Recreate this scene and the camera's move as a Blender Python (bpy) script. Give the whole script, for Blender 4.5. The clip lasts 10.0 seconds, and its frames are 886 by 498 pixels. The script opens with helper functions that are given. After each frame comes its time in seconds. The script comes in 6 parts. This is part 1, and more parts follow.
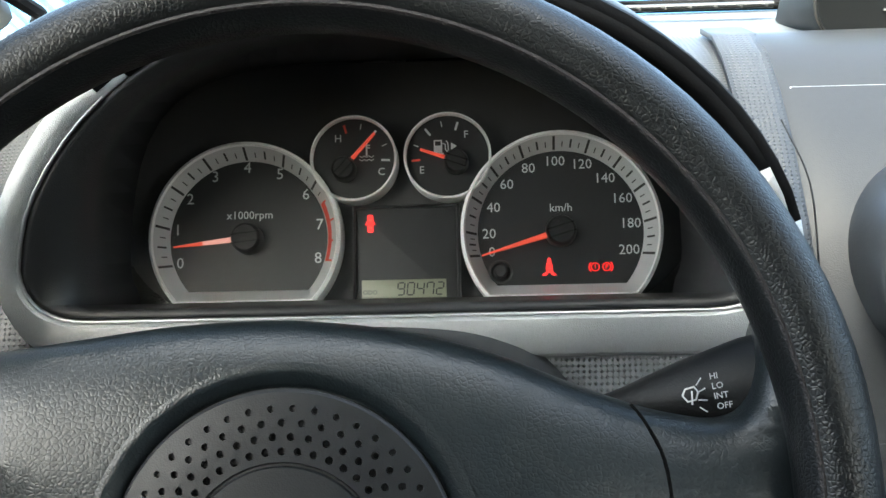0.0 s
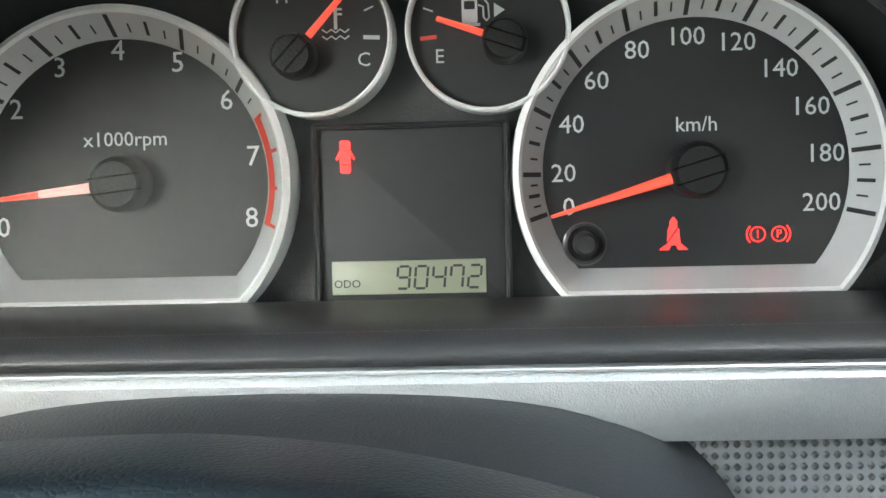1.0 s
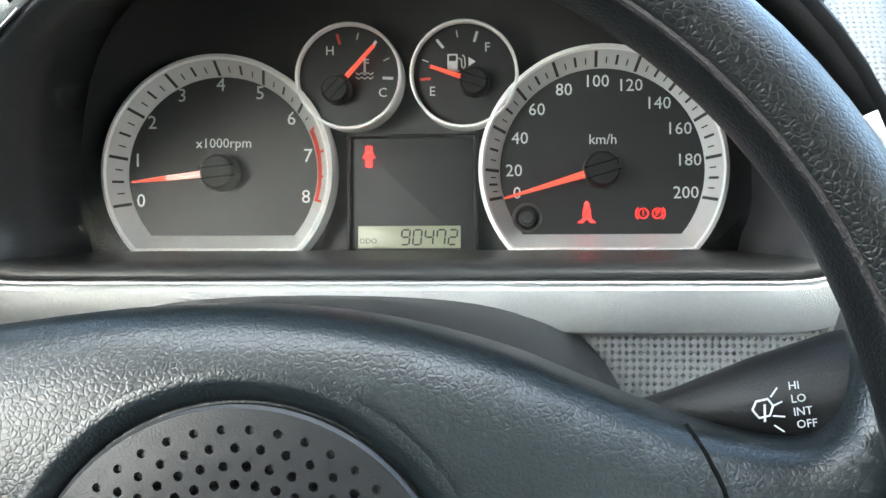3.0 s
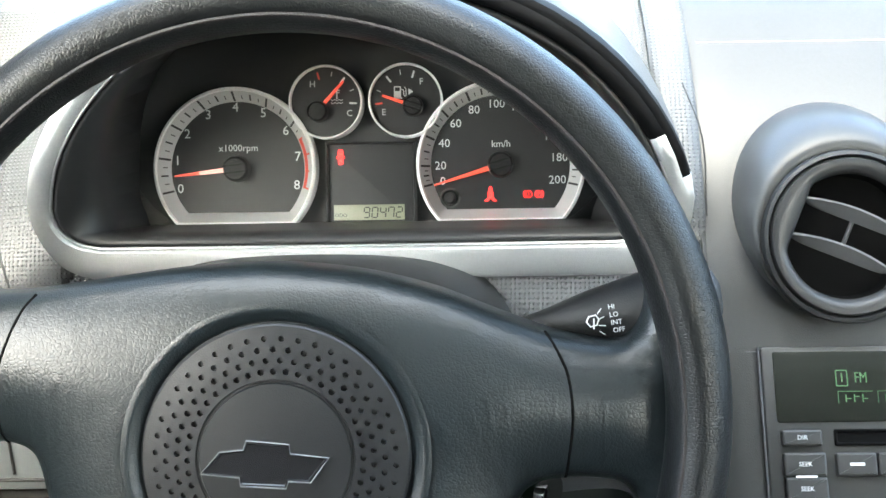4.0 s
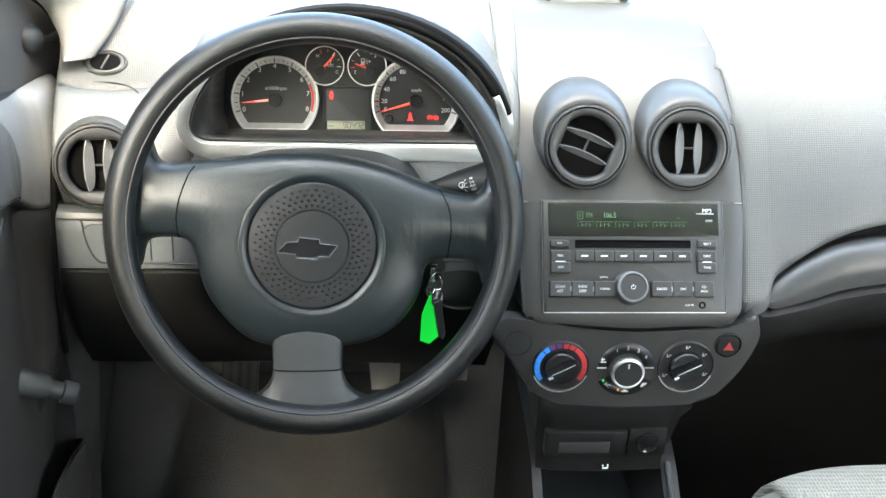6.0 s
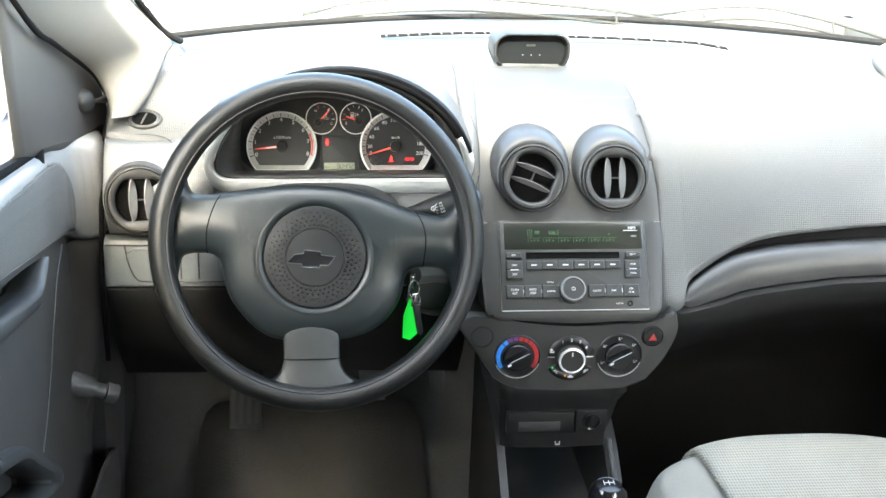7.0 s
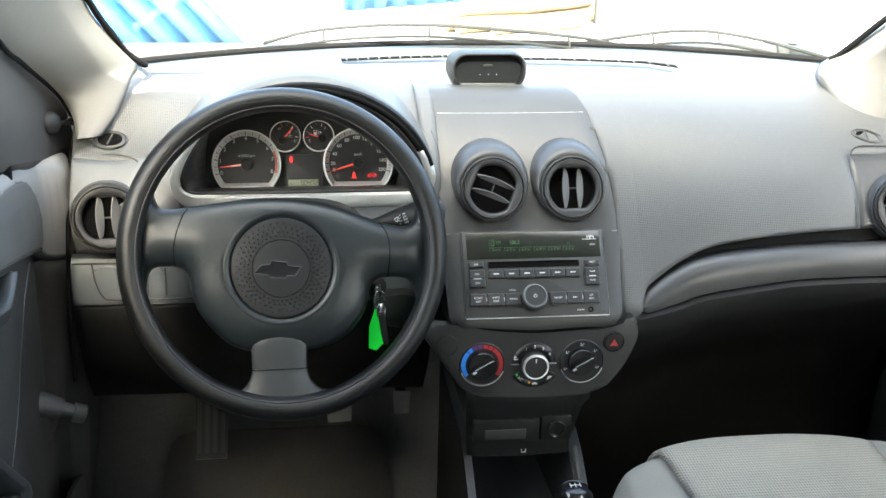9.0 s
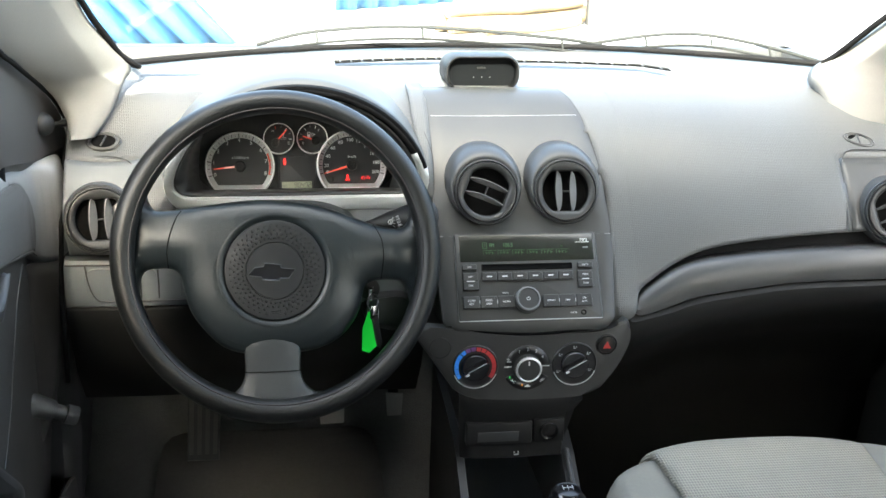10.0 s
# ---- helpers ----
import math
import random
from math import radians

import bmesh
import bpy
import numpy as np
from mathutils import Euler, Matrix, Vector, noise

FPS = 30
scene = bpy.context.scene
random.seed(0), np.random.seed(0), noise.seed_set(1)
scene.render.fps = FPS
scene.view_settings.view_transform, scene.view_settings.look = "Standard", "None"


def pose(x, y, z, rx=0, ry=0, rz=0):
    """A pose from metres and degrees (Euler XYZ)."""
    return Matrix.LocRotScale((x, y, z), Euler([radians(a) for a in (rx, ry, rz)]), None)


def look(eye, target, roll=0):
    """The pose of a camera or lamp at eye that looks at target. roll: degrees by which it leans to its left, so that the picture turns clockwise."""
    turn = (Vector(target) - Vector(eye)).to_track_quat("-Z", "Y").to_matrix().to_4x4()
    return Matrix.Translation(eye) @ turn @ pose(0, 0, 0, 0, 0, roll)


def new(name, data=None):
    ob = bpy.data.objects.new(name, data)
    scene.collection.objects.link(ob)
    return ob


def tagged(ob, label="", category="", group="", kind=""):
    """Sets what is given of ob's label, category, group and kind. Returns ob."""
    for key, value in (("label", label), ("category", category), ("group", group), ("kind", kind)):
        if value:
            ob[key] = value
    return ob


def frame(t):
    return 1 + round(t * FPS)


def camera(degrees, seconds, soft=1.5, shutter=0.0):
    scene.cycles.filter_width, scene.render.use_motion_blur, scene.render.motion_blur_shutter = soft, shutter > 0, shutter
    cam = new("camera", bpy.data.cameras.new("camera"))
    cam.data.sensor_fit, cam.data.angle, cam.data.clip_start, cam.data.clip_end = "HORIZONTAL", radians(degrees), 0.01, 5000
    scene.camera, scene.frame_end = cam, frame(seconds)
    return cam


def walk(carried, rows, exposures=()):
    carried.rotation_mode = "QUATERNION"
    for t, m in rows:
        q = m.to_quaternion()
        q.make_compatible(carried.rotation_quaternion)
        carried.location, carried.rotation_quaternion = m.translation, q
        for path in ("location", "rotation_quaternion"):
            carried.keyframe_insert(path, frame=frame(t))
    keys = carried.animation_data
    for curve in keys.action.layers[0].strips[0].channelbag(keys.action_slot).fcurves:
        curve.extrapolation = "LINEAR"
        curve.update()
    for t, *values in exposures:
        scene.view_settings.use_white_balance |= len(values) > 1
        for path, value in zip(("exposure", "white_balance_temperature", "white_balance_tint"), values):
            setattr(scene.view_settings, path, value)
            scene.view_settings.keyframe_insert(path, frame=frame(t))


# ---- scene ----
cam = camera(41.0, 10.0)
PATH = [
    (0, (0.0417, -0.5131, 1.0708), (-0.0493, 1.4500, 0.6994), -1.84),
    (0.5, (0.0176, -0.3133, 1.0623), (-0.0354, 1.6049, 0.4988), -1.74),
    (1, (0.0218, -0.2638, 1.0646), (-0.0722, 1.6039, 0.3556), -2.28),
    (1.5, (0.0229, -0.2655, 1.0631), (-0.0688, 1.6025, 0.3545), -2.46),
    (2, (0.0125, -0.2969, 1.0541), (-0.0354, 1.6191, 0.4825), -1.76),
    (2.2, (0.0203, -0.3109, 1.0672), (-0.0706, 1.5922, 0.4587), -2.88),
    (3.3, (0.0506, -0.4614, 1.0926), (-0.1202, 1.4374, 0.4882), -1.36),
    (3.5, (0.0519, -0.4972, 1.1076), (-0.0827, 1.3902, 0.4599), -1.22),
    (4, (0.0563, -0.5989, 1.1599), (0.0023, 1.2732, 0.4582), -1.42),
    (4.5, (0.0415, -0.6991, 1.2124), (0.0501, 1.1287, 0.4006), -0.66),
    (5, (0.0387, -0.8188, 1.2817), (0.0912, 0.9861, 0.4218), -0.14),
    (5.5, (0.0277, -0.9527, 1.3455), (0.1656, 0.8182, 0.4265), 1.72),
    (5.7, (0.0146, -1.0116, 1.3686), (0.1788, 0.7525, 0.4406), 2.80),
    (6.8, (-0.0185, -1.4106, 1.4269), (0.1614, 0.4228, 0.6483), 1.80),
    (7, (-0.0205, -1.4201, 1.4292), (0.1792, 0.4194, 0.6699), 1.88),
    (7.5, (-0.0166, -1.4448, 1.4000), (0.2241, 0.4091, 0.6893), 2.40),
    (8, (-0.0211, -1.4568, 1.3915), (0.2313, 0.4076, 0.7131), 2.28),
    (8.5, (-0.0307, -1.4653, 1.3903), (0.2307, 0.4014, 0.7216), 1.24),
    (9, (-0.0315, -1.4704, 1.3807), (0.2399, 0.3983, 0.7216), 1.38),
    (9.5, (-0.0290, -1.4718, 1.3803), (0.2496, 0.3962, 0.7225), 1.26),
    (10, (-0.0345, -1.4705, 1.3843), (0.2518, 0.3961, 0.7254), 1.66),
]
walk(cam, [(t, look(eye, target, roll)) for t, eye, target, roll in PATH], [(0, 3.8, 6600, -3), (0.5, 4.5, 6400, -4), (1, 4.6, 6400, -4), (2.2, 4.72, 6400, -4), (3.5, 4.88, 6600, -3), (5, 5.0, 6800, -2), (7, 5.08, 7000, -1), (7.5, 4.78, 7000, -1), (8, 4.55, 7000, -1), (10, 4.28, 7000, -1)])

# ---- light ----
SUN_DIR = Vector((-0.073, -0.691, 0.719)).normalized()   # towards the sun
world = bpy.data.worlds.new("world")
scene.world = world
world.use_nodes = True
wn = world.node_tree.nodes
sky = wn.new("ShaderNodeTexSky")
sky.sky_type, sky.sun_disc = "NISHITA", False
sky.dust_density, sky.air_density, sky.ozone_density = 6.0, 0.8, 0.3
sky.sun_elevation = math.asin(SUN_DIR.z)
sky.sun_rotation = math.atan2(SUN_DIR.x, SUN_DIR.y)
world.node_tree.links.new(sky.outputs[0], wn["Background"].inputs[0])
wn["Background"].inputs[1].default_value = 0.15
sun = new("sun", bpy.data.lights.new("sun", "SUN"))
sun.data.energy, sun.data.angle, sun.data.color = 1.8, radians(0.6), (1.0, 0.99, 0.975)
sun.matrix_world = look((0, 0, 5), Vector((0, 0, 5)) - SUN_DIR)


# ---- materials ----
def material(name, color, rough=0.5, metal=0.0, grain=0.0, scale=900.0, vary=0.15, spec=0.5, stains=0.0, coat=0.0, vscale=6.0):
    """A surface with fine relief (grain, at scale bumps a metre) and slow changes of tone and gloss."""
    m = bpy.data.materials.new(name)
    m.use_nodes = True
    n, ln = m.node_tree.nodes, m.node_tree.links
    b = n["Principled BSDF"]
    b.inputs["Metallic"].default_value = metal
    b.inputs["Specular IOR Level"].default_value = spec
    b.inputs["Coat Weight"].default_value = coat
    tc = n.new("ShaderNodeTexCoord")
    slow = n.new("ShaderNodeTexNoise")
    slow.inputs["Scale"].default_value, slow.inputs["Detail"].default_value = vscale, 5
    ln.new(tc.outputs["Object"], slow.inputs["Vector"])
    fine = n.new("ShaderNodeTexNoise")
    fine.inputs["Scale"].default_value, fine.inputs["Detail"].default_value = scale * 0.35, 2
    ln.new(tc.outputs["Object"], fine.inputs["Vector"])
    mixn = n.new("ShaderNodeMath")
    mixn.operation = "MULTIPLY_ADD"
    ln.new(fine.outputs["Fac"], mixn.inputs[0])
    mixn.inputs[1].default_value = 0.35
    ln.new(slow.outputs["Fac"], mixn.inputs[2])
    ramp = n.new("ShaderNodeMapRange")
    ramp.inputs["From Min"].default_value, ramp.inputs["From Max"].default_value = 0.3, 1.05
    ramp.inputs["To Min"].default_value, ramp.inputs["To Max"].default_value = 1 - vary, 1 + vary
    ln.new(mixn.outputs[0], ramp.inputs["Value"])
    mul = n.new("ShaderNodeMix")
    mul.data_type, mul.blend_type = "RGBA", "MULTIPLY"
    mul.inputs["Factor"].default_value = 1
    mul.inputs["A"].default_value = (*color, 1)
    ln.new(ramp.outputs[0], mul.inputs["B"])
    ln.new(mul.outputs["Result"], b.inputs["Base Color"])
    rr = n.new("ShaderNodeMapRange")
    rr.inputs["From Min"].default_value, rr.inputs["From Max"].default_value = 0.3, 0.7
    rr.inputs["To Min"].default_value, rr.inputs["To Max"].default_value = max(rough - 0.05, 0), min(rough + 0.07, 1)
    ln.new(slow.outputs["Fac"], rr.inputs["Value"])
    ln.new(rr.outputs[0], b.inputs["Roughness"])
    if grain:
        tex = n.new("ShaderNodeTexVoronoi")
        tex.inputs["Scale"].default_value = scale
        ln.new(tc.outputs["Object"], tex.inputs["Vector"])
        bump = n.new("ShaderNodeBump")
        bump.inputs["Strength"].default_value, bump.inputs["Distance"].default_value = grain, 0.0006
        ln.new(tex.outputs["Distance"], bump.inputs["Height"])
        ln.new(bump.outputs[0], b.inputs["Normal"])
    return m


def leather(name, color, rough, cells, depth, spec):
    """Grained skin: small islands, cells to the metre, parted by fine creases."""
    m = material(name, color, rough, spec=spec, grain=0.001, scale=cells)
    n, ln = m.node_tree.nodes, m.node_tree.links
    vor = next(k for k in n if k.bl_idname == "ShaderNodeTexVoronoi")
    vor.feature = "DISTANCE_TO_EDGE"
    cap = n.new("ShaderNodeMapRange")
    cap.inputs["From Max"].default_value = 0.22
    bump = next(k for k in n if k.bl_idname == "ShaderNodeBump")
    bump.inputs["Strength"].default_value, bump.inputs["Distance"].default_value = depth, 0.0005
    ln.new(vor.outputs["Distance"], cap.inputs["Value"])
    ln.new(cap.outputs[0], bump.inputs["Height"])
    return m


def dotted(name, color, rough, step, strength, size=0.3, tone=0.0):
    """Moulded plastic with a regular field of small raised dots, step metres apart, in staggered rows."""
    m = material(name, color, rough, vary=0.12)
    n, ln = m.node_tree.nodes, m.node_tree.links
    tc = n.new("ShaderNodeTexCoord")
    sep = n.new("ShaderNodeSeparateXYZ")
    ln.new(tc.outputs["Object"], sep.inputs[0])

    def op(kind, a, b=None):
        k = n.new("ShaderNodeMath")
        k.operation = kind
        for i, v in enumerate((a, b)):
            if v is None:
                continue
            if isinstance(v, (int, float)):
                k.inputs[i].default_value = v
            else:
                ln.new(v, k.inputs[i])
        return k.outputs[0]

    down = op("MULTIPLY", op("ADD", op("MULTIPLY", sep.outputs[2], 0.8), op("MULTIPLY", sep.outputs[1], 0.6)), 2 * math.pi / step)
    across = op("MULTIPLY", sep.outputs[0], 2 * math.pi / step)
    wave = op("MULTIPLY", op("SINE", op("ADD", across, down)), op("SINE", op("SUBTRACT", across, down)))
    height = op("MAXIMUM", op("SUBTRACT", wave, size), 0.0)
    bump = n.new("ShaderNodeBump")
    bump.inputs["Strength"].default_value, bump.inputs["Distance"].default_value = strength, step * 0.5
    ln.new(height, bump.inputs["Height"])
    ln.new(bump.outputs[0], n["Principled BSDF"].inputs["Normal"])
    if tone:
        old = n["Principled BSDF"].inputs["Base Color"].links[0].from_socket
        relief_tone = n.new("ShaderNodeMix")
        relief_tone.data_type, relief_tone.blend_type = "RGBA", "MULTIPLY"
        relief_tone.inputs["Factor"].default_value = 1
        ln.new(old, relief_tone.inputs["A"])
        ln.new(op("ADD", op("MULTIPLY", wave, tone), 1 - 0.5 * tone), relief_tone.inputs["B"])
        ln.new(relief_tone.outputs["Result"], n["Principled BSDF"].inputs["Base Color"])
    return m


def glowing(name, color, strength):
    m = bpy.data.materials.new(name)
    m.use_nodes = True
    b = m.node_tree.nodes["Principled BSDF"]
    b.inputs["Base Color"].default_value = (*[c * 0.6 for c in color], 1)
    b.inputs["Emission Color"].default_value = (*color, 1)
    b.inputs["Emission Strength"].default_value = strength
    return m


def glass(name, tint=(1, 1, 1), rough=0.0, ior=1.45):
    m = bpy.data.materials.new(name)
    m.use_nodes = True
    n, ln = m.node_tree.nodes, m.node_tree.links
    out = n["Material Output"]
    clear, shine, mix, fres = n.new("ShaderNodeBsdfTransparent"), n.new("ShaderNodeBsdfGlossy"), n.new("ShaderNodeMixShader"), n.new("ShaderNodeFresnel")
    clear.inputs[0].default_value = (*tint, 1)
    shine.inputs["Roughness"].default_value = rough
    fres.inputs[0].default_value = ior
    ln.new(fres.outputs[0], mix.inputs[0])
    ln.new(clear.outputs[0], mix.inputs[1])
    ln.new(shine.outputs[0], mix.inputs[2])
    ln.new(mix.outputs[0], out.inputs[0])
    return m


PAD = dotted("dash_pad_plastic", (0.094, 0.096, 0.096), 0.42, 0.0046, 0.55, 0.25, 0.09)
MESHY = dotted("dimpled_plastic", (0.27, 0.275, 0.275), 0.33, 0.0047, 0.9, 0.2)
SMOOTH = material("smooth_dash_plastic", (0.0535, 0.0545, 0.0545), 0.335, grain=0.10, scale=1500, spec=0.44)
HOODSKIN = material("hood_skin", (0.090, 0.092, 0.092), 0.42, grain=0.15, scale=1400)
LOWER = material("lower_dash_plastic", (0.032, 0.033, 0.034), 0.48, grain=0.2, scale=1300)
HEATERFACE = material("heater_panel_plastic", (0.0260, 0.0262, 0.0258), 0.45, grain=0.15, scale=1400)
DARK = material("dark_plastic", (0.02, 0.021, 0.022), 0.5, grain=0.15, scale=1200)
TUNNEL = material("recess_plastic", (0.031, 0.0315, 0.032), 0.38, grain=0.12, scale=1500)
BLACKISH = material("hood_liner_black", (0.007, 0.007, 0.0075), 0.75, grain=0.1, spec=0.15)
BLACK = material("black_cavity", (0.004, 0.004, 0.004), 0.9, spec=0.05)
SILVER = material("silver_paint", (0.60, 0.61, 0.61), 0.36, metal=0.62, grain=0.35, scale=2200)
CHROME = material("chrome", (0.85, 0.86, 0.87), 0.12, metal=1.0, vary=0.05)
SURROUND = material("vent_surround_plastic", (0.130, 0.136, 0.140), 0.36, grain=0.12, scale=1500)
BAND = material("trim_band_plastic", (0.046, 0.047, 0.048), 0.38, grain=0.12, scale=1500)
PLATEBLACK = material("cluster_plate", (0.023, 0.024, 0.025), 0.5, grain=0.1, scale=1500, vary=0.1)
VENTRING = material("vent_ring_plastic", (0.034, 0.0345, 0.035), 0.335, grain=0.10, scale=1600, spec=0.34)
SLAT = material("slat_plastic", (0.110, 0.111, 0.112), 0.335, grain=0.08, scale=1600)
LEATHER = leather("wheel_leather", (0.0066, 0.0074, 0.0079), 0.36, 560, 0.24, 0.44)
PADSKIN = leather("wheel_pad_vinyl", (0.0092, 0.0132, 0.0150), 0.345, 560, 0.16, 0.56)
HORN = material("horn_cap_plastic", (0.0105, 0.0112, 0.0122), 0.40, grain=0.1, scale=1600)
GLOVE = material("shaded_dash_plastic", (0.010, 0.0102, 0.0105), 0.55, grain=0.2, scale=1300, spec=0.25)
KNEE = material("knee_panel_plastic", (0.128, 0.142, 0.152), 0.38, grain=0.12, scale=1500)
SPOKE = material("spoke_trim_plastic", (0.034, 0.038, 0.040), 0.42, grain=0.2, scale=1500, spec=0.35)
FACE = material("gauge_face", (0.011, 0.0115, 0.012), 0.45, vary=0.1)
RINGPAINT = material("gauge_ring_silver", (0.60, 0.61, 0.61), 0.42, metal=0.1, vary=0.05)
BRIGHT = material("bright_ring", (0.95, 0.955, 0.955), 0.34, metal=0.0, vary=0.03)
WHITE = material("white_print", (0.60, 0.61, 0.62), 0.5, vary=0.04)
INK = material("black_print", (0.02, 0.02, 0.02), 0.5)
REDINK = material("red_print", (0.75, 0.07, 0.04), 0.5)
NEEDLE = glowing("needle_red_glow", (0.95, 0.10, 0.06), 0.035)
PINK = glowing("needle_pink_glow", (1.0, 0.42, 0.38), 0.04)
LAMP = glowing("warning_red", (1.0, 0.02, 0.02), 0.16)
LCD = material("lcd_glass", (0.25, 0.265, 0.19), 0.34, vary=0.04)
SCREEN = material("display_glass", (0.008, 0.0098, 0.0072), 0.16, vary=0.02)
GREENSEG = glowing("display_green", (0.06, 0.17, 0.06), 0.008)
BUTTON = material("button_plastic", (0.0180, 0.0185, 0.0180), 0.45, grain=0.08, scale=1800)
CARPET = material("carpet", (0.125, 0.127, 0.127), 0.95, grain=0.9, scale=420, vary=0.3, spec=0.1)
MAT = material("floor_mat", (0.105, 0.101, 0.096), 0.9, grain=0.9, scale=500, vary=0.25, spec=0.15)
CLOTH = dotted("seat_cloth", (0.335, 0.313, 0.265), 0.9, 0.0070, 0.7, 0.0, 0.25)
BOLSTER = material("seat_bolster_cloth", (0.205, 0.195, 0.170), 0.75, grain=0.3, scale=700)
TRIMCREAM = material("pillar_trim", (0.165, 0.161, 0.152), 0.6, grain=0.15, scale=1200)
DOORINSERT = dotted("door_insert_plastic", (0.150, 0.147, 0.143), 0.42, 0.0046, 0.6, 0.25, 0.10)
DOORLOW = material("door_plastic_darkened", (0.056, 0.0535, 0.051), 0.45, grain=0.2, scale=1200)
DOORPLASTIC = material("door_plastic", (0.27, 0.267, 0.262), 0.40, grain=0.2, scale=1200)
RUBBER = material("rubber", (0.007, 0.007, 0.0075), 0.8, spec=0.08)
ROOFLINER = material("headliner", (0.42, 0.425, 0.42), 0.9, grain=0.3, scale=900)
CARWHITE = material("car_paint", (0.72, 0.73, 0.74), 0.25, coat=0.6, vary=0.04)
CONCRETE = material("concrete", (0.375, 0.382, 0.385), 0.9, grain=0.4, scale=60, vary=0.2, vscale=0.7)
BLUEWALL = material("blue_steel", (0.035, 0.14, 0.30), 0.45, vary=0.18, vscale=1.2)
GREYWALL = material("grey_wall", (0.05, 0.05, 0.048), 0.9, vary=0.2, vscale=1.5)
WOOD = material("timber", (0.15, 0.105, 0.055), 0.8, grain=0.6, scale=40, vary=0.6, vscale=5)
GLASS = glass("window_glass", (0.93, 0.96, 0.95))
LENS = glass("cluster_lens", (0.995, 0.995, 0.995), 0.30, 1.28)
GLASSY = material("smoked_clear", (0.10, 0.10, 0.10), 0.15, vary=0.02)
SCREENDARK = material("smoked_window", (0.016, 0.017, 0.018), 0.6, vary=0.03)
LIME = glowing("lime_tag_glow", (0.02, 0.80, 0.07), 0.02)
SEAM = material("seam_brown", (0.020, 0.016, 0.016), 0.6, grain=0.5, scale=900)
PRINTDIM = material("dim_print", (0.010, 0.011, 0.010), 0.4)
MIRRORBLUE = material("mirror_paint", (0.02, 0.03, 0.07), 0.34, coat=0.4)
CLOCKGLASS = material("clock_glass", (0.004, 0.0045, 0.005), 0.35, vary=0.02, spec=0.15)
CRANK = material("crank_plastic", (0.062, 0.063, 0.064), 0.4, grain=0.15, scale=1400)
CONSOLEBLACK = material("console_black_plastic", (0.0095, 0.0098, 0.010), 0.5, grain=0.15, scale=1300, spec=0.3)
PALERUBBER = material("pale_rubber", (0.27, 0.265, 0.255), 0.7, grain=0.3, scale=500)
PEDAL = material("pedal_rubber", (0.060, 0.060, 0.057), 0.7, grain=0.3, scale=500)
WIPER = material("wiper_black", (0.018, 0.019, 0.019), 0.8, spec=0.08)
STACKLOW = material("radio_surround", (0.0300, 0.0305, 0.0295), 0.40, grain=0.1, scale=1500)
BUTTONFACE = material("radio_face", (0.0225, 0.0230, 0.0220), 0.42, grain=0.06, scale=1800)
PRINTGREY = material("grey_print", (0.62, 0.63, 0.63), 0.5, vary=0.04)
DARKCHROME = material("smoked_chrome", (0.045, 0.046, 0.048), 0.10, metal=0.8, vary=0.05)
SILVERTRIM = material("silver_trim", (0.78, 0.79, 0.79), 0.34, metal=0.8, vary=0.05)
GLOSSBLACK = material("gloss_black", (0.012, 0.012, 0.013), 0.18, vary=0.05)
INKGLOSS = material("black_scale", (0.010, 0.010, 0.011), 0.35)
EMBLEMEDGE = material("emblem_edge", (0.16, 0.165, 0.17), 0.34, metal=0.3)
DARKRED = material("dark_red_print", (0.40, 0.035, 0.04), 0.4)
PURPLEINK = material("purple_print", (0.12, 0.05, 0.18), 0.4)
HAZARDRED = material("hazard_red", (0.36, 0.03, 0.03), 0.35)
GREENLAMP = glowing("green_lamp", (0.05, 0.6, 0.12), 0.05)
AMBERLAMP = glowing("amber_lamp", (0.9, 0.35, 0.03), 0.04)
BLUEINK = material("blue_print", (0.03, 0.22, 0.75), 0.4)


# ---- mesh tools ----
def link(name, bm, mat, parent=None, label="", sharp=40, solid=0.0):
    bmesh.ops.remove_doubles(bm, verts=bm.verts, dist=1e-6)
    bmesh.ops.recalc_face_normals(bm, faces=bm.faces) if solid == 0 else None
    me = bpy.data.meshes.new(name)
    bm.to_mesh(me)
    bm.free()
    for p in me.polygons:
        p.use_smooth = True
    me.set_sharp_from_angle(angle=radians(sharp))
    me.materials.append(mat)
    ob = new(name, me)
    if parent:
        ob.parent = parent
    if label:
        ob["label"] = label
    if solid:
        mod = ob.modifiers.new("thickness", "SOLIDIFY")
        mod.thickness, mod.offset = solid, -1
    return ob


def part(name, bm, mat, parent, label="", sharp=40, solid=0.0):
    """A part, in the coordinates of its thing."""
    return link(name, bm, mat, parent, label, sharp, solid)


def wpart(name, bm, mat, parent, label="", sharp=40, solid=0.0):
    """A part whose mesh is given in world coordinates."""
    root = parent.parent or parent
    bm.transform(root.matrix_basis.inverted())
    return link(name, bm, mat, parent, label, sharp, solid)


def thing(name, label, category, at=(0, 0, 0), lean=0.0, group="", kind="", turn=0.0):
    """An Empty at its base. lean: degrees by which its face (x right, y up, z out of the face) leans back; None: world axes."""
    ob = new(name)
    ob.empty_display_size = 0.02
    if lean is None:
        ob.matrix_basis = Matrix.Translation(at)
    else:
        ob.matrix_basis = face_frame(at, lean, turn)
    return tagged(ob, label, category, group, kind)


def face_frame(at, lean, turn=0.0):
    a = radians(lean)
    m = Matrix(((1, 0, 0), (0, math.sin(a), -math.cos(a)), (0, math.cos(a), math.sin(a)))).to_4x4()
    return Matrix.Translation(at) @ Matrix.Rotation(radians(turn), 4, "Z") @ m


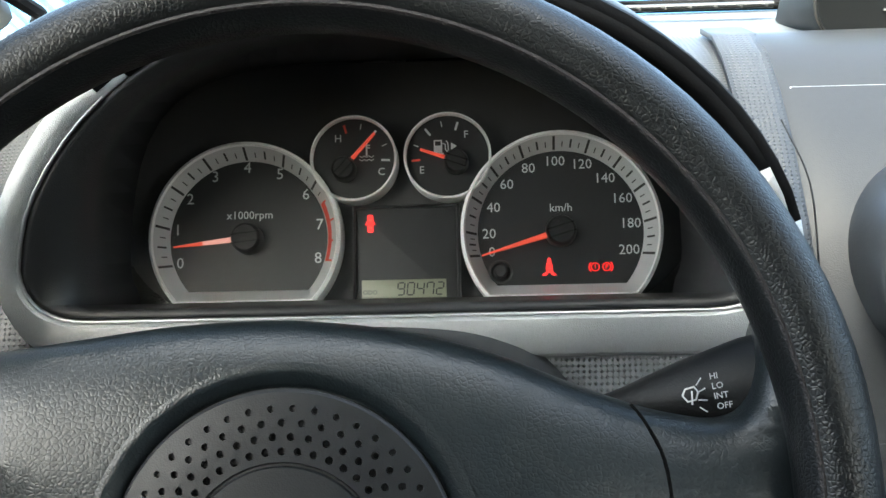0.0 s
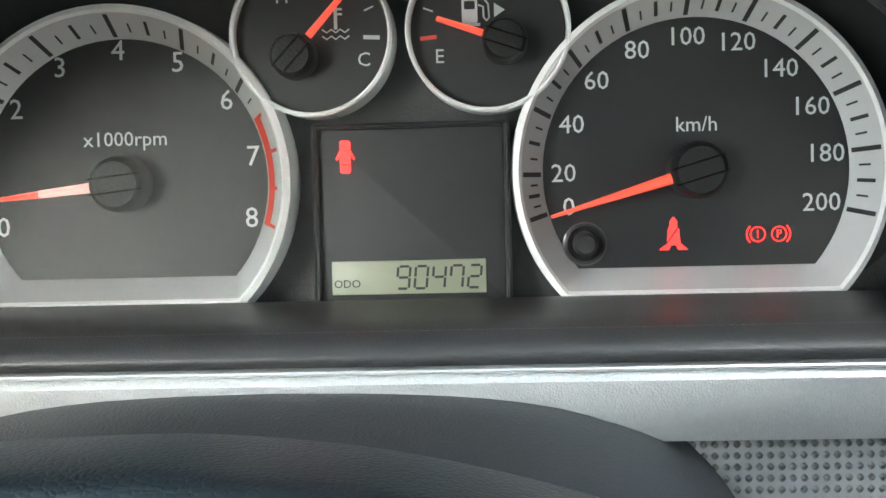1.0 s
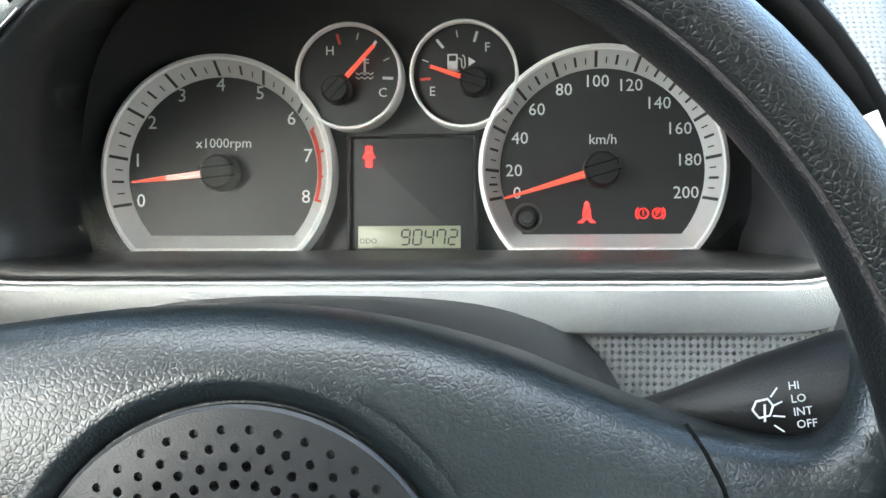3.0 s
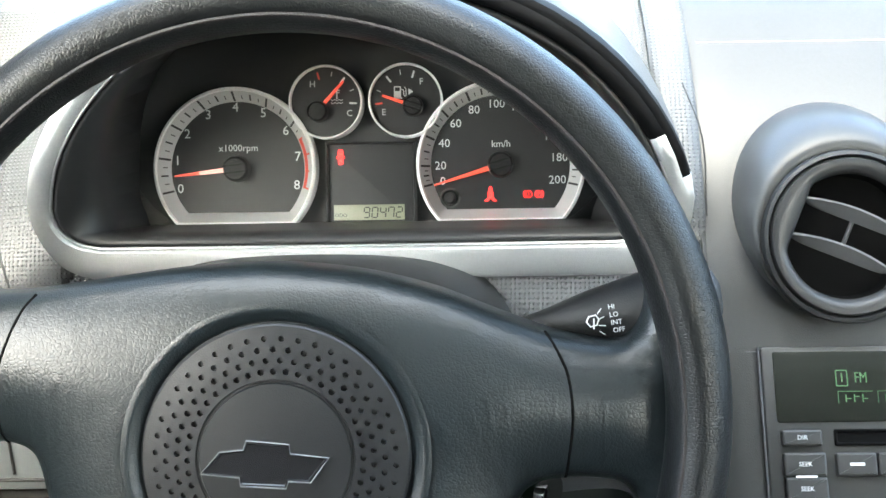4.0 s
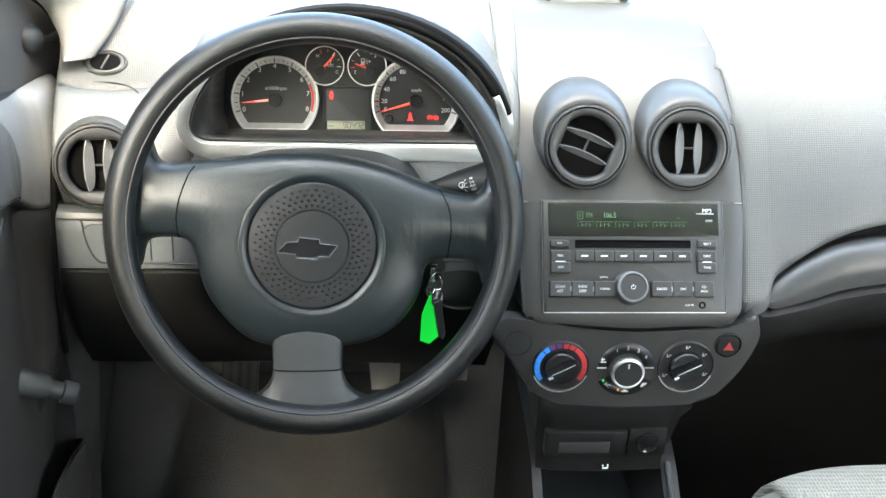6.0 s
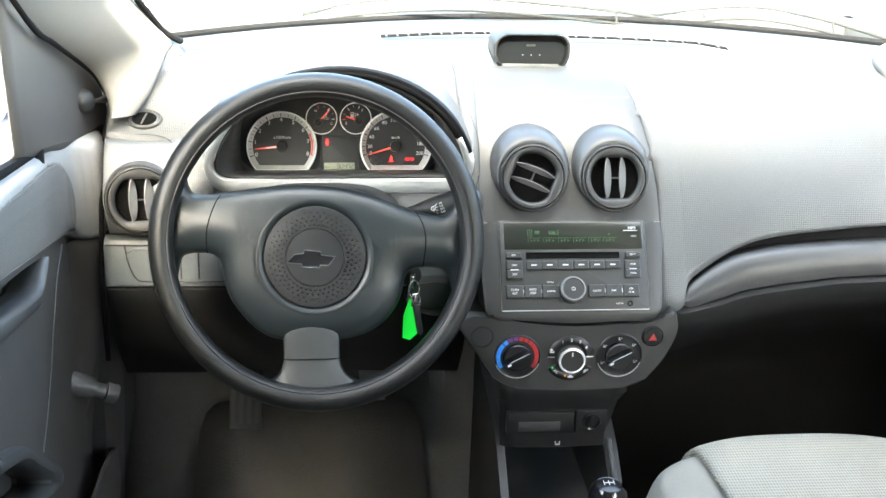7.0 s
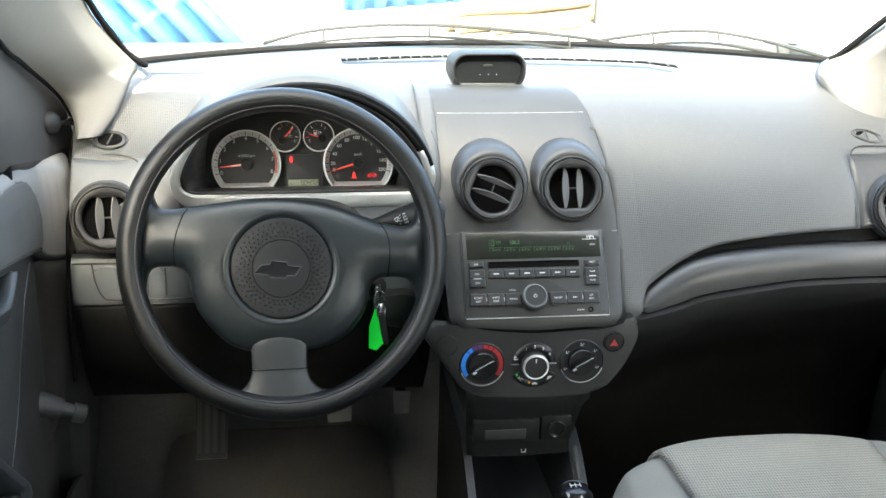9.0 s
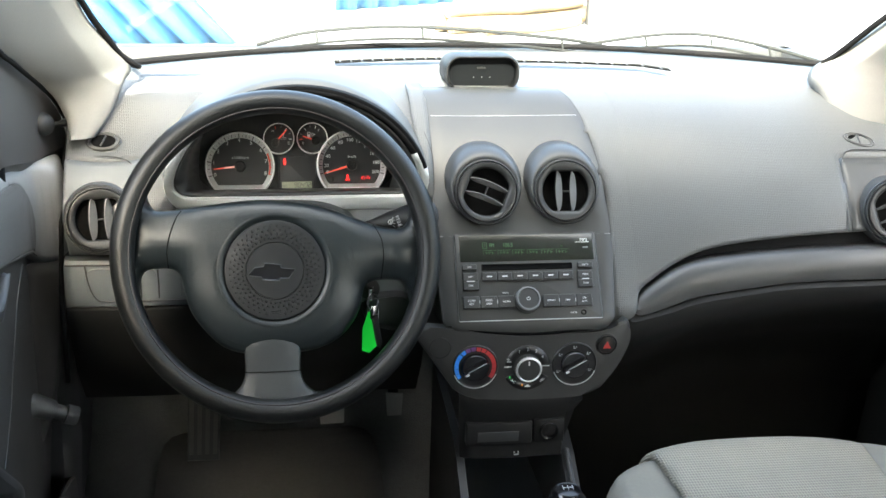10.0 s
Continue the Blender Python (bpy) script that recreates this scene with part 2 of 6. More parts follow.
def loft(rings, closed=True, cap0=False, cap1=False, bm=None):
    bm = bm or bmesh.new()
    rows = [[bm.verts.new(p) for p in r] for r in rings]
    n = len(rows[0])
    for a, b in zip(rows, rows[1:]):
        for i in range(n if closed else n - 1):
            j = (i + 1) % n
            bm.faces.new((a[i], a[j], b[j], b[i]))
    if cap0:
        bm.faces.new(rows[0][::-1])
    if cap1:
        bm.faces.new(rows[-1])
    return bm


def smooth(points, n):
    """n + 1 points evenly along a Catmull-Rom curve through the points."""
    p = [Vector(q) for q in points]
    p = [2 * p[0] - p[1]] + p + [2 * p[-1] - p[-2]]
    out, spans = [], len(p) - 3
    for k in range(n + 1):
        s = min(k / n * spans, spans - 1e-9)
        i, t = int(s), s - int(s)
        a, b, c, d = p[i:i + 4]
        out.append(0.5 * (2 * b + (c - a) * t + (2 * a - 5 * b + 4 * c - d) * t * t + (3 * b - a - 3 * c + d) * t ** 3))
    return out


def box(x0, y0, z0, x1, y1, z1, bevel=0.002, seg=2, bm=None):
    bm = bm or bmesh.new()
    made = bmesh.ops.create_cube(bm, size=1, matrix=Matrix.Translation(((x0 + x1) / 2, (y0 + y1) / 2, (z0 + z1) / 2)) @ Matrix.Diagonal((abs(x1 - x0), abs(y1 - y0), abs(z1 - z0), 1)))
    if bevel:
        edges = list({e for v in made["verts"] for e in v.link_edges})
        bmesh.ops.bevel(bm, geom=edges, offset=bevel, segments=seg, affect="EDGES", profile=0.5)
    return bm


def rounded(x0, y0, x1, y1, r, n=4):
    out = []
    for cx, cy, a in ((x1 - r, y1 - r, 0), (x0 + r, y1 - r, 90), (x0 + r, y0 + r, 180), (x1 - r, y0 + r, 270)):
        for k in range(n + 1):
            t = radians(a + 90 * k / n)
            out.append((cx + r * math.cos(t), cy + r * math.sin(t)))
    return out


def plate(outline, z0, z1, bevel=0.0, bm=None, seg=2):
    """An outline in x, y thickened from z0 to z1, its front edge rounded."""
    bm = bm or bmesh.new()
    n = len(outline)
    low = [bm.verts.new((x, y, z0)) for x, y in outline]
    top = [bm.verts.new((x, y, z1)) for x, y in outline]
    front = bm.faces.new(top)
    for i in range(n):
        j = (i + 1) % n
        bm.faces.new((low[i], low[j], top[j], top[i]))
    bm.faces.new(low[::-1])
    if bevel:
        bmesh.ops.bevel(bm, geom=list(front.edges), offset=bevel, segments=seg, affect="EDGES", profile=0.5)
    return bm


def lathe(profile, seg=48, centre=(0, 0, 0), bm=None, squash=1.0):
    """Turned about z: (radius, z) from the first to the last; radius 0 closes."""
    bm = bm or bmesh.new()
    rows = []
    for r, z in profile:
        if r == 0:
            rows.append([bm.verts.new((centre[0], centre[1], centre[2] + z))])
        else:
            rows.append([bm.verts.new((centre[0] + r * math.cos(2 * math.pi * k / seg), centre[1] + squash * r * math.sin(2 * math.pi * k / seg), centre[2] + z)) for k in range(seg)])
    for a, b in zip(rows, rows[1:]):
        for k in range(seg):
            j = (k + 1) % seg
            if len(a) == 1 and len(b) > 1:
                bm.faces.new((a[0], b[j], b[k]))
            elif len(b) == 1 and len(a) > 1:
                bm.faces.new((a[k], a[j], b[0]))
            elif len(a) > 1:
                bm.faces.new((a[k], a[j], b[j], b[k]))
    return bm


def tube(points, radius, seg=12, closed=False, bm=None, squash=1.0):
    """A round bar along the points; radius: a number or a function of 0..1."""
    bm = bm or bmesh.new()
    p = [Vector(q) for q in points]
    n = len(p)
    rings, up = [], None
    for i in range(n):
        a = p[(i - 1) % n] if closed or i else p[i]
        b = p[(i + 1) % n] if closed or i < n - 1 else p[i]
        d = (b - a).normalized()
        if up is None:
            up = d.orthogonal().normalized()
        up = (up - d * up.dot(d)).normalized()
        side = d.cross(up)
        r = radius(i / max(n - 1, 1)) if callable(radius) else radius
        rings.append([p[i] + (up * math.cos(2 * math.pi * k / seg) + side * squash * math.sin(2 * math.pi * k / seg)) * r for k in range(seg)])
    if closed:
        rings.append(rings[0])
    return loft(rings, True, not closed, not closed, bm)


def writing(words, size, mat, parent, at, name="lettering", turn=0.0, squeeze=1.0, align="CENTER", label=""):
    """Printed words, standing 0.1 mm proud of the face at the given place."""
    cu = bpy.data.curves.new("words", "FONT")
    cu.body, cu.size, cu.align_x, cu.align_y, cu.extrude, cu.resolution_u = words, size, align, "CENTER", 0.00008, 2
    ob = bpy.data.objects.new("words", cu)
    me = bpy.data.meshes.new_from_object(ob)
    bpy.data.objects.remove(ob)
    me.name = name
    me.materials.clear()
    me.materials.append(mat)
    me.transform(Matrix.Translation(at) @ Matrix.Rotation(radians(turn), 4, "Z") @ Matrix.Diagonal((squeeze, 1, 1, 1)))
    out = new(name, me)
    out.parent = parent
    if label:
        out["label"] = label
    return out


def cut(ob, cutter):
    """Takes the solid cutter (a bmesh in ob's coordinates) out of ob's mesh."""
    me = bpy.data.meshes.new("cutter")
    cutter.to_mesh(me)
    cutter.free()
    tool = new("cutter", me)
    tool.parent = ob.parent
    tool.matrix_parent_inverse = ob.matrix_parent_inverse
    mod = ob.modifiers.new("cut", "BOOLEAN")
    mod.object, mod.operation, mod.solver = tool, "DIFFERENCE", "EXACT"
    bpy.context.view_layer.update()
    done = bpy.data.meshes.new_from_object(ob.evaluated_get(bpy.context.evaluated_depsgraph_get()))
    ob.modifiers.remove(mod)
    done.name = ob.data.name
    ob.data = done
    bpy.data.objects.remove(tool)
    for p in done.polygons:
        p.use_smooth = True
    done.set_sharp_from_angle(angle=radians(35))
    return ob


# ---- the car's shell ----
MID = 0.275            # the car's middle line


def screen_base(x):
    return 0.332 - 0.156 * ((x - MID) / 0.48) ** 2


def mirrored(p):
    return (2 * MID - p[0], p[1], p[2])


floor = tagged(link("floor", loft([[(x, y, z) for x in (-0.36, -0.1, 0.17, 0.38, 0.65, 0.91)] for y, z in ((-2.1, 0.30), (-0.3, 0.28), (0.25, 0.28), (0.45, 0.36), (0.62, 0.60), (0.60, 0.85))], closed=False), CARPET, solid=-0.02), "dark grey carpeted car floor and footwell", "floor", kind="structure")
tagged(link("ceiling", loft([smooth([(-0.40, y, z - 0.10), (-0.30, y, z - 0.02), (MID, y, z + 0.02), (0.85, y, z - 0.02), (0.95, y, z - 0.10)], 16) for y, z in ((-0.26, 1.44), (-0.9, 1.47), (-1.6, 1.46), (-2.1, 1.40))], closed=False), ROOFLINER, solid=-0.03), "light cloth headliner over the cabin", "ceiling", kind="structure")
bm = box(-0.40, -2.16, 0.25, 0.95, -2.12, 1.45, 0.005)
tagged(link("wall_rear", bm, LOWER), "unseen plain rear wall that keeps light out of the cabin", "wall", kind="structure")
bm = box(0.915, -2.12, 0.25, 0.955, 0.6, 0.985, 0.01)
box(0.915, -2.12, 0.98, 0.955, -1.75, 1.42, 0.01, bm=bm)
box(0.915, -0.86, 0.98, 0.955, -0.48, 1.42, 0.01, bm=bm)
tagged(link("wall_passenger_side", bm, DOORPLASTIC), "unseen grey passenger side wall, its openings sized for the light", "wall", kind="structure")
bm = box(-0.40, -2.12, 0.25, -0.365, -1.38, 0.985, 0.01)
box(-0.40, -2.12, 0.98, -0.365, -0.76, 1.42, 0.01, bm=bm)
tagged(link("wall_driver_side", bm, DOORPLASTIC), "unseen grey wall behind the driver, closed to hold back light", "wall", kind="structure")
bm = box(-0.36, 0.60, 0.25, 0.93, 0.64, 1.03, 0.005)
tagged(link("wall_front", bm, DARK), "dark firewall behind the dashboard", "wall", kind="structure")

for x0, x1, nm in ((-0.385, -0.352, "kick_panel_driver_side"), (0.905, 0.935, "kick_panel_passenger_side")):
    tagged(link(nm, box(x0, 0.0 if x0 < 0 else -0.2, 0.25, x1, 0.64, 1.03, 0.004), LOWER), "dark grey plastic footwell side panel", "panel", kind="structure")

# windscreen with its black border and the cowl below it
rows = []
for k in range(13):
    t = k / 12
    rows.append([(MID + (x - MID) * (1 - 0.06 * t), screen_base(x) * (1 - t) + t * -0.26 + 0.03, 1.07 + t * 0.385) for x in [MID + 0.62 * (i / 12 - 1) for i in range(25)]])
windscreen = tagged(link("windscreen", loft(rows, closed=False), GLASS), "clear curved front windscreen", "windscreen", kind="structure")
windscreen.data.flip_normals()      # the sheet faces the cabin
windscreen.visible_shadow = False
bm = tube([(x, screen_base(x) + 0.015, 1.0785 + 0.003 * abs(x - MID)) for x in [MID - 0.50 + i / 24 for i in range(25)]], 0.0045, 8)
tagged(link("windscreen_seal", bm, RUBBER), "black rubber seal along the windscreen base", "seal", kind="structure")

for nm, pts in (("screen_seal_driver_side", ((-0.222, 0.177, 1.0800), (-0.205, 0.140, 1.083), (-0.205, 0.108, 1.091), (-0.221, 0.087, 1.108), (-0.2345, 0.057, 1.138), (-0.246, 0.030, 1.165), (-0.262, -0.02, 1.215), (-0.29, -0.12, 1.31), (-0.33, -0.25, 1.43))), ("screen_seal_passenger_side", ((0.738, 0.098, 1.096), (0.749, 0.089, 1.106), (0.763, 0.063, 1.132), (0.777, 0.034, 1.161), (0.790, 0.010, 1.186), (0.83, -0.10, 1.30), (0.88, -0.25, 1.43)))):
    tagged(link(nm, tube(smooth(pts, 24), 0.0042, 8), RUBBER), "black rubber seal between windscreen and pillar", "seal", kind="structure")

# A-pillars: outer and inner edge from the foot upwards
LEFT_PILLAR = (((-0.282, 0.028, 1.011), (-0.254, 0.033, 1.013)), ((-0.284, 0.036, 1.024), (-0.245, 0.043, 1.024)), ((-0.288, 0.043, 1.036), (-0.2355, 0.055, 1.038)), ((-0.298, 0.045, 1.058), (-0.226, 0.071, 1.060)), ((-0.305, 0.028, 1.075), (-0.2195, 0.086, 1.077)), ((-0.310, 0.0, 1.092), (-0.2125, 0.096, 1.094)), ((-0.325, -0.072, 1.132), (-0.2395, 0.052, 1.140)), ((-0.333, -0.115, 1.163), (-0.2525, 0.024, 1.167)), ((-0.350, -0.19, 1.215), (-0.265, -0.023, 1.217)), ((-0.385, -0.29, 1.31), (-0.293, -0.122, 1.312)), ((-0.42, -0.40, 1.42), (-0.333, -0.252, 1.43)))
RIGHT_PILLAR = (((0.830, 0.010, 1.010), (0.785, 0.026, 1.013)), ((0.832, 0.012, 1.018), (0.768, 0.028, 1.018)), ((0.835, 0.012, 1.028), (0.753, 0.031, 1.0245)), ((0.838, 0.010, 1.040), (0.739, 0.040, 1.035)), ((0.845, 0.0, 1.060), (0.7285, 0.066, 1.060)), ((0.852, -0.010, 1.075), (0.7235, 0.086, 1.078)), ((0.858, -0.030, 1.090), (0.734, 0.095, 1.094)), ((0.866, -0.060, 1.110), (0.754, 0.084, 1.110)), ((0.876, -0.10, 1.140), (0.774, 0.054, 1.138)), ((0.888, -0.15, 1.19), (0.802, 0.004, 1.190)), ((0.905, -0.27, 1.30), (0.842, -0.105, 1.30)), ((0.93, -0.40, 1.42), (0.895, -0.25, 1.43)))


def pillar(pairs, side):
    """A trim skin between the two edges, swelling into the cabin."""
    rows = []
    for a, b in zip(smooth([a for a, b in pairs], 40), smooth([b for a, b in pairs], 40)):
        row = [a + Vector((0.0, 0.030, 0.004))]
        for u in (0.0, 0.04, 0.12, 0.25, 0.4, 0.55, 0.7, 0.85, 0.95, 1.0):
            row.append(a.lerp(b, u) + Vector((-0.3 * side, -0.9, 0.1)) * (0.010 * (1 - (2 * u - 1) ** 4) + 0.004 * math.exp(-((u - 0.3) / 0.12) ** 2)))
        rows.append(row + [b + Vector((0.0, 0.020, -0.006))])
    rows.insert(0, [p + Vector((0.004 * side, 0.030, -0.004)) for p in rows[0]])
    return loft(rows, closed=False)


for pairs, side, nm in ((LEFT_PILLAR, 1, "pillar_driver_side"), (RIGHT_PILLAR, -1, "pillar_passenger_side")):
    tagged(link(nm, pillar(pairs, side), TRIMCREAM, sharp=70, solid=0.003 * side), "pale beige plastic windscreen pillar trim", "pillar", kind="structure")

# ---- dashboard ----
dash = thing("dashboard", "grey moulded plastic dashboard with dotted texture, worn and dusty", "dashboard", (MID, 0.1, 0.62), None)
STATIONS = (
    (-0.288, ((0.08, 1.052), (0.040, 1.008), (-0.005, 0.970), (-0.031, 0.922), (-0.004, 0.866))),
    (-0.23, ((0.10, 1.056), (0.040, 1.004), (-0.008, 0.968), (-0.035, 0.922), (-0.006, 0.866))),
    (-0.15, ((0.11, 1.062), (0.045, 1.020), (-0.015, 0.980), (-0.040, 0.925), (-0.014, 0.866))),
    (0.0, ((0.14, 1.072), (0.06, 1.06), (0.0, 1.03), (-0.02, 0.98), (-0.03, 0.90))),
    (0.165, ((0.12, 1.060), (0.04, 1.036), (-0.02, 0.985), (-0.06, 0.92), (-0.085, 0.85))),
    (0.395, ((0.12, 1.059), (0.033, 1.034), (-0.021, 0.984), (-0.070, 0.915), (-0.128, 0.808))),
    (0.435, ((0.12, 1.0605), (0.0300, 1.0347), (-0.0245, 0.984), (-0.0725, 0.915), (-0.109, 0.847))),
    (0.51, ((0.12, 1.062), (0.024, 1.036), (-0.035, 0.984), (-0.077, 0.929), (-0.098, 0.889))),
    (0.62, ((0.11, 1.062), (0.02, 1.034), (-0.042, 0.985), (-0.080, 0.937), (-0.097, 0.9055))),
    (0.75, ((0.09, 1.062), (0.02, 1.032), (-0.040, 0.985), (-0.078, 0.944), (-0.095, 0.912))),
    (0.90, ((0.05, 1.055), (0.00, 1.026), (-0.045, 0.985), (-0.075, 0.947), (-0.088, 0.914))),
)
HOOD = ((-0.055, 0.1665, 1.098, 0.945), (-0.035, 0.170, 1.103, 0.94), (0.01, 0.174, 1.106, 0.94), (0.06, 0.178, 1.102, 0.94), (0.11, 0.180, 1.094, 0.94), (0.16, 0.178, 1.083, 0.94), (0.22, 0.17, 1.064, 0.94))


def hood_top(x, y):
    """Height of the instrument hood over a place."""
    for (y0, a0, t0, b0), (y1, a1, t1, b1) in zip(HOOD, HOOD[1:]):
        if y0 <= y <= y1:
            s = (y - y0) / (y1 - y0)
            w, top, base = a0 + (a1 - a0) * s, t0 + (t1 - t0) * s, b0 + (b1 - b0) * s
            return base + (top - base) * math.sqrt(max(0.0, 1 - (x / w) ** 2))
    return 0.0


# depth, height and both side edges of the centre stack
ROWS = ((0.105, 1.0595, 0.164, 0.350), (0.085, 1.0600, 0.165, 0.356), (0.060, 1.0518, 0.168, 0.367), (0.035, 1.0362, 0.170, 0.376), (0.010, 1.015, 0.171, 0.383), (-0.02, 0.984, 0.171, 0.390), (-0.05, 0.945, 0.171, 0.395), (-0.0735, 0.909, 0.170, 0.3970), (-0.105, 0.864, 0.171, 0.3940), (-0.137, 0.8185, 0.174, 0.3900))


def stack_edge(y, side):
    """Where the stack's side edge lies at a depth."""
    for a, b in zip(ROWS, ROWS[1:]):
        if b[0] <= y <= a[0]:
            t = (y - a[0]) / (b[0] - a[0])
            return a[side] + (b[side] - a[side]) * t
    return ROWS[0][side] if y > ROWS[0][0] else ROWS[-1][side]


lines = [smooth([(x, screen_base(x) + 0.02, 1.074), *[(x, y, z) for y, z in pts]], 30) for x, pts in STATIONS]
cols = [smooth([l[j] for l in lines], 160) for j in range(31)]
for c in cols:                      # one column of the pad follows the stack's edge
    near = min(c, key=lambda p: abs(p.x - stack_edge(p.y, 3)))
    near.x = stack_edge(near.y, 3) + 0.0004
bm, sides, corner = bmesh.new(), bmesh.new(), bmesh.new()
vs = [[bm.verts.new(p) for p in c] for c in cols]
vq = [[sides.verts.new(p) for p in c] for c in cols]
vc = [[corner.verts.new(p) for p in c] for c in cols]
for j in range(30):
    for i in range(160):
        x = (cols[j][i].x + cols[j][i + 1].x) / 2
        quad = (cols[j][i], cols[j][i + 1], cols[j + 1][i + 1], cols[j + 1][i])
        if abs(x) < 0.152 and all((q.y < 0.02 and (q.x / 0.158) ** 2 + ((q.z - 0.955) / 0.134) ** 2 < 1) or (q.y < 0.06 and hood_top(q.x, q.y) > q.z + 0.020) or q.z < 0.956 for q in quad):
            continue
        yc = (cols[j][i].y + cols[j + 1][i].y) / 2
        if 0.168 <= x < stack_edge(yc, 3) and yc < 0.104:
            continue
        low_side = x < -0.197 and j >= 15
        far_side = x > 0.716 and max(q.z for q in quad) < 0.999
        mesh, grid = (sides, vq) if low_side else (corner, vc) if far_side else (bm, vs)
        mesh.faces.new([grid[a][b] for a, b in ((j, i), (j, i + 1), (j + 1, i + 1), (j + 1, i))])
for mesh in (sides, corner):
    bmesh.ops.delete(mesh, geom=[v for v in mesh.verts if not v.link_faces], context="VERTS")
wpart("corner_panel", corner, SMOOTH, dash, "smooth grey panel round the passenger vent", solid=-0.004)
wpart("vent_surround", sides, SURROUND, dash, "smooth grey panel round the outer vent", solid=-0.004)
bmesh.ops.delete(bm, geom=[v for v in bm.verts if not v.link_faces], context="VERTS")
wpart("top_pad", bm, PAD, dash, "soft grey dotted dashboard pad", solid=-0.004)


def opening(e=0.0, eb=None):
    """The outline of the instrument opening, grown by e (and eb at the foot), as (x, z), from the middle of the foot round to the right."""
    eb = e if eb is None else eb
    out = [(x, 0.954 - eb) for x in (0.0, 0.04, 0.08, 0.115)]
    a, b = Vector((0.126, 0.954 - eb)), Vector((0.1525 + e, 0.979))
    c = Vector((0.1550 + e, 0.954 - eb))
    out += [tuple((1 - t) ** 2 * a + 2 * t * (1 - t) * c + t * t * b) for t in (0, 0.12, 0.25, 0.38, 0.5, 0.62, 0.75, 0.88, 1)]
    for k in range(1, 17):
        t = radians(10.5 + 79.5 * k / 16)
        out.append(((0.155 + e) * math.cos(t), 0.955 + (0.132 + e) * math.sin(t)))
    return out + [(-x, z) for x, z in out[-2:0:-1]]


def lip_y(z):
    return -0.060 + 0.015 * max(0.0, min(1.0, (1.005 - z) / 0.05))


# the dark tunnel round the instruments, the silver surround and the hood over it
front = [(x, lip_y(z), z) for x, z in opening(-0.002)]
def boxy(x, z):
    """The arch of the opening drawn out towards a rounded box."""
    u, v = x / 0.155, max(0.0, (z - 0.954) / 0.133)
    r = max(1.0, (u * u + v * v) ** 0.5) if v < 0.05 else (u ** 4 + v ** 4) ** 0.25 / max((u * u + v * v) ** 0.5, 1e-6)
    return (u * 0.126, 0.9490) if v < 0.05 else (max(-0.126, min(0.126, u / r * 0.126)), 0.9490 + min(1.0, v / r) * 0.110)


back = [(bx, (bz - 0.95) * 0.325 - 0.001, bz) for bx, bz in (boxy(x, z) for x, z in opening(0.0))]
mid = [tuple(Vector(a) * 0.5 + Vector(b) * 0.5) for a, b in zip(front, back)]
wpart("instrument_tunnel", loft([front, mid, back]), TUNNEL, dash, "dark plastic recess round the instruments", solid=-0.003)
rings = [[(x, lip_y(z) + dy, z) for x, z in opening(e, eb)] for e, eb, dy in ((-0.002, -0.002, 0.006), (-0.0015, -0.001, 0.0), (0.001, 0.001, -0.0025), (0.006, 0.010, -0.003), (0.010, 0.016, -0.001), (0.011, 0.0185, 0.004), (0.011, 0.019, 0.012), (0.010, 0.018, 0.045))]
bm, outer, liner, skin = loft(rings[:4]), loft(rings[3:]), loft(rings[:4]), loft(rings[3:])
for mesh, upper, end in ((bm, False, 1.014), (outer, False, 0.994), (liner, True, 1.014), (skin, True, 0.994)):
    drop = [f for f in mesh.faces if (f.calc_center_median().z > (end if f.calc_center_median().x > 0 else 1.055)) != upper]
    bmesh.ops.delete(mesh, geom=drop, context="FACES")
spare = bpy.data.meshes.new("spare")
outer.to_mesh(spare)
outer.free()
bm.from_mesh(spare)
bpy.data.meshes.remove(spare)
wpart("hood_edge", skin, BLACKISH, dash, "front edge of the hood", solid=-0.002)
wpart("bezel", bm, SILVER, dash, "satin silver instrument surround", solid=-0.002)
edge = [(x, lip_y(z) - 0.0012, z) for x, z in opening(-0.0012) if z < (1.010 if x > 0 else 1.055)]
wpart("bezel_lip", tube([p for p in edge if p[0] < 0] + [p for p in edge if p[0] >= 0], 0.0005, 8), SILVERTRIM, dash, "thin silver line for the highlight along the surround lip")
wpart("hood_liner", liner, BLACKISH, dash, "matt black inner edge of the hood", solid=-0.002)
rings = []
for y, a, top, base in HOOD:
    rings.append([(a * math.cos(radians(162 - 144 * k / 32)), y, base + (top - base) * math.sin(radians(18 + 144 * k / 32))) for k in range(33)])
wpart("instrument_hood", loft(rings, closed=False), HOODSKIN, dash, "curved hood over the instruments", solid=0.004)
bm = loft([[(x, y, z) for x in [-0.152 + 0.317 * i / 12 for i in range(13)]] for y, z in ((-0.026, 0.955), (-0.034, 0.940), (-0.040, 0.925), (-0.042, 0.90), (-0.040, 0.868))], closed=False)
wpart("lower_fascia", bm, MESHY, dash, "dimpled grey strip below the instruments", solid=0.003)

bm = loft([[(x, y, z) for x in (0.150, 0.158, 0.165, 0.1715)] for y, z in ((0.12, 1.0620), (0.085, 1.0590), (0.06, 1.0505), (0.035, 1.0350), (0.01, 1.0145), (-0.02, 0.9835), (-0.036, 0.962), (-0.044, 0.93), (-0.047, 0.868))], closed=False)
wpart("pad_strip", bm, PAD, dash, "dotted strip between hood and centre stack", solid=0.003)

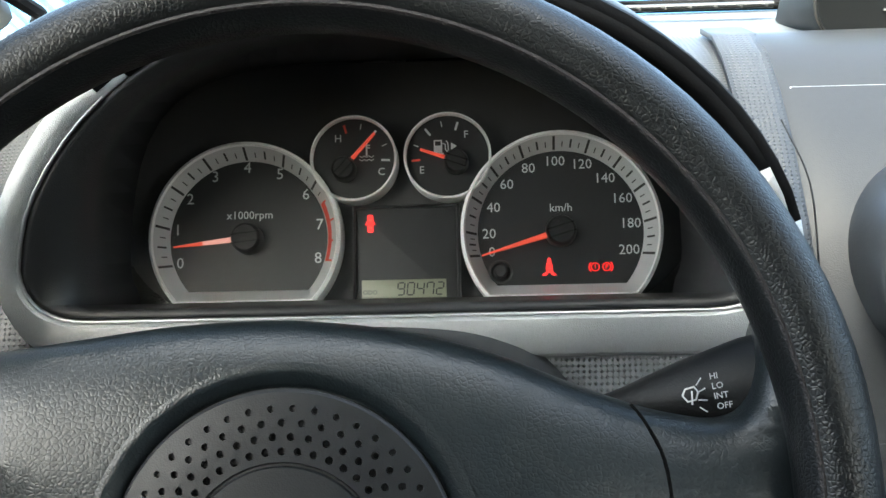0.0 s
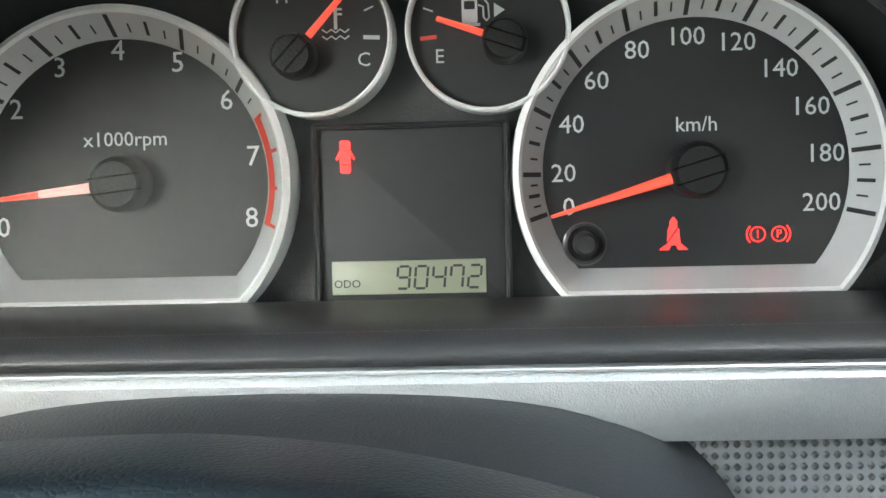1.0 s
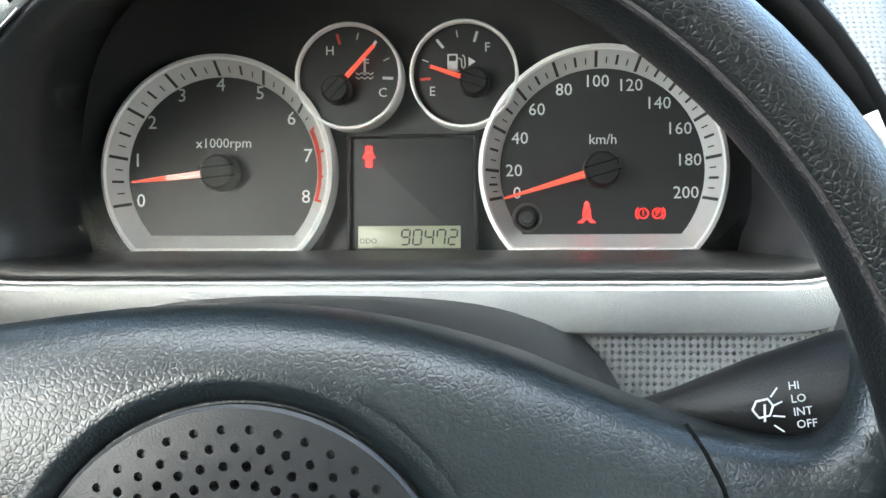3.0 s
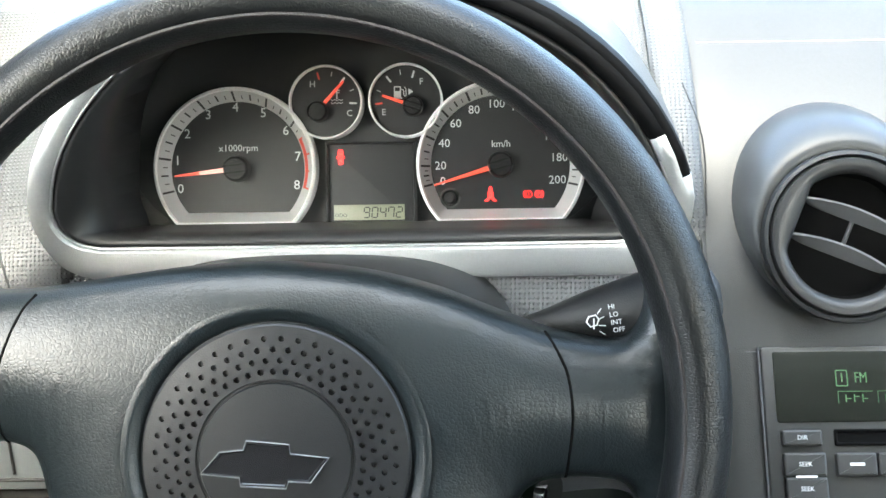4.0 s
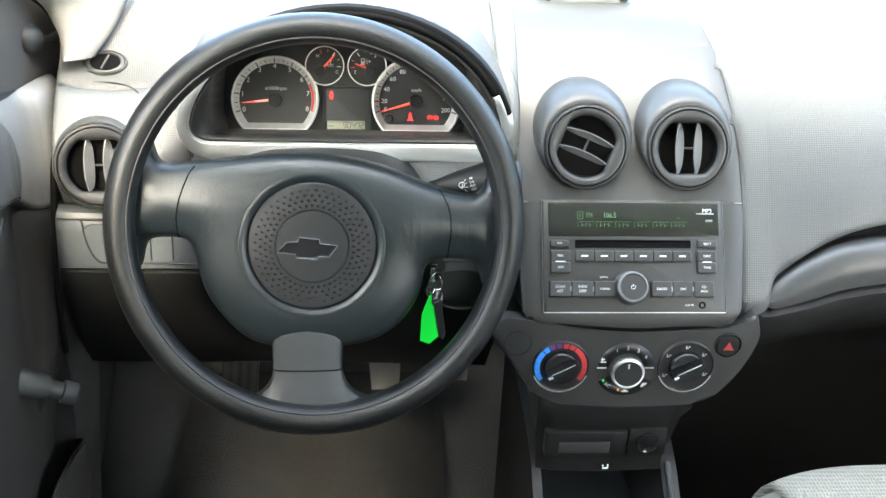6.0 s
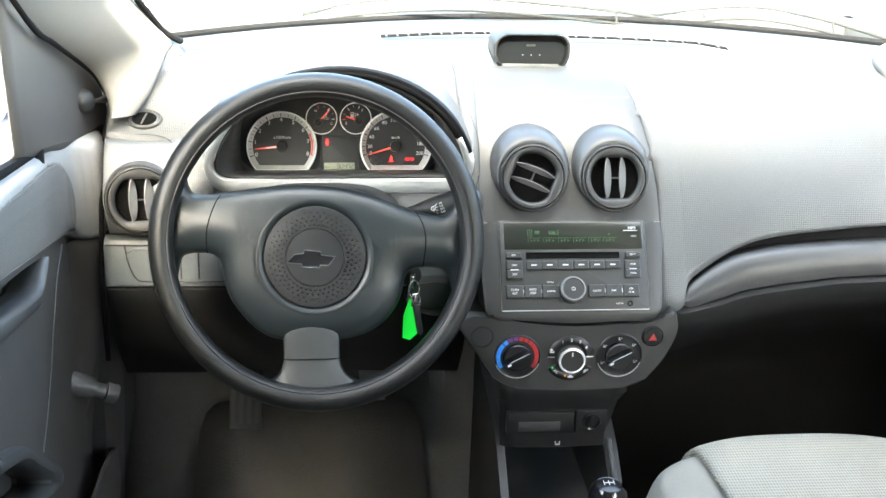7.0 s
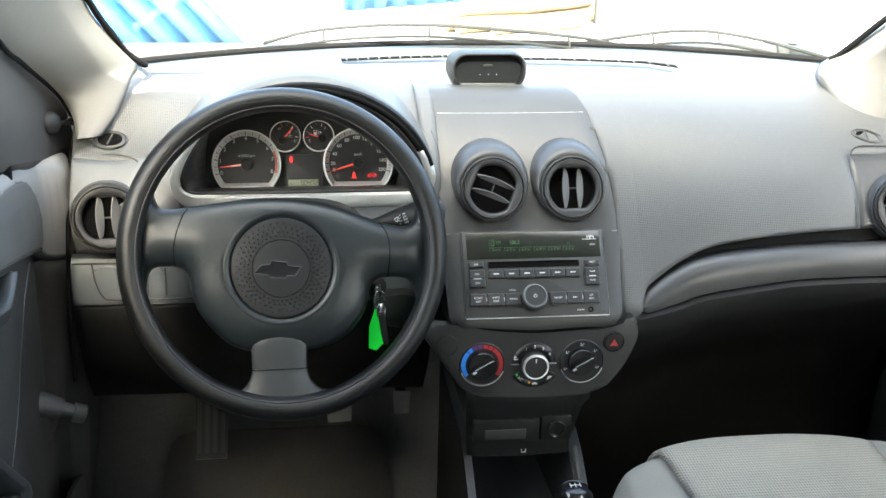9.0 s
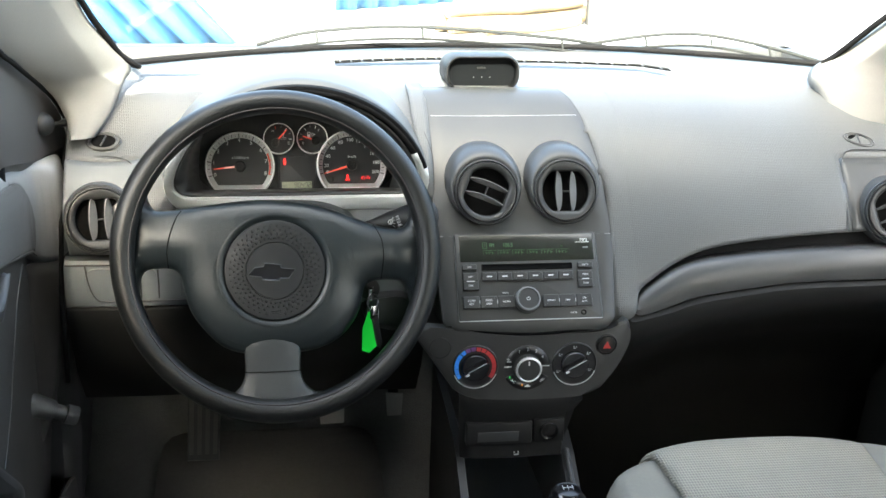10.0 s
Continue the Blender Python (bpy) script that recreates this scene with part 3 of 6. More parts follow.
# knee panel and the bolster below it
bm = loft([smooth([(-0.292, y + 0.002, z), (-0.2, y, z), (-0.06, y, z), (0.16, y - 0.01, z)], 24) for y, z in ((-0.012, 0.868), (-0.026, 0.866), (-0.031, 0.860), (-0.034, 0.835), (-0.033, 0.812), (-0.024, 0.806))], closed=False)
wpart("knee_panel", bm, KNEE, dash, "smooth grey knee panel", solid=0.003)
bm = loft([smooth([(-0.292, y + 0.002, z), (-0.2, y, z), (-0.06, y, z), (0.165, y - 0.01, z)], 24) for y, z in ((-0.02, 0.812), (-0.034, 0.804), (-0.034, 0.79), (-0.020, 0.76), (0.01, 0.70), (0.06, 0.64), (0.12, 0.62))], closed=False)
wpart("knee_bolster", bm, GLOVE, dash, "lower knee bolster, darkened for shade", solid=0.003)

# passenger side: trim band, then the glovebox face that falls back into the dark
UP = smooth([(0.420, 0, 0.8225), (0.4345, 0, 0.8367), (0.4702, 0, 0.8602), (0.5067, 0, 0.8744), (0.5819, 0, 0.8839), (0.6976, 0, 0.8894), (0.90, 0, 0.893)], 40)
LOW = smooth([(0.424, 0, 0.8175), (0.434, 0, 0.8115), (0.47, 0, 0.8222), (0.5068, 0, 0.8342), (0.582, 0, 0.845), (0.6587, 0, 0.8512), (0.90, 0, 0.853)], 40)
band = [[(a.x * (1 - t) + b.x * t, y, a.z * (1 - t) + b.z * t) for a, b in zip(UP, LOW)] for t, y in ((0.0, -0.085), (0.0, -0.104), (0.05, -0.109), (0.3, -0.116), (0.6, -0.120), (0.93, -0.119), (1.0, -0.114), (1.0, -0.10))]
wpart("trim_band", loft(band, closed=False), BAND, dash, "smooth grey trim band over the glovebox", solid=0.002)
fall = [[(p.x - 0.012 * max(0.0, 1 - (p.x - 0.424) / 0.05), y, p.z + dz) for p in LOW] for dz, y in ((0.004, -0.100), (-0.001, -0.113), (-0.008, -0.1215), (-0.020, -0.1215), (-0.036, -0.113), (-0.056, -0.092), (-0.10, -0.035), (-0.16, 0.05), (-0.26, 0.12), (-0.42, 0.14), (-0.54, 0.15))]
wpart("glovebox", loft(fall, closed=False), GLOVE, dash, "glovebox face, darkened for the shade under the dash", solid=0.003)
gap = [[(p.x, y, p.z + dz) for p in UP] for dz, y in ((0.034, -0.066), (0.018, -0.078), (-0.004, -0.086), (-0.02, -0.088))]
wpart("shadow_gap", loft(gap, closed=False), BLACKISH, dash, "black strip for the shade under the pad", solid=0.002)

# ---- centre stack ----
stack = thing("centre_stack", "smooth dark grey plastic centre stack", "centre stack", (MID, -0.1, 0.80), None)


def stack_row(y, z, xl, xr, down=0.0):
    out = []
    for k in range(25):
        u = k / 24
        edge = min(u, 1 - u)
        rim = 0.003 * max(0.0, 1 - edge / 0.02) ** 2
        out.append((xl + (xr - xl) * u, y - (0.003 if z > 0.93 else 0.0) * (1 - (2 * u - 1) ** 2) + rim, z - down * (1 - (2 * u - 1) ** 2)))
    wing = [(out[0][0] - 0.001, y + 0.05, z - 0.01)]
    return wing + out + [(out[-1][0] + 0.001, y + 0.05, z - 0.01)]


def dense(a, b, n):
    pts = smooth([(r[0], r[1], 0) for r in ROWS[a:b + 1]], n)
    xs = smooth([(r[2], r[3], 0) for r in ROWS[a:b + 1]], n)
    return [(p.x, p.y, q.x, q.y) for p, q in zip(pts, xs)]


def shelf(row, d):
    return (row[0] + d, row[1] - d * 0.6, row[2], row[3])


top = dense(0, 3, 8)
top[-1] = (top[-1][0] + 0.0012, top[-1][1] + 0.0008, *top[-1][2:])
wpart("stack_cover", loft([stack_row(*r) for r in top + [shelf(top[-1], 0.006)]], closed=False), SMOOTH, stack, "smooth top cover with a bright seam", solid=0.002)
mid = dense(3, 7, 14)
wpart("vent_panel", loft([stack_row(*r) for r in [shelf(mid[0], 0.006)] + mid + [shelf(mid[-1], 0.006)]], closed=False), SMOOTH, stack, "smooth panel round the vents", solid=0.002)
low = dense(7, 9, 8)
low[0] = (low[0][0] - 0.0010, low[0][1] - 0.0014, *low[0][2:])
rows = [stack_row(*shelf(low[0], 0.006))] + [stack_row(*r) for r in low]
for dy, dz, dx, down in ((-0.003, -0.006, 0.004, 0.004), (-0.002, -0.012, 0.007, 0.008), (0.004, -0.018, 0.011, 0.010), (0.012, -0.022, 0.014, 0.010), (0.03, -0.022, 0.014, 0.010)):
    rows.append(stack_row(-0.137 + dy, 0.8185 + dz, 0.174 + dx, 0.3900 - dx, down))
wpart("radio_panel", loft(rows, closed=False), STACKLOW, stack, "smooth panel round the radio", solid=0.002)

for r, xa, xb, mt in ((top[-1], 0.03, 0.97, BRIGHT), (low[0], 0.0, 0.13, EMBLEMEDGE), (low[0], 0.90, 0.995, EMBLEMEDGE)):
    wpart("bright_seam", tube([(r[2] + (r[3] - r[2]) * (xa + (xb - xa) * k / 16), r[0] - 0.0006 - (0.003 if r[1] > 0.93 else 0.0) * (1 - (2 * (xa + (xb - xa) * k / 16) - 1) ** 2), r[1] + 0.0004) for k in range(17)], 0.0009, 6), mt, stack, "thin bright joint line")
for side in (2, 3):
    wpart("edge_joint", tube([(r[side], r[0] + 0.0022, r[1] + 0.001) for r in dense(0, 9, 36)], 0.0008, 6), LOWER, stack, "dark joint beside the dashboard pad")

# lower face with the heater controls, and the dark console below
CLIM = [(0.138, 0.800), (0.146, 0.8125), (0.178, 0.811), (0.22, 0.803), (0.28, 0.7975), (0.34, 0.800), (0.370, 0.8005), (0.386, 0.8045), (0.397, 0.8095), (0.4075, 0.8155), (0.4125, 0.80), (0.411, 0.783), (0.400, 0.757), (0.385, 0.735), (0.367, 0.717), (0.34, 0.713), (0.283, 0.7115), (0.23, 0.714), (0.203, 0.718), (0.176, 0.737), (0.153, 0.762), (0.141, 0.785)]
climate = thing("heater_control_panel", "dark grey heater control panel with three rotary dials", "control panel", (0.28, -0.1435, 0.757), 2.6)
edge = [(p.x - 0.28, p.z - 0.757) for a, b in ((0, 9), (8, 20)) for p in smooth([(x, 0, z) for x, z in CLIM[a:b]], 28)[:-1]]
part("faceplate", plate(edge[::-1], -0.016, 0.0, 0.004), HEATERFACE, climate)

wpart("panel_gap", tube(smooth([(x, -0.1395, z + 0.0026) for x, z in CLIM[2:7]], 28), lambda t: 0.0006 + 0.0022 * math.sin(math.pi * t) ** 0.5, 8), BLACK, climate, "black bar for the shadow over the heater panel")

console = thing("centre_console", "black plastic centre console with an open cubby", "console", (0.27, -0.2, 0.40), None)
bm = loft([[(0.197 + d, y, z), (0.215 + d, y - 0.006, z), (0.27, y - 0.008, z), (0.335 - d, y - 0.006, z), (0.356 - d - e, y, z)] for y, z, d, e in ((-0.10, 0.722, 0, 0), (-0.132, 0.718, 0, 0), (-0.136, 0.705, 0, 0), (-0.130, 0.69, 0.001, 0.008), (-0.128, 0.645, 0.003, 0.018), (-0.130, 0.628, 0.004, 0.022), (-0.10, 0.622, 0.005, 0.024))], closed=False)
wpart("ashtray_panel", bm, CONSOLEBLACK, console, "dark panel with ashtray and power socket", solid=0.003)
for x0, x1 in ((0.196, 0.206), (0.335, 0.352)):
    wpart("side_wall", loft([[(x0, y, z), (x1, y, z), (x1, y, 0.30), (x0, y, 0.30)] for y, z in ((0.10, 0.66), (-0.10, 0.64), (-0.135, 0.625), (-0.19, 0.585), (-0.30, 0.55), (-0.60, 0.53), (-1.0, 0.52))], True, True, True), DARK, console)
wpart("tray", box(0.20, -1.0, 0.50, 0.345, 0.08, 0.515, 0.003), SURROUND, console, "flat grey tray")

# ---- steering wheel ----
WHEEL_AT, WHEEL_LEAN, WHEEL_TURN = (-0.0320, -0.1536, 0.8964), 18.3, 0.9
wheel = thing("steering_wheel", "black leather-covered three-spoke steering wheel, grained and shiny", "steering wheel", WHEEL_AT, WHEEL_LEAN, turn=WHEEL_TURN)
RIM_C = Vector((0.0055, 0.0184, -0.0040))
RIM_R, RIM_T, RIM_DEEP = 0.1788, 0.0140, 1.3
rings = []
for k in range(97):
    a = 2 * math.pi * k / 96
    out = Vector((math.cos(a), math.sin(a) * (1.028 if a > math.pi else 1.008), 0))
    fat = 1.0 + 0.025 * sum(math.exp(-((((a - radians(c)) + math.pi) % (2 * math.pi) - math.pi) / 0.16) ** 2) for c in (14, 166))
    rings.append([RIM_C + out * (RIM_R + RIM_T * fat * math.cos(t)) + Vector((0, 0, RIM_T * fat * RIM_DEEP * math.sin(t))) for t in [2 * math.pi * j / 24 for j in range(24)]])
rim = part("rim", loft(rings), LEATHER, wheel, "grained black leather rim")

PADLINE = [(0.0, 0.0845), (0.035, 0.0805), (0.070, 0.0718), (0.0953, 0.0615), (0.1218, 0.0515), (0.1419, 0.0470), (0.1530, 0.0468), (0.1595, 0.0510), (0.1630, 0.060), (0.1665, 0.075), (0.171, 0.086), (0.176, 0.080), (0.184, 0.050), (0.187, 0.0), (0.1785, -0.045), (0.172, -0.050), (0.1655, -0.044), (0.1625, -0.032), (0.157, -0.0215), (0.1483, -0.0165), (0.1282, -0.0150), (0.1148, -0.0172), (0.107, -0.0245), (0.1035, -0.042), (0.0955, -0.0610), (0.076, -0.0830), (0.045, -0.0965), (0.0, -0.1005)]
LEFTLINE = [(0.0, 0.0845), (-0.040, 0.0832), (-0.075, 0.0790), (-0.1116, 0.0745), (-0.1319, 0.0735), (-0.1405, 0.0765), (-0.1450, 0.085), (-0.148, 0.098), (-0.153, 0.110), (-0.160, 0.100), (-0.171, 0.070), (-0.178, 0.030), (-0.175, -0.020), (-0.167, -0.030), (-0.1595, -0.022), (-0.1570, -0.009), (-0.1533, 0.0003), (-0.1456, 0.0048), (-0.1328, 0.0060), (-0.1201, 0.0052), (-0.1110, 0.0), (-0.107, -0.0127), (-0.1020, -0.0356), (-0.0925, -0.0557), (-0.070, -0.0825), (-0.0441, -0.0965), (0.0, -0.1005)]
outline = [p for p in smooth([(x, y, 0) for x, y in PADLINE], 270)[:-1]] + [p for p in smooth([(x, y, 0) for x, y in LEFTLINE], 270)[:0:-1]]
for _ in range(8):          # soften the corners
    outline = [(outline[i - 1] + 2 * outline[i] + outline[(i + 1) % len(outline)]) / 4 for i in range(len(outline))]
HORN_C = Vector((0.001, 0.001, 0))
EDGE = np.array([(p.x, p.y) for p in outline])
STEPS = ((0.0, -0.024), (0.0008, -0.0190), (0.0025, -0.0150), (0.006, -0.0110), (0.011, -0.0080), (0.018, -0.0052), (0.028, -0.0027), (0.042, -0.0008), (0.060, 0.0), (0.2, 0.0005))


def spoke_drop(x):
    """How far the side spokes fall back from the hub to the rim."""
    t = min(1.0, max(0.0, (abs(x) - 0.085) / 0.085))
    return 0.005 * t * t * (3 - 2 * t)


def pad_height(x, y):
    """Height of the centre pad's skin: it rounds off towards its outline and sinks round the horn cap."""
    d = float(np.sqrt(((EDGE - (x, y)) ** 2).sum(1).min()))
    h = 0.0
    for (a, ha), (b, hb) in zip(STEPS, STEPS[1:]):
        if a <= d <= b:
            h = ha + (hb - ha) * (d - a) / (b - a)
            break
    r = math.hypot(x - HORN_C.x, y - HORN_C.y)
    return (h if r > 0.0645 else min(h, -0.004)) - spoke_drop(x)


n_edge = len(outline)
inward = []
for i in range(n_edge):
    d = (outline[(i + 2) % n_edge] - outline[i - 2]).normalized()
    inward.append(Vector((d.y, -d.x, 0)))
bm = bmesh.new()
rows = []
for e in (0.0, 0.0008, 0.0025, 0.006):
    rows.append([bm.verts.new(p + q * e) for p, q in zip(outline, inward)])
back = [bm.verts.new((p.x, p.y, -0.050)) for p in outline]
for a, b in zip([back] + rows, rows):
    for i in range(n_edge):
        bm.faces.new((a[i], a[(i + 1) % n_edge], b[(i + 1) % n_edge], b[i]))
rimline = [bm.edges.get((rows[-1][i], rows[-1][(i + 1) % n_edge])) for i in range(n_edge)]
fill = [g for g in bmesh.ops.triangle_fill(bm, edges=rimline, use_beauty=True)["geom"] if isinstance(g, bmesh.types.BMFace)]
for k in range(-26, 27):
    for axis in (0, 1):
        geom = list({g for f in fill for g in (*f.verts, *f.edges, f)})
        co, no = Vector((0, 0, 0)), Vector((0, 0, 0))
        co[axis], no[axis] = 0.0072 * k + 0.0001, 1.0
        if abs(co.y) > 0.12:
            continue
        made = bmesh.ops.bisect_plane(bm, geom=geom, dist=1e-6, plane_co=co, plane_no=no)
        fill = [g for g in made["geom"] if isinstance(g, bmesh.types.BMFace)]
hole = set(back)
for v in bm.verts:
    if v not in hole:
        v.co.z = pad_height(v.co.x, v.co.y)
pad = part("centre_pad", bm, PADSKIN, wheel, "grained black vinyl centre pad", sharp=60)
part("hub_ridge", lathe([(0.0675, 0.0002), (0.0655, 0.0007), (0.0635, 0.0002), (0.0610, -0.0016), (0.0594, -0.0030), (0.0590, -0.005)], 72, HORN_C), PADSKIN, wheel, "raised ridge round the horn cap", sharp=60)
horn = part("horn_cap", lathe([(0.0585, -0.006), (0.0585, -0.0010), (0.0575, 0.0), (0.045, 0.0012), (0.0345, 0.0016), (0.0340, 0.0006), (0.0332, 0.0006), (0.0326, 0.0018), (0.02, 0.0024), (0.0, 0.0026)], 96, HORN_C), HORN, wheel, "round perforated horn cap")
# lower spoke
SECTION = ((-0.034, -0.034), (-0.0345, -0.014), (-0.0325, -0.0095), (-0.027, -0.0070), (-0.015, -0.0055), (0.0, -0.0050), (0.015, -0.0055), (0.027, -0.0070), (0.0325, -0.0095), (0.0345, -0.014), (0.034, -0.034))
prof = smooth([(-0.080, 0.76, 0.0), (-0.086, 0.92, 0.0), (-0.094, 0.955, -0.0002), (-0.108, 0.945, -0.0005), (-0.120, 0.95, -0.0008), (-0.129, 1.01, -0.0002), (-0.138, 1.14, 0.0006), (-0.146, 1.42, 0.0015), (-0.153, 1.95, 0.0020)], 32)
bm = loft([[(x * p.y - 0.004, p.x, w + p.z) for x, w in SECTION] for p in prof], closed=False)
spoke = part("lower_spoke", bm, SPOKE, wheel, "dark grey plastic trim on the lower spoke", solid=-0.003)
part("spoke_groove", tube([(x * 0.942 - 0.004, -0.1190, w - 0.0008) for x, w in SECTION], 0.0007, 6), BLACK, wheel)

# column cover behind the wheel
column = thing("steering_column_cover", "dark grey plastic steering column cover", "column cover", (-0.03, -0.05, 0.84), None)
HUMP = [(0.0, 0.085), (0.022, 0.0846), (0.043, 0.0832), (0.060, 0.0802), (0.074, 0.0748), (0.086, 0.0665), (0.095, 0.0560), (0.102, 0.040), (0.105, 0.018), (0.104, -0.010), (0.098, -0.034), (0.084, -0.052), (0.050, -0.060), (0.0, -0.062)]
shell = smooth([(x, 0, z) for x, z in HUMP] + [(-x, 0, z) for x, z in HUMP[-2:0:-1]] + [(0.0, 0, 0.085)], 64)[:-1]
rings = []
for y, k, dz in ((-0.128, 0.60, 0.004), (-0.126, 0.70, 0.003), (-0.118, 0.78, 0.002), (-0.100, 0.88, 0.0015), (-0.080, 0.955, 0.001), (-0.060, 1.0, 0.0), (-0.040, 1.02, -0.001), (-0.010, 1.03, -0.002)):
    rings.append([(-0.025 + p.x * k, y, 0.866 + p.z * k + dz) for p in shell])
wpart("upper_shell", loft(rings, True, True, False), LOWER, column, sharp=60)
wpart("shell_joint", tube([(-0.025 + 0.1055 * k, y, 0.872) for y, k in ((-0.110, 0.83), (-0.08, 0.955), (-0.06, 1.0), (-0.035, 1.02))], 0.0007, 6), BLACK, column)

# ---- instrument cluster: plain face first ----
CL_AT, CL_LEAN = (0.0, 0.0, 0.95), 18.0
cluster = thing("instrument_cluster", "instrument cluster with two large and two small silver-ringed gauges", "instrument cluster", CL_AT, CL_LEAN)
part("backplate", plate(rounded(-0.134, -0.004, 0.134, 0.114, 0.05, 8), -0.020, -0.0130, 0.0), PLATEBLACK, cluster)

# ---- driver's door ----
door = thing("door_driver", "closed dark grey plastic driver's door with a wind-up window", "door", (-0.36, -0.3, 0.30), None)
def sill_height(y):
    """Height of the window's lower edge along the door."""
    return 0.996 + 0.17 * min(0.22, max(0.0, -0.06 - y))


rows = []
for y, back_ in ((-1.40, 0.0), (-1.0, 0.0), (-0.7, 0.0), (-0.5, 0.0), (-0.4, 0.0), (-0.3, 0.0), (-0.2, 0.0), (-0.12, 0.0), (-0.05, 0.0), (0.0, 0.004), (0.08, 0.012), (0.20, 0.016), (0.32, 0.018)):
    top_ = sill_height(y)
    inner = [(-0.352, 0.28), (-0.343, 0.42), (-0.339, 0.56), (-0.337, 0.68), (-0.336, 0.80), (-0.336, 0.88), (-0.3365, top_ - 0.020), (-0.339, top_ - 0.007), (-0.345, top_), (-0.352, top_ + 0.001), (-0.392, top_ - 0.004)]
    rows.append([(x - back_, y, z) for x, z in inner] + [(-0.392, y, 0.28)])
door_panel = wpart("door_panel", loft(rows, True, True, True), DOORLOW, door, "lower door panel, its grey darkened for shade")

# ---- passenger seat ----
seat = thing("passenger_seat", "grey cloth front passenger seat with darker side bolsters", "seat", (0.62, -0.4, 0.30), None)
SEAT_X, SEAT_W = 0.565, 0.234


def seat_skin(u, t, lift=0.0):
    """The cushion's skin: u across from -1 to 1, t from the front edge backwards."""
    y = -0.138 - 0.60 * t - 0.135 * abs(u) ** 3 * max(0.0, 1 - t / 0.6)
    roll = 0.10 * max(0.0, 1 - t / 0.13) ** 2.2
    bolster_ = 0.006 * math.exp(-((abs(u) - 0.80) / 0.15) ** 2) - 0.010 * abs(u) ** 2.5
    edge = 0.11 * max(0.0, (abs(u) - 0.80) / 0.20) ** 2.4
    crease = 0.0012 * math.exp(-((abs(u) - 0.60 + 0.06 * min(1, t * 3)) / 0.025) ** 2)
    return Vector((SEAT_X + SEAT_W * u, y, 0.667 + bolster_ - edge - roll - crease - 0.02 * t + lift))


def seat_patch(u0, u1, lift, foot=True):
    rings = []
    for t in [(k / 28) ** 1.6 for k in range(29)]:
        a, b = u0, u1
        if abs(u0) < 1:
            a = u0 - math.copysign(0.06, u0) * min(1, t * 3)
        if abs(u1) < 1:
            b = u1 - math.copysign(0.06, u1) * min(1, t * 3)
        rings.append([seat_skin(a + (b - a) * k / 24, t, lift) for k in range(25)])
    rings.insert(0, [Vector((p.x, p.y - 0.004, 0.50)) for p in rings[0]])
    return loft(rings, closed=False)


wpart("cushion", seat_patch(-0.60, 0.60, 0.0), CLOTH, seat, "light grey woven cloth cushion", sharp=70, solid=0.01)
for s in (-1, 1):
    wpart("side_bolster", seat_patch(s * 0.60, s * 1.0, 0.0005), BOLSTER, seat, "smooth darker grey side bolster", sharp=70, solid=0.01)
    wpart("piping", tube([seat_skin(s * (0.60 - 0.06 * min(1, t * 3)), t, 0.0008) for t in [(k / 28) ** 1.6 for k in range(29)]], 0.0009, 6), BOLSTER, seat)
    wpart("bolster_seam", tube([seat_skin(s * 0.90, t, 0.0005) for t in [(k / 28) ** 1.6 for k in range(2, 29)]], 0.0008, 6), SEAM, seat)
wpart("seat_base", box(SEAT_X - SEAT_W + 0.03, -0.76, 0.30, SEAT_X + SEAT_W - 0.01, -0.33, 0.56, 0.02), DARK, seat, "dark seat base")

# ---- outside ----
ground = tagged(link("ground", loft([[(x, y, 0) for x in (-600, -20, -5, 0, 5, 20, 600)] for y in (-600, -10, 2, 8, 20, 800)], closed=False), CONCRETE), "bright sunlit concrete yard", "ground", kind="structure")
bonnet = thing("car_bonnet", "white painted car bonnet ahead of the windscreen", "bonnet", (MID, 0.8, 0.9), None)
rows = []
for t in [k / 14 for k in range(15)]:
    y = 0.40 + 0.95 * t
    rows.append([(MID + 0.70 * u, y - 0.14 * u * u, 1.005 - 0.10 * t - 0.10 * t ** 3 - 0.05 * u * u - 0.02 * abs(u) ** 6) for u in [i / 12 - 1 for i in range(25)]])
wpart("panel", loft(rows, closed=False), CARWHITE, bonnet, solid=-0.004)
bm = loft([[(x, screen_base(x) + d, z) for x in [MID - 0.62 + 1.24 * i / 24 for i in range(25)]] for d, z in ((0.02, 1.06), (0.06, 1.035), (0.16, 1.0), (0.22, 0.99))], closed=False)
wpart("cowl_panel", bm, RUBBER, bonnet, "black plastic cowl under the wipers", solid=-0.004)


def fence(at, turn, width, low, high, label, shear=0.0):
    """Corrugated sheets on a low plinth, from at along its own x."""
    w = thing("corrugated_fence", label, "fence", at, None, "blue fences")
    w.matrix_basis = Matrix.Translation(at) @ Matrix.Rotation(radians(turn), 4, "Z")
    for s in range(int(width / 1.0)):
        bm = bmesh.new()
        line = []
        for i in range(5):
            x = s * 1.0 + i * 0.2
            line += [(x, 0.0), (x + 0.05, 0.0), (x + 0.08, -0.05), (x + 0.16, -0.05), (x + 0.19, 0.0)]
        loft([[(x - shear * (z - low), y, z) for x, y in line] for z in (low, high)], closed=False, bm=bm)
        part("sheet", bm, BLUEWALL, w, solid=0.01)
    part("plinth", box(0, -0.06, 0, width, 0.08, low, 0.01), GREYWALL, w, "low grey plinth")
    return w


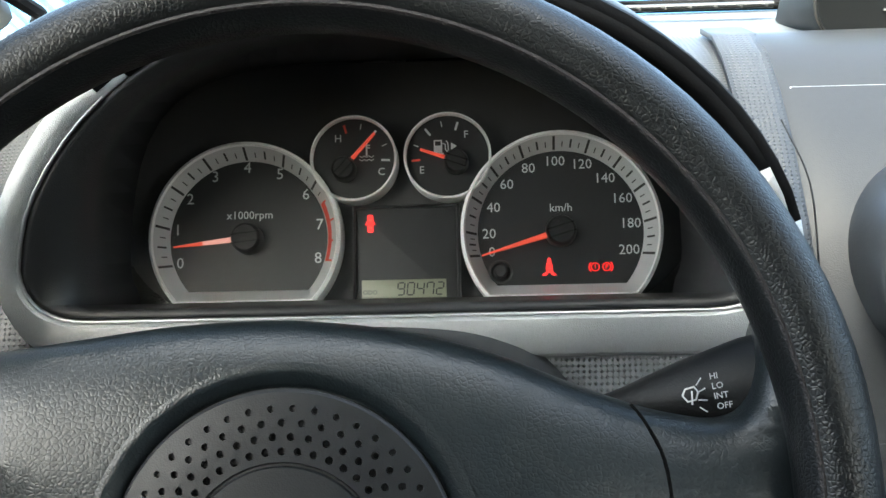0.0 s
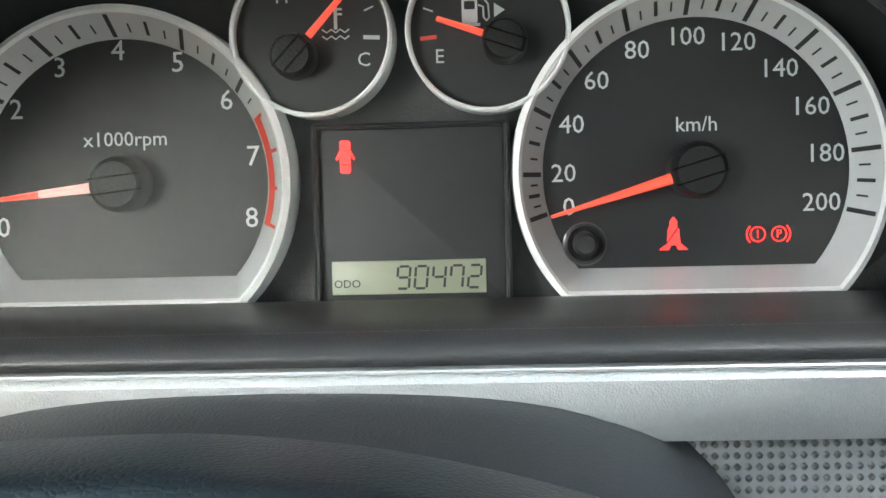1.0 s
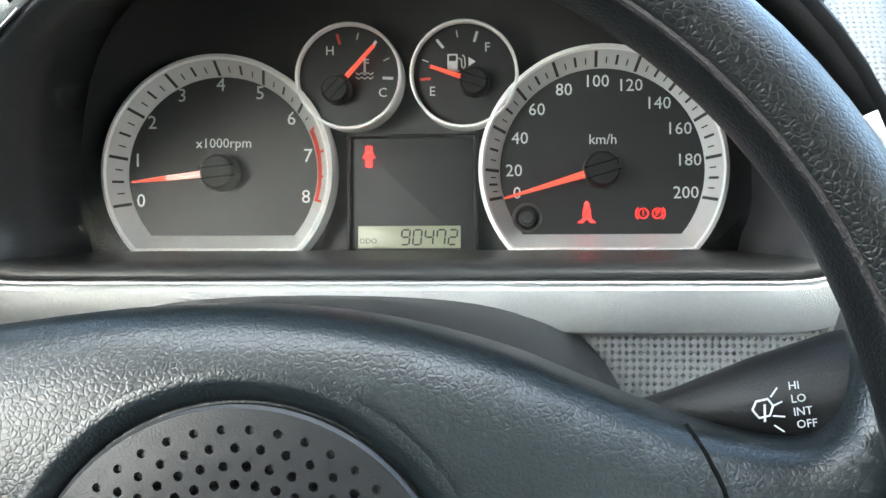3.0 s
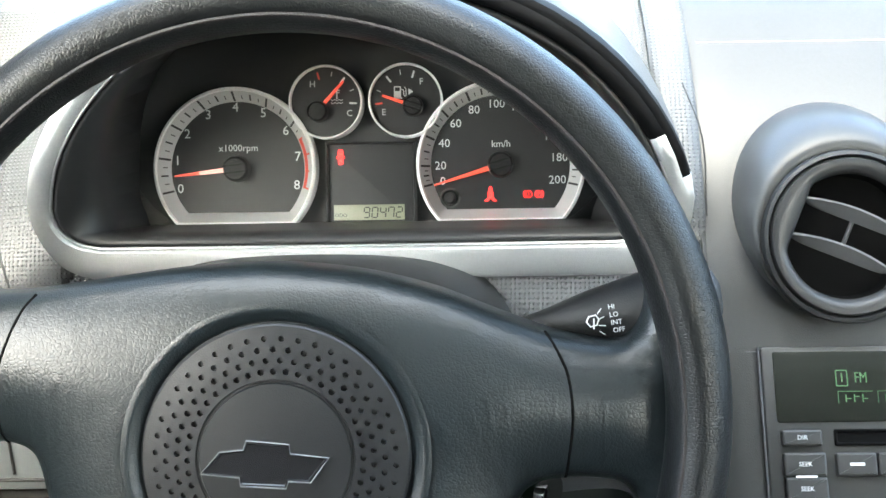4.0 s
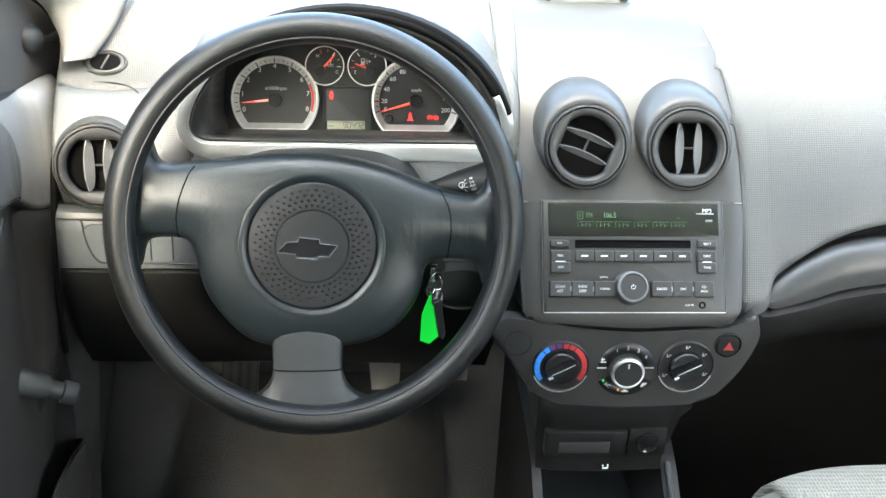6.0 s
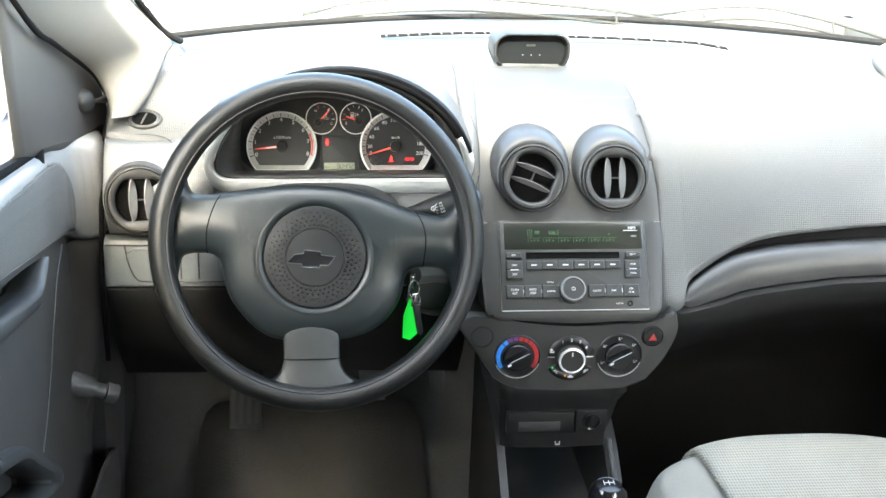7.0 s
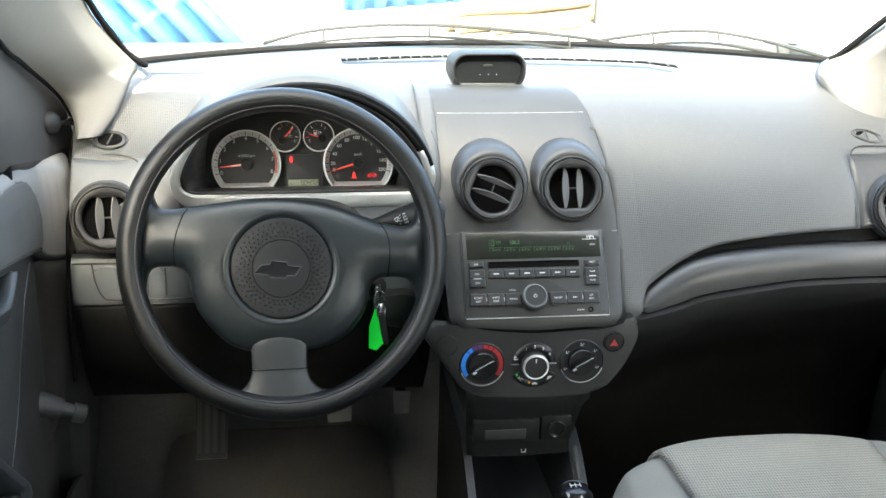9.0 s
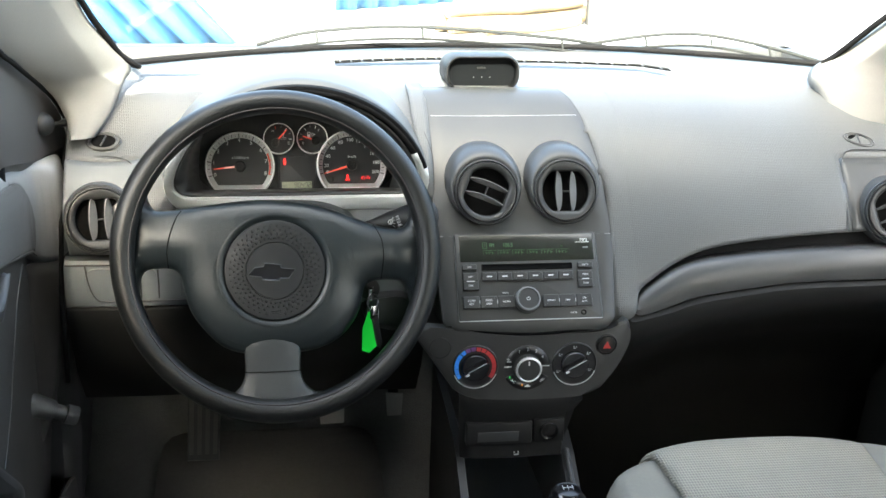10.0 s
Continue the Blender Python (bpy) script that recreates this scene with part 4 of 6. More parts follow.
fence((-3.2, 5.9, 0), 6, 3.0, 0.10, 1.6, "blue corrugated steel sheets leaning on a grey base", 0.9)
fence((0.50, 7.84, 0), 30, 4.0, 0.08, 2.6, "blue corrugated steel fence further back")
for x, y, ln, r, tz in ((1.30, 7.16, 1.35, 0.060, 0.060), (1.22, 7.27, 1.45, 0.065, 0.065), (1.28, 7.20, 1.30, 0.050, 0.160), (1.36, 7.32, 1.20, 0.055, 0.175), (1.55, 7.10, 0.9, 0.045, 0.045), (1.20, 7.40, 1.40, 0.050, 0.050)):
    steps = [(x + ln * 0.89 * t, y + ln * 0.46 * t + 0.02 * math.sin(5 * t + x), tz + 0.008 * math.sin(7 * t + y)) for t in (0, 0.25, 0.5, 0.75, 1)]
    tagged(link("timber_log", tube(steps, lambda t: r * (1 - 0.15 * t), 10), WOOD), "long yellowish timber log lying on the yard", "log", "logs on the yard")
tagged(link("fence_post", box(2.46, 7.64, 0, 2.55, 7.73, 1.6, 0.01), GREYWALL), "grey concrete post beside the timber", "post")
tagged(link("timber_plank", box(3.36, 6.10, 0, 3.70, 6.34, 0.06, 0.01), WOOD), "small flat yellowish object on the yard", "plank")

# ---- instrument cluster ----
SUNK = 0.0070          # how far the two large dials lie behind the small ones
DIALBAND = ((0.0440, 0.0), (0.0426, 0.0013), (0.0419, 0.0), (0.0366, -0.0028 - SUNK))     # radius and height over the face, from rim to dial


def d_line(r, foot, n=56):
    """A circle of radius r cut off below by a straight foot."""
    a0 = math.asin(max(-0.999, foot / r))
    out = [(r * math.cos(a0 + (math.pi - 2 * a0) * k / n), r * math.sin(a0 + (math.pi - 2 * a0) * k / n)) for k in range(n + 1)]
    x = out[-1][0]
    return out + [(x + (-2 * x) * k / 8, foot) for k in range(1, 8)]


def arc_bar(bm, c, r0, r1, a0, a1, z0, z1, n=12):
    rings = []
    for k in range(n + 1):
        a = radians(a0 + (a1 - a0) * k / n)
        d = Vector((math.cos(a), math.sin(a), 0))
        rings.append([Vector((*c, 0)) + d * r0 + Vector((0, 0, z0)), Vector((*c, 0)) + d * r1 + Vector((0, 0, z1))])
    return loft(rings, closed=False, bm=bm)


def tick(bm, c, ang, r0, r1, wide, z0, z1):
    a = radians(ang)
    d, s = Vector((math.cos(a), math.sin(a), 0)), Vector((-math.sin(a), math.cos(a), 0)) * wide / 2
    o = Vector((*c, 0))
    loft([[o + d * r0 - s + Vector((0, 0, z0)), o + d * r0 + s + Vector((0, 0, z0))], [o + d * r1 - s + Vector((0, 0, z1)), o + d * r1 + s + Vector((0, 0, z1))]], closed=False, bm=bm)


def band_z(r):
    return (r - 0.0419) / 0.0053 * (0.0028 + SUNK) + 0.00025


def needle(parent, c, ang, start, tip, wide, mat, name="needle", z=0.0035, taper=0.35):
    a = radians(ang)
    d, s = Vector((math.cos(a), math.sin(a), 0)), Vector((-math.sin(a), math.cos(a), 0))
    o = Vector((*c, z))
    rings = []
    for r, w in ((start, wide), (tip, wide * taper)):
        m = o + d * r
        rings.append([m - s * w / 2 - Vector((0, 0, 0.0006)), m + s * w / 2 - Vector((0, 0, 0.0006)), m + s * w / 4 + Vector((0, 0, 0.0004)), m - s * w / 4 + Vector((0, 0, 0.0004))])
    return part(name, loft(rings, True, True, True), mat, parent)


def hub(parent, c, r, h, slot, low=0.0):
    ob = part("needle_hub", lathe([(r * 1.02, -0.004), (r, h * 0.55), (r * 0.93, h * 0.85), (r * 0.8, h), (0, h * 1.02)], 32, (*c, -low)), CONSOLEBLACK, parent, "round black needle cap")
    a = radians(slot)
    for off in (-0.28, 0.28):
        bm = box(-r * 0.93, -0.00022, h - 0.0002, r * 0.93, 0.00022, h + 0.0003, 0)
        bm.transform(Matrix.Translation((*c, -low)) @ Matrix.Rotation(a, 4, "Z") @ Matrix.Translation((0, off * r, 0)))
        part("cap_groove", bm, BLACK, ob)
    return ob


def scale_angle(v, speed):
    """Where the scale stands at v, from 0 to 1."""
    if not speed:
        return 198.3 - 214.6 * v
    return -15.9 + (1 - v) * 218 if v >= 0.1 else 180.3 + (0.1 - v) * 150


def big_gauge(name, label, c, r, words, unit, start, span, steps, sub, value_angle, needle_len, num_r, size):
    k = r / 0.0440
    foot0, foot1 = -c[1] + 0.0004, -c[1] + 0.0074
    lines = [d_line(rad * k, f) for (rad, _), f in zip(DIALBAND, (foot0, foot0 + 0.0016, foot0 + 0.0022, foot1))]
    ring = [[(c[0] + x, c[1] + y, z) for x, y in ln] for ln, (_, z) in zip(lines, DIALBAND)]
    back = [(c[0] + x, c[1] + y, -0.0135) for x, y in d_line(0.0443 * k, foot0 - 0.0003)]
    g = part(name, loft([ring[2], ring[3]]), RINGPAINT, cluster, label, sharp=50)
    part("bright_rim", loft([back, ring[0], ring[1], ring[2]]), BRIGHT, g, "polished bright rim")
    part("dial", plate([(c[0] + x, c[1] + y) for x, y in d_line(0.0368 * k, foot1 - 0.0001)], -0.0135, -0.0030 - SUNK), FACE, g, "matt black dial")
    bm, n = bmesh.new(), steps * sub
    red = bmesh.new()
    for i in range(n + 1):
        ang = scale_angle(i / n, unit == "km/h")
        wide, r0 = ((0.00115, 0.0370) if i % sub == 0 else (0.0009, 0.0378) if i % (sub // 2) == 0 else (0.0005, 0.0380))
        r1 = 0.0415 if i % sub == 0 else 0.0406 if i % (sub // 2) == 0 else 0.0398
        if unit == "x1000rpm" and i / sub > 6.3:
            if i % 2 == 0:
                tick(red, c, ang, 0.0372 * k, 0.0414 * k if i % sub == 0 else 0.0402 * k, 0.0009, band_z(0.0372), band_z(0.0414 if i % sub == 0 else 0.0402))
            continue
        tick(bm, c, ang, r0 * k, r1 * k, wide, band_z(r0), band_z(r1))
    part("scale_print", bm, INK, g, "black scale marks")
    if unit == "x1000rpm":
        arc_bar(red, c, 0.0371 * k, 0.0393 * k, scale_angle(6.5 / 8, False), scale_angle(1, False), band_z(0.0371), band_z(0.0393), 24)
        part("red_zone", red, REDINK, g, "red warning band")
    for i, w in enumerate(words):
        a = radians(scale_angle(i / (len(words) - 1), unit == "km/h"))
        writing(w, size, WHITE, g, (c[0] + num_r(i) * math.cos(a), c[1] + num_r(i) * math.sin(a), -0.0028 - SUNK), "numeral")
    writing(unit, 0.0052, WHITE, g, (c[0] + 0.0005, c[1] + 0.0112, -0.0028 - SUNK), "unit_lettering")
    hub(g, c, 0.0070, 0.0065, value_angle, SUNK)
    return g


TACH, SPEEDO = (-0.0722, 0.0312), (0.0707, 0.0312)
tach = big_gauge("rev_counter", "rev counter with a silver ring and red zone", TACH, 0.0438, [str(i) for i in range(9)], "x1000rpm", 198, 216, 8, 4, 186, 0.034, lambda i: 0.0334, 0.0072)
needle(tach, TACH, 186, 0.0066, 0.0200, 0.0026, PINK, "needle_root", taper=0.75, z=0.0035 - SUNK)
needle(tach, TACH, 186, 0.0200, 0.0335, 0.00195, NEEDLE, taper=0.4, z=0.0035 - SUNK)
speedo = big_gauge("speedometer", "speedometer with a silver ring, reading zero", SPEEDO, 0.0452, [str(20 * i) for i in range(11)], "km/h", 195, 210, 10, 4, 196, 0.038, lambda i: 0.0324 if i < 3 else 0.0328 if i < 7 else 0.0320, 0.0064)
needle(speedo, SPEEDO, 196.5, 0.0066, 0.0375, 0.0027, NEEDLE, taper=0.3, z=0.0035 - SUNK)

# trip button
part("trip_button", lathe([(0.0052, -0.004), (0.0052, -0.0022), (0.0044, -0.0018), (0.0036, -0.003), (0.0030, -0.003), (0.0029, 0.002), (0.0022, 0.0026), (0, 0.0026)], 28, (0.0432, 0.0136, -SUNK)), DARK, cluster, "black trip reset button")
part("button_ring", lathe([(0.0056, -0.0034), (0.0055, -0.0018), (0.0050, -0.0016), (0.0049, -0.0030)], 28, (0.0432, 0.0136, -SUNK)), GLASSY, cluster, "clear plastic collar")


def small_gauge(name, label, c, r, hub_off):
    g = part(name, lathe([(r, -0.0135), (r, 0.0006), (r - 0.0006, 0.0012), (r - 0.0011, 0.0008), (r - 0.0012, -0.0030)], 64, (*c, 0)), BRIGHT, cluster, label)
    part("dial", lathe([(r - 0.0010, -0.0022), (r - 0.0016, -0.0028), (0, -0.0028)], 64, (*c, 0)), FACE, g, "matt black dial")
    hub(g, (c[0] + hub_off[0], c[1] + hub_off[1]), 0.0054, 0.0055, 47 if name == "temperature_gauge" else 161)
    return g


TEMP, FUEL = (-0.0224, 0.0660), (0.0203, 0.0662)
temp = small_gauge("temperature_gauge", "small coolant temperature gauge in a bright ring", TEMP, 0.0198, (-0.0042, -0.0052))
th = (TEMP[0] - 0.0042, TEMP[1] - 0.0052)
needle(temp, th, 48, 0.0060, 0.0213, 0.0019, NEEDLE, taper=0.7)
fuel = small_gauge("fuel_gauge", "small fuel gauge in a bright ring, nearly empty", FUEL, 0.0199, (0.0040, -0.0032))
fh = (FUEL[0] + 0.0040, FUEL[1] - 0.0032)
needle(fuel, fh, 161, 0.0055, 0.0170, 0.0018, NEEDLE, taper=0.7)
for g, c, marks in ((temp, TEMP, ((106, "R", 1), (78, "W", 0), (52, "W", 1), (24, "W", 0), (-3, "W", 1))), (fuel, FUEL, ((73, "W", 1), (100, "W", 0), (128, "W", 1), (160, "W", 0), (186, "R", 1)))):
    for ang, col, big in marks:
        bm = bmesh.new()
        tick(bm, c, ang, 0.0125 if big else 0.0140, 0.0165, 0.0010 if big else 0.0004, -0.0024, -0.0024)
        part("scale_mark", bm, REDINK if col == "R" else WHITE, g)
writing("H", 0.0048, WHITE, temp, (TEMP[0] - 0.0072, TEMP[1] + 0.0096, -0.0024), "letter")
writing("C", 0.0048, WHITE, temp, (TEMP[0] + 0.0125, TEMP[1] - 0.0062, -0.0024), "letter")
writing("E", 0.0048, WHITE, fuel, (FUEL[0] - 0.0118, FUEL[1] - 0.0062, -0.0024), "letter")
writing("F", 0.0048, WHITE, fuel, (FUEL[0] + 0.0085, FUEL[1] + 0.0098, -0.0024), "letter")
# fuel pump sign
bm = plate(rounded(-0.0062, 0.0018, -0.0024, 0.0076, 0.0004), -0.0026, -0.0023)
box(-0.0068, 0.0010, -0.0026, -0.0018, 0.0017, -0.0023, 0, bm=bm)
tube([(-0.0022, 0.006, -0.0023), (-0.0010, 0.0056, -0.0023), (-0.0009, 0.003, -0.0023), (-0.0002, 0.0022, -0.0023), (0.0004, 0.003, -0.0023), (0.0002, 0.0062, -0.0023), (-0.0006, 0.0072, -0.0023)], 0.00025, 6, bm=bm)
plate([(0.0016, 0.0030), (0.0042, 0.0047), (0.0016, 0.0064)], -0.0026, -0.0023, bm=bm)
bm.transform(Matrix.Translation((*FUEL, 0)))
sign = part("pump_sign", bm, WHITE, fuel, "white fuel pump sign")
part("sign_window", plate([(FUEL[0] + x, FUEL[1] + y) for x, y in rounded(-0.0056, 0.0050, -0.0030, 0.0070, 0.0003)], -0.0024, -0.0022), FACE, sign)
# thermometer sign
bm = box(-0.0004, -0.0022, -0.0026, 0.0004, 0.0036, -0.0023, 0)
for y in (0.0012, 0.0024):
    box(0.0004, y, -0.0026, 0.0016, y + 0.0005, -0.0023, 0, bm=bm)
for y in (-0.0026, -0.0042):
    tube([(x * 0.0011, y + 0.0004 * (-1) ** i, -0.0023) for i, x in enumerate((-3, -2, -1, 0, 1, 2, 3))], 0.0002, 6, bm=bm)
bm.transform(Matrix.Translation((TEMP[0] + 0.0058, TEMP[1] + 0.0036, 0)))
part("thermometer_sign", bm, WHITE, temp, "white thermometer sign")

# middle display with the odometer
part("display_window", plate(rounded(-0.0222, 0.0008, 0.0235, 0.0432, 0.0006), -0.0135, -0.0056, 0.0002), SCREENDARK, cluster, "dark smoked display window")
frame_bm = loft([[(x, y, z) for x, y in rounded(-0.0222 - e, 0.0008 - e, 0.0235 + e, 0.0432 + e, 0.0008)] for e, z in ((0.0, -0.0056), (0.0002, -0.0035), (0.0008, -0.0030), (0.0014, -0.0036), (0.0016, -0.0135))])
part("display_frame", frame_bm, DARK, cluster)
lcd = part("odometer_display", plate(rounded(-0.0196, 0.0024, 0.0186, 0.0107, 0.0003), -0.0058, -0.0050, 0.0002), LCD, cluster, "green-grey liquid crystal odometer")
SEGS = {"9": "abcdfg", "0": "abcdef", "4": "bcfg", "7": "abcf", "2": "abdeg"}


def seven(bm, ch, x, y, w, h, t, slant=0.10):
    q = {"a": (t * 0.6, h, w - t * 0.6, h), "d": (t * 0.6, 0, w - t * 0.6, 0), "g": (t * 0.6, h / 2, w - t * 0.6, h / 2), "f": (0, h / 2 + t * 0.3, 0, h - t * 0.3), "b": (w, h / 2 + t * 0.3, w, h - t * 0.3), "e": (0, t * 0.3, 0, h / 2 - t * 0.3), "c": (w, t * 0.3, w, h / 2 - t * 0.3)}
    for s in SEGS[ch]:
        x0, y0, x1, y1 = q[s]
        dx, dy = (0, t / 2) if y0 == y1 else (t / 2, 0)
        plate([(x + px + slant * py, y + py) for px, py in ((x0 - dx, y0 - dy), (x1 + dx, y0 - dy), (x1 + dx, y1 + dy), (x0 - dx, y1 + dy))], -0.0051, -0.00488, bm=bm)


for i, ch in enumerate("90472"):
    bm = bmesh.new()
    seven(bm, ch, -0.0036 + 0.0044 * i, 0.0037, 0.0030, 0.0055, 0.00062)
    part("digit", bm, INK, lcd)
writing("ODO", 0.0028, INK, lcd, (-0.0158, 0.0050, -0.0049), "small_lettering")

# warning lamps
door_lamp = part("door_warning_lamp", plate(rounded(-0.0013, -0.0040, 0.0013, 0.0040, 0.0006), -0.0055, -0.0050), LAMP, cluster, "red glowing open-door warning lamp")
bm = bmesh.new()
for s in (-1, 1):
    plate([(s * 0.0012, 0.0018), (s * 0.0024, -0.0004), (s * 0.0021, -0.0008), (s * 0.0012, 0.0004)][::s], -0.0055, -0.0050, bm=bm)
part("door_wing", bm, LAMP, door_lamp)
for y0, y1 in ((0.0012, 0.0019), (-0.0024, -0.0013)):
    part("lamp_shade", plate(rounded(-0.0008, y0, 0.0008, y1, 0.0002), -0.0050, -0.0049), REDINK, door_lamp)
for ob in (door_lamp, *door_lamp.children):
    ob.data.transform(Matrix.Translation((-0.0155, 0.0365, 0)))
belt = part("seat_belt_warning_lamp", plate([(-0.0036, -0.0040), (-0.0016, -0.0024), (-0.0014, 0.0010), (-0.0008, 0.0022), (-0.0010, 0.0030), (0.0, 0.0042), (0.0010, 0.0030), (0.0008, 0.0022), (0.0014, 0.0010), (0.0016, -0.0024), (0.0036, -0.0040), (0.0012, -0.0040), (0.0006, -0.0028), (-0.0006, -0.0028), (-0.0012, -0.0040)][::-1], -0.0033, -0.0029), LAMP, cluster, "red glowing seat belt warning lamp")
bar = box(-0.0002, -0.0034, -0.0029, 0.0002, 0.0030, -0.00275, 0)
bar.transform(Matrix.Rotation(radians(-35), 4, "Z"))
part("belt_stripe", bar, INK, belt)
for ob in (belt, *belt.children):
    ob.data.transform(Matrix.Translation((0.0652, 0.0156, -SUNK)))
bm = bmesh.new()
for x in (-0.0026, 0.0026):
    arc_bar(bm, (x, 0), 0.00165, 0.00195, 0, 360, -0.0029, -0.0029, 28)
for sgn in (-1, 1):
    arc_bar(bm, (sgn * 0.0026, 0), 0.00255, 0.00290, 90 - sgn * 90 - 48, 90 - sgn * 90 + 48, -0.0029, -0.0029, 14)
brake = part("brake_warning_lamp", bm, LAMP, cluster, "red glowing brake warning lamps", solid=0.0004)
for x, w in ((-0.0026, "!"), (0.0026, "P")):
    writing(w, 0.0027, LAMP, brake, (x, 0, -0.0029), "letter")
for ob in (brake, *brake.children):
    ob.data.transform(Matrix.Translation((0.0885, 0.0150, -SUNK)))


lens = part("lens", loft([[(x, y, 0.0095) for x, y in rounded(-0.136, -0.004, 0.136, 0.116, 0.048, 8)]], cap1=True), LENS, cluster, "clear plastic lens over the gauges")
lens.visible_shadow = False

# ---- air vents ----
def vent(at, lean, turn, spin, r=0.0425):
    v = thing("air_vent", "round grey swivelling air vent in the dashboard", "air vent", at, lean, "round air vents", turn=turn)
    k = r / 0.0425
    part("outer_ring", lathe([(0.0425 * k, -0.02), (0.0428 * k, -0.002), (0.0422 * k, 0.0012), (0.0405 * k, 0.0018), (0.0398 * k, 0.0002), (0.0396 * k, -0.006)], 64), DARK, v, "dark outer ring")
    n = 72

    def gate(scale, z):
        out = []
        for i in range(n):
            a = 2 * math.pi * i / n
            rr = min(0.0315, 0.0265 / max(abs(math.cos(a)), 1e-6)) * k * scale
            b = a + radians(spin)
            out.append((rr * math.cos(b), rr * math.sin(b), z))
        return out

    def circle(rad, z):
        return [(rad * k * math.cos(2 * math.pi * i / n + radians(spin)), rad * k * math.sin(2 * math.pi * i / n + radians(spin)), z) for i in range(n)]

    part("swivel_ring", loft([circle(0.0392, -0.008), circle(0.0392, 0.0005), circle(0.0383, 0.0022), circle(0.036, 0.0026), gate(1.06, 0.0016), gate(1.0, -0.0005), gate(0.985, -0.004)]), VENTRING, v, "dark grey swivel ring", sharp=50)
    part("barrel", loft([gate(0.985, -0.003), gate(0.97, -0.008), gate(0.95, -0.0115)], cap1=True), BLACK, v, "black hollow barrel")
    for off in (-0.0085, 0.0105):
        rings = []
        half = 0.0268 * k
        for i in range(17):
            s = i / 16 * 2 - 1
            bow = 0.0035 * (1 - s * s) * k
            zf = -0.0012 + 0.0020 * (1 - s * s)
            y = off * k + bow
            wide = (0.0102 if spin == 90 else 0.0066) * k * math.sqrt(max(0.02, 1 - s * s))
            rings.append([(half * s, y + 0.0004, zf), (half * s, y - 0.0006, zf + 0.0002), (half * s, y - 0.0014, zf - 0.0006), (half * s, y - wide, zf - 0.0052), (half * s, y - wide + 0.0010, zf - 0.0060)])
        bm = loft(rings, True, True, True)
        bm.transform(Matrix.Rotation(radians(spin), 4, "Z"))
        part("slat", bm, SLAT, v)
    bm = tube([(0, -0.0105 * k, -0.006), (0, 0.012 * k, -0.006)], 0.0011, 8)
    bm.transform(Matrix.Rotation(radians(spin), 4, "Z"))
    part("link_rod", bm, LOWER, v)
    return v


def pod(parent, at, lean, turn, r0, r1, depth, mat, drop=0.0):
    """The swelling of the panel round a vent."""
    m = face_frame(at, lean, turn)
    rings = []
    for t in [k / 12 for k in range(13)]:
        q = math.sin(t * math.pi / 2)
        r = r0 + (r1 - r0) * q
        rings.append([m @ Vector((r * math.cos(a), r * math.sin(a) - drop * q, -0.003 - depth * (1 - math.cos(t * math.pi / 2)))) for a in [2 * math.pi * k / 56 for k in range(56)]])
    lip = [m @ Vector(((r0 - 0.002) * math.cos(a), (r0 - 0.002) * math.sin(a), -0.0045)) for a in [2 * math.pi * k / 56 for k in range(56)]]
    wpart("vent_pod", loft([lip] + rings), mat, parent, "swelling round the vent", sharp=60)


V1, V2 = (0.2345, -0.066, 0.9635), (0.3365, -0.066, 0.9630)
VLEAN = 20
for at, spin in ((V1, -22), (V2, 90)):
    vent(at, VLEAN, 0, spin, 0.0410)
    pod(stack, at, VLEAN, 0, 0.0425, 0.0530, 0.085, SMOOTH, -0.0200)
VL, VR = (-0.2410, -0.046, 0.9290), (0.7720, -0.100, 0.9400)
vent(VL, 14, 6, 90, 0.0412)
pod(dash, VL, 14, 6, 0.0425, 0.0465, 0.05, SMOOTH)
vent(VR, 16, -8, 20, 0.0412)
pod(dash, VR, 16, -8, 0.0425, 0.0465, 0.05, SMOOTH)

# ---- radio ----
radio = thing("car_radio", "dark grey built-in car radio with a green display", "radio", (0.2815, -0.1070, 0.862), 35.06)
body = part("faceplate", plate(rounded(-0.0885, -0.0535, 0.0925, 0.0575, 0.002), -0.01, 0.0042, 0.0008), BUTTONFACE, radio)
disp = part("display", plate(rounded(-0.0830, 0.0212, 0.0885, 0.0552, 0.0012), 0.0042, 0.0047, 0.0003), SCREEN, radio, "dark green-black display glass")
writing("1", 0.0058, GREENSEG, disp, (-0.0510, 0.0420, 0.0048), "display_lettering", squeeze=0.8)
part("preset_box", loft([[(x, y, 0.0048) for x, y in rounded(-0.0535 - e, 0.0385 - e, -0.0487 + e, 0.0455 + e, 0.0006)] for e in (0, 0.0005)]), GREENSEG, disp)
writing("FM", 0.0072, GREENSEG, disp, (-0.0420, 0.0420, 0.0048), "display_lettering", squeeze=0.70)
writing("106.5", 0.0076, GREENSEG, disp, (-0.0215, 0.0420, 0.0048), "display_lettering", squeeze=0.80)
for i in range(6):
    x = -0.0535 + i * 0.0188
    bm = bmesh.new()
    box(x, 0.0355, 0.0046, x + 0.0165, 0.0358, 0.0049, 0, bm=bm)
    box(x, 0.0300, 0.0046, x + 0.0003, 0.0358, 0.0049, 0, bm=bm)
    for j in range(3):
        box(x + 0.0035 + j * 0.0040, 0.0305, 0.0046, x + 0.0040 + j * 0.0040, 0.0342, 0.0049, 0, bm=bm)
        box(x + 0.0035 + j * 0.0040, 0.0320 + 0.001 * (j % 2), 0.0046, x + 0.0062 + j * 0.0040, 0.0324 + 0.001 * (j % 2), 0.0049, 0, bm=bm)
    part("preset_segment", bm, GREENSEG, disp)
bm = box(0.0660, 0.0440, 0.0046, 0.0840, 0.0446, 0.0049, 0)
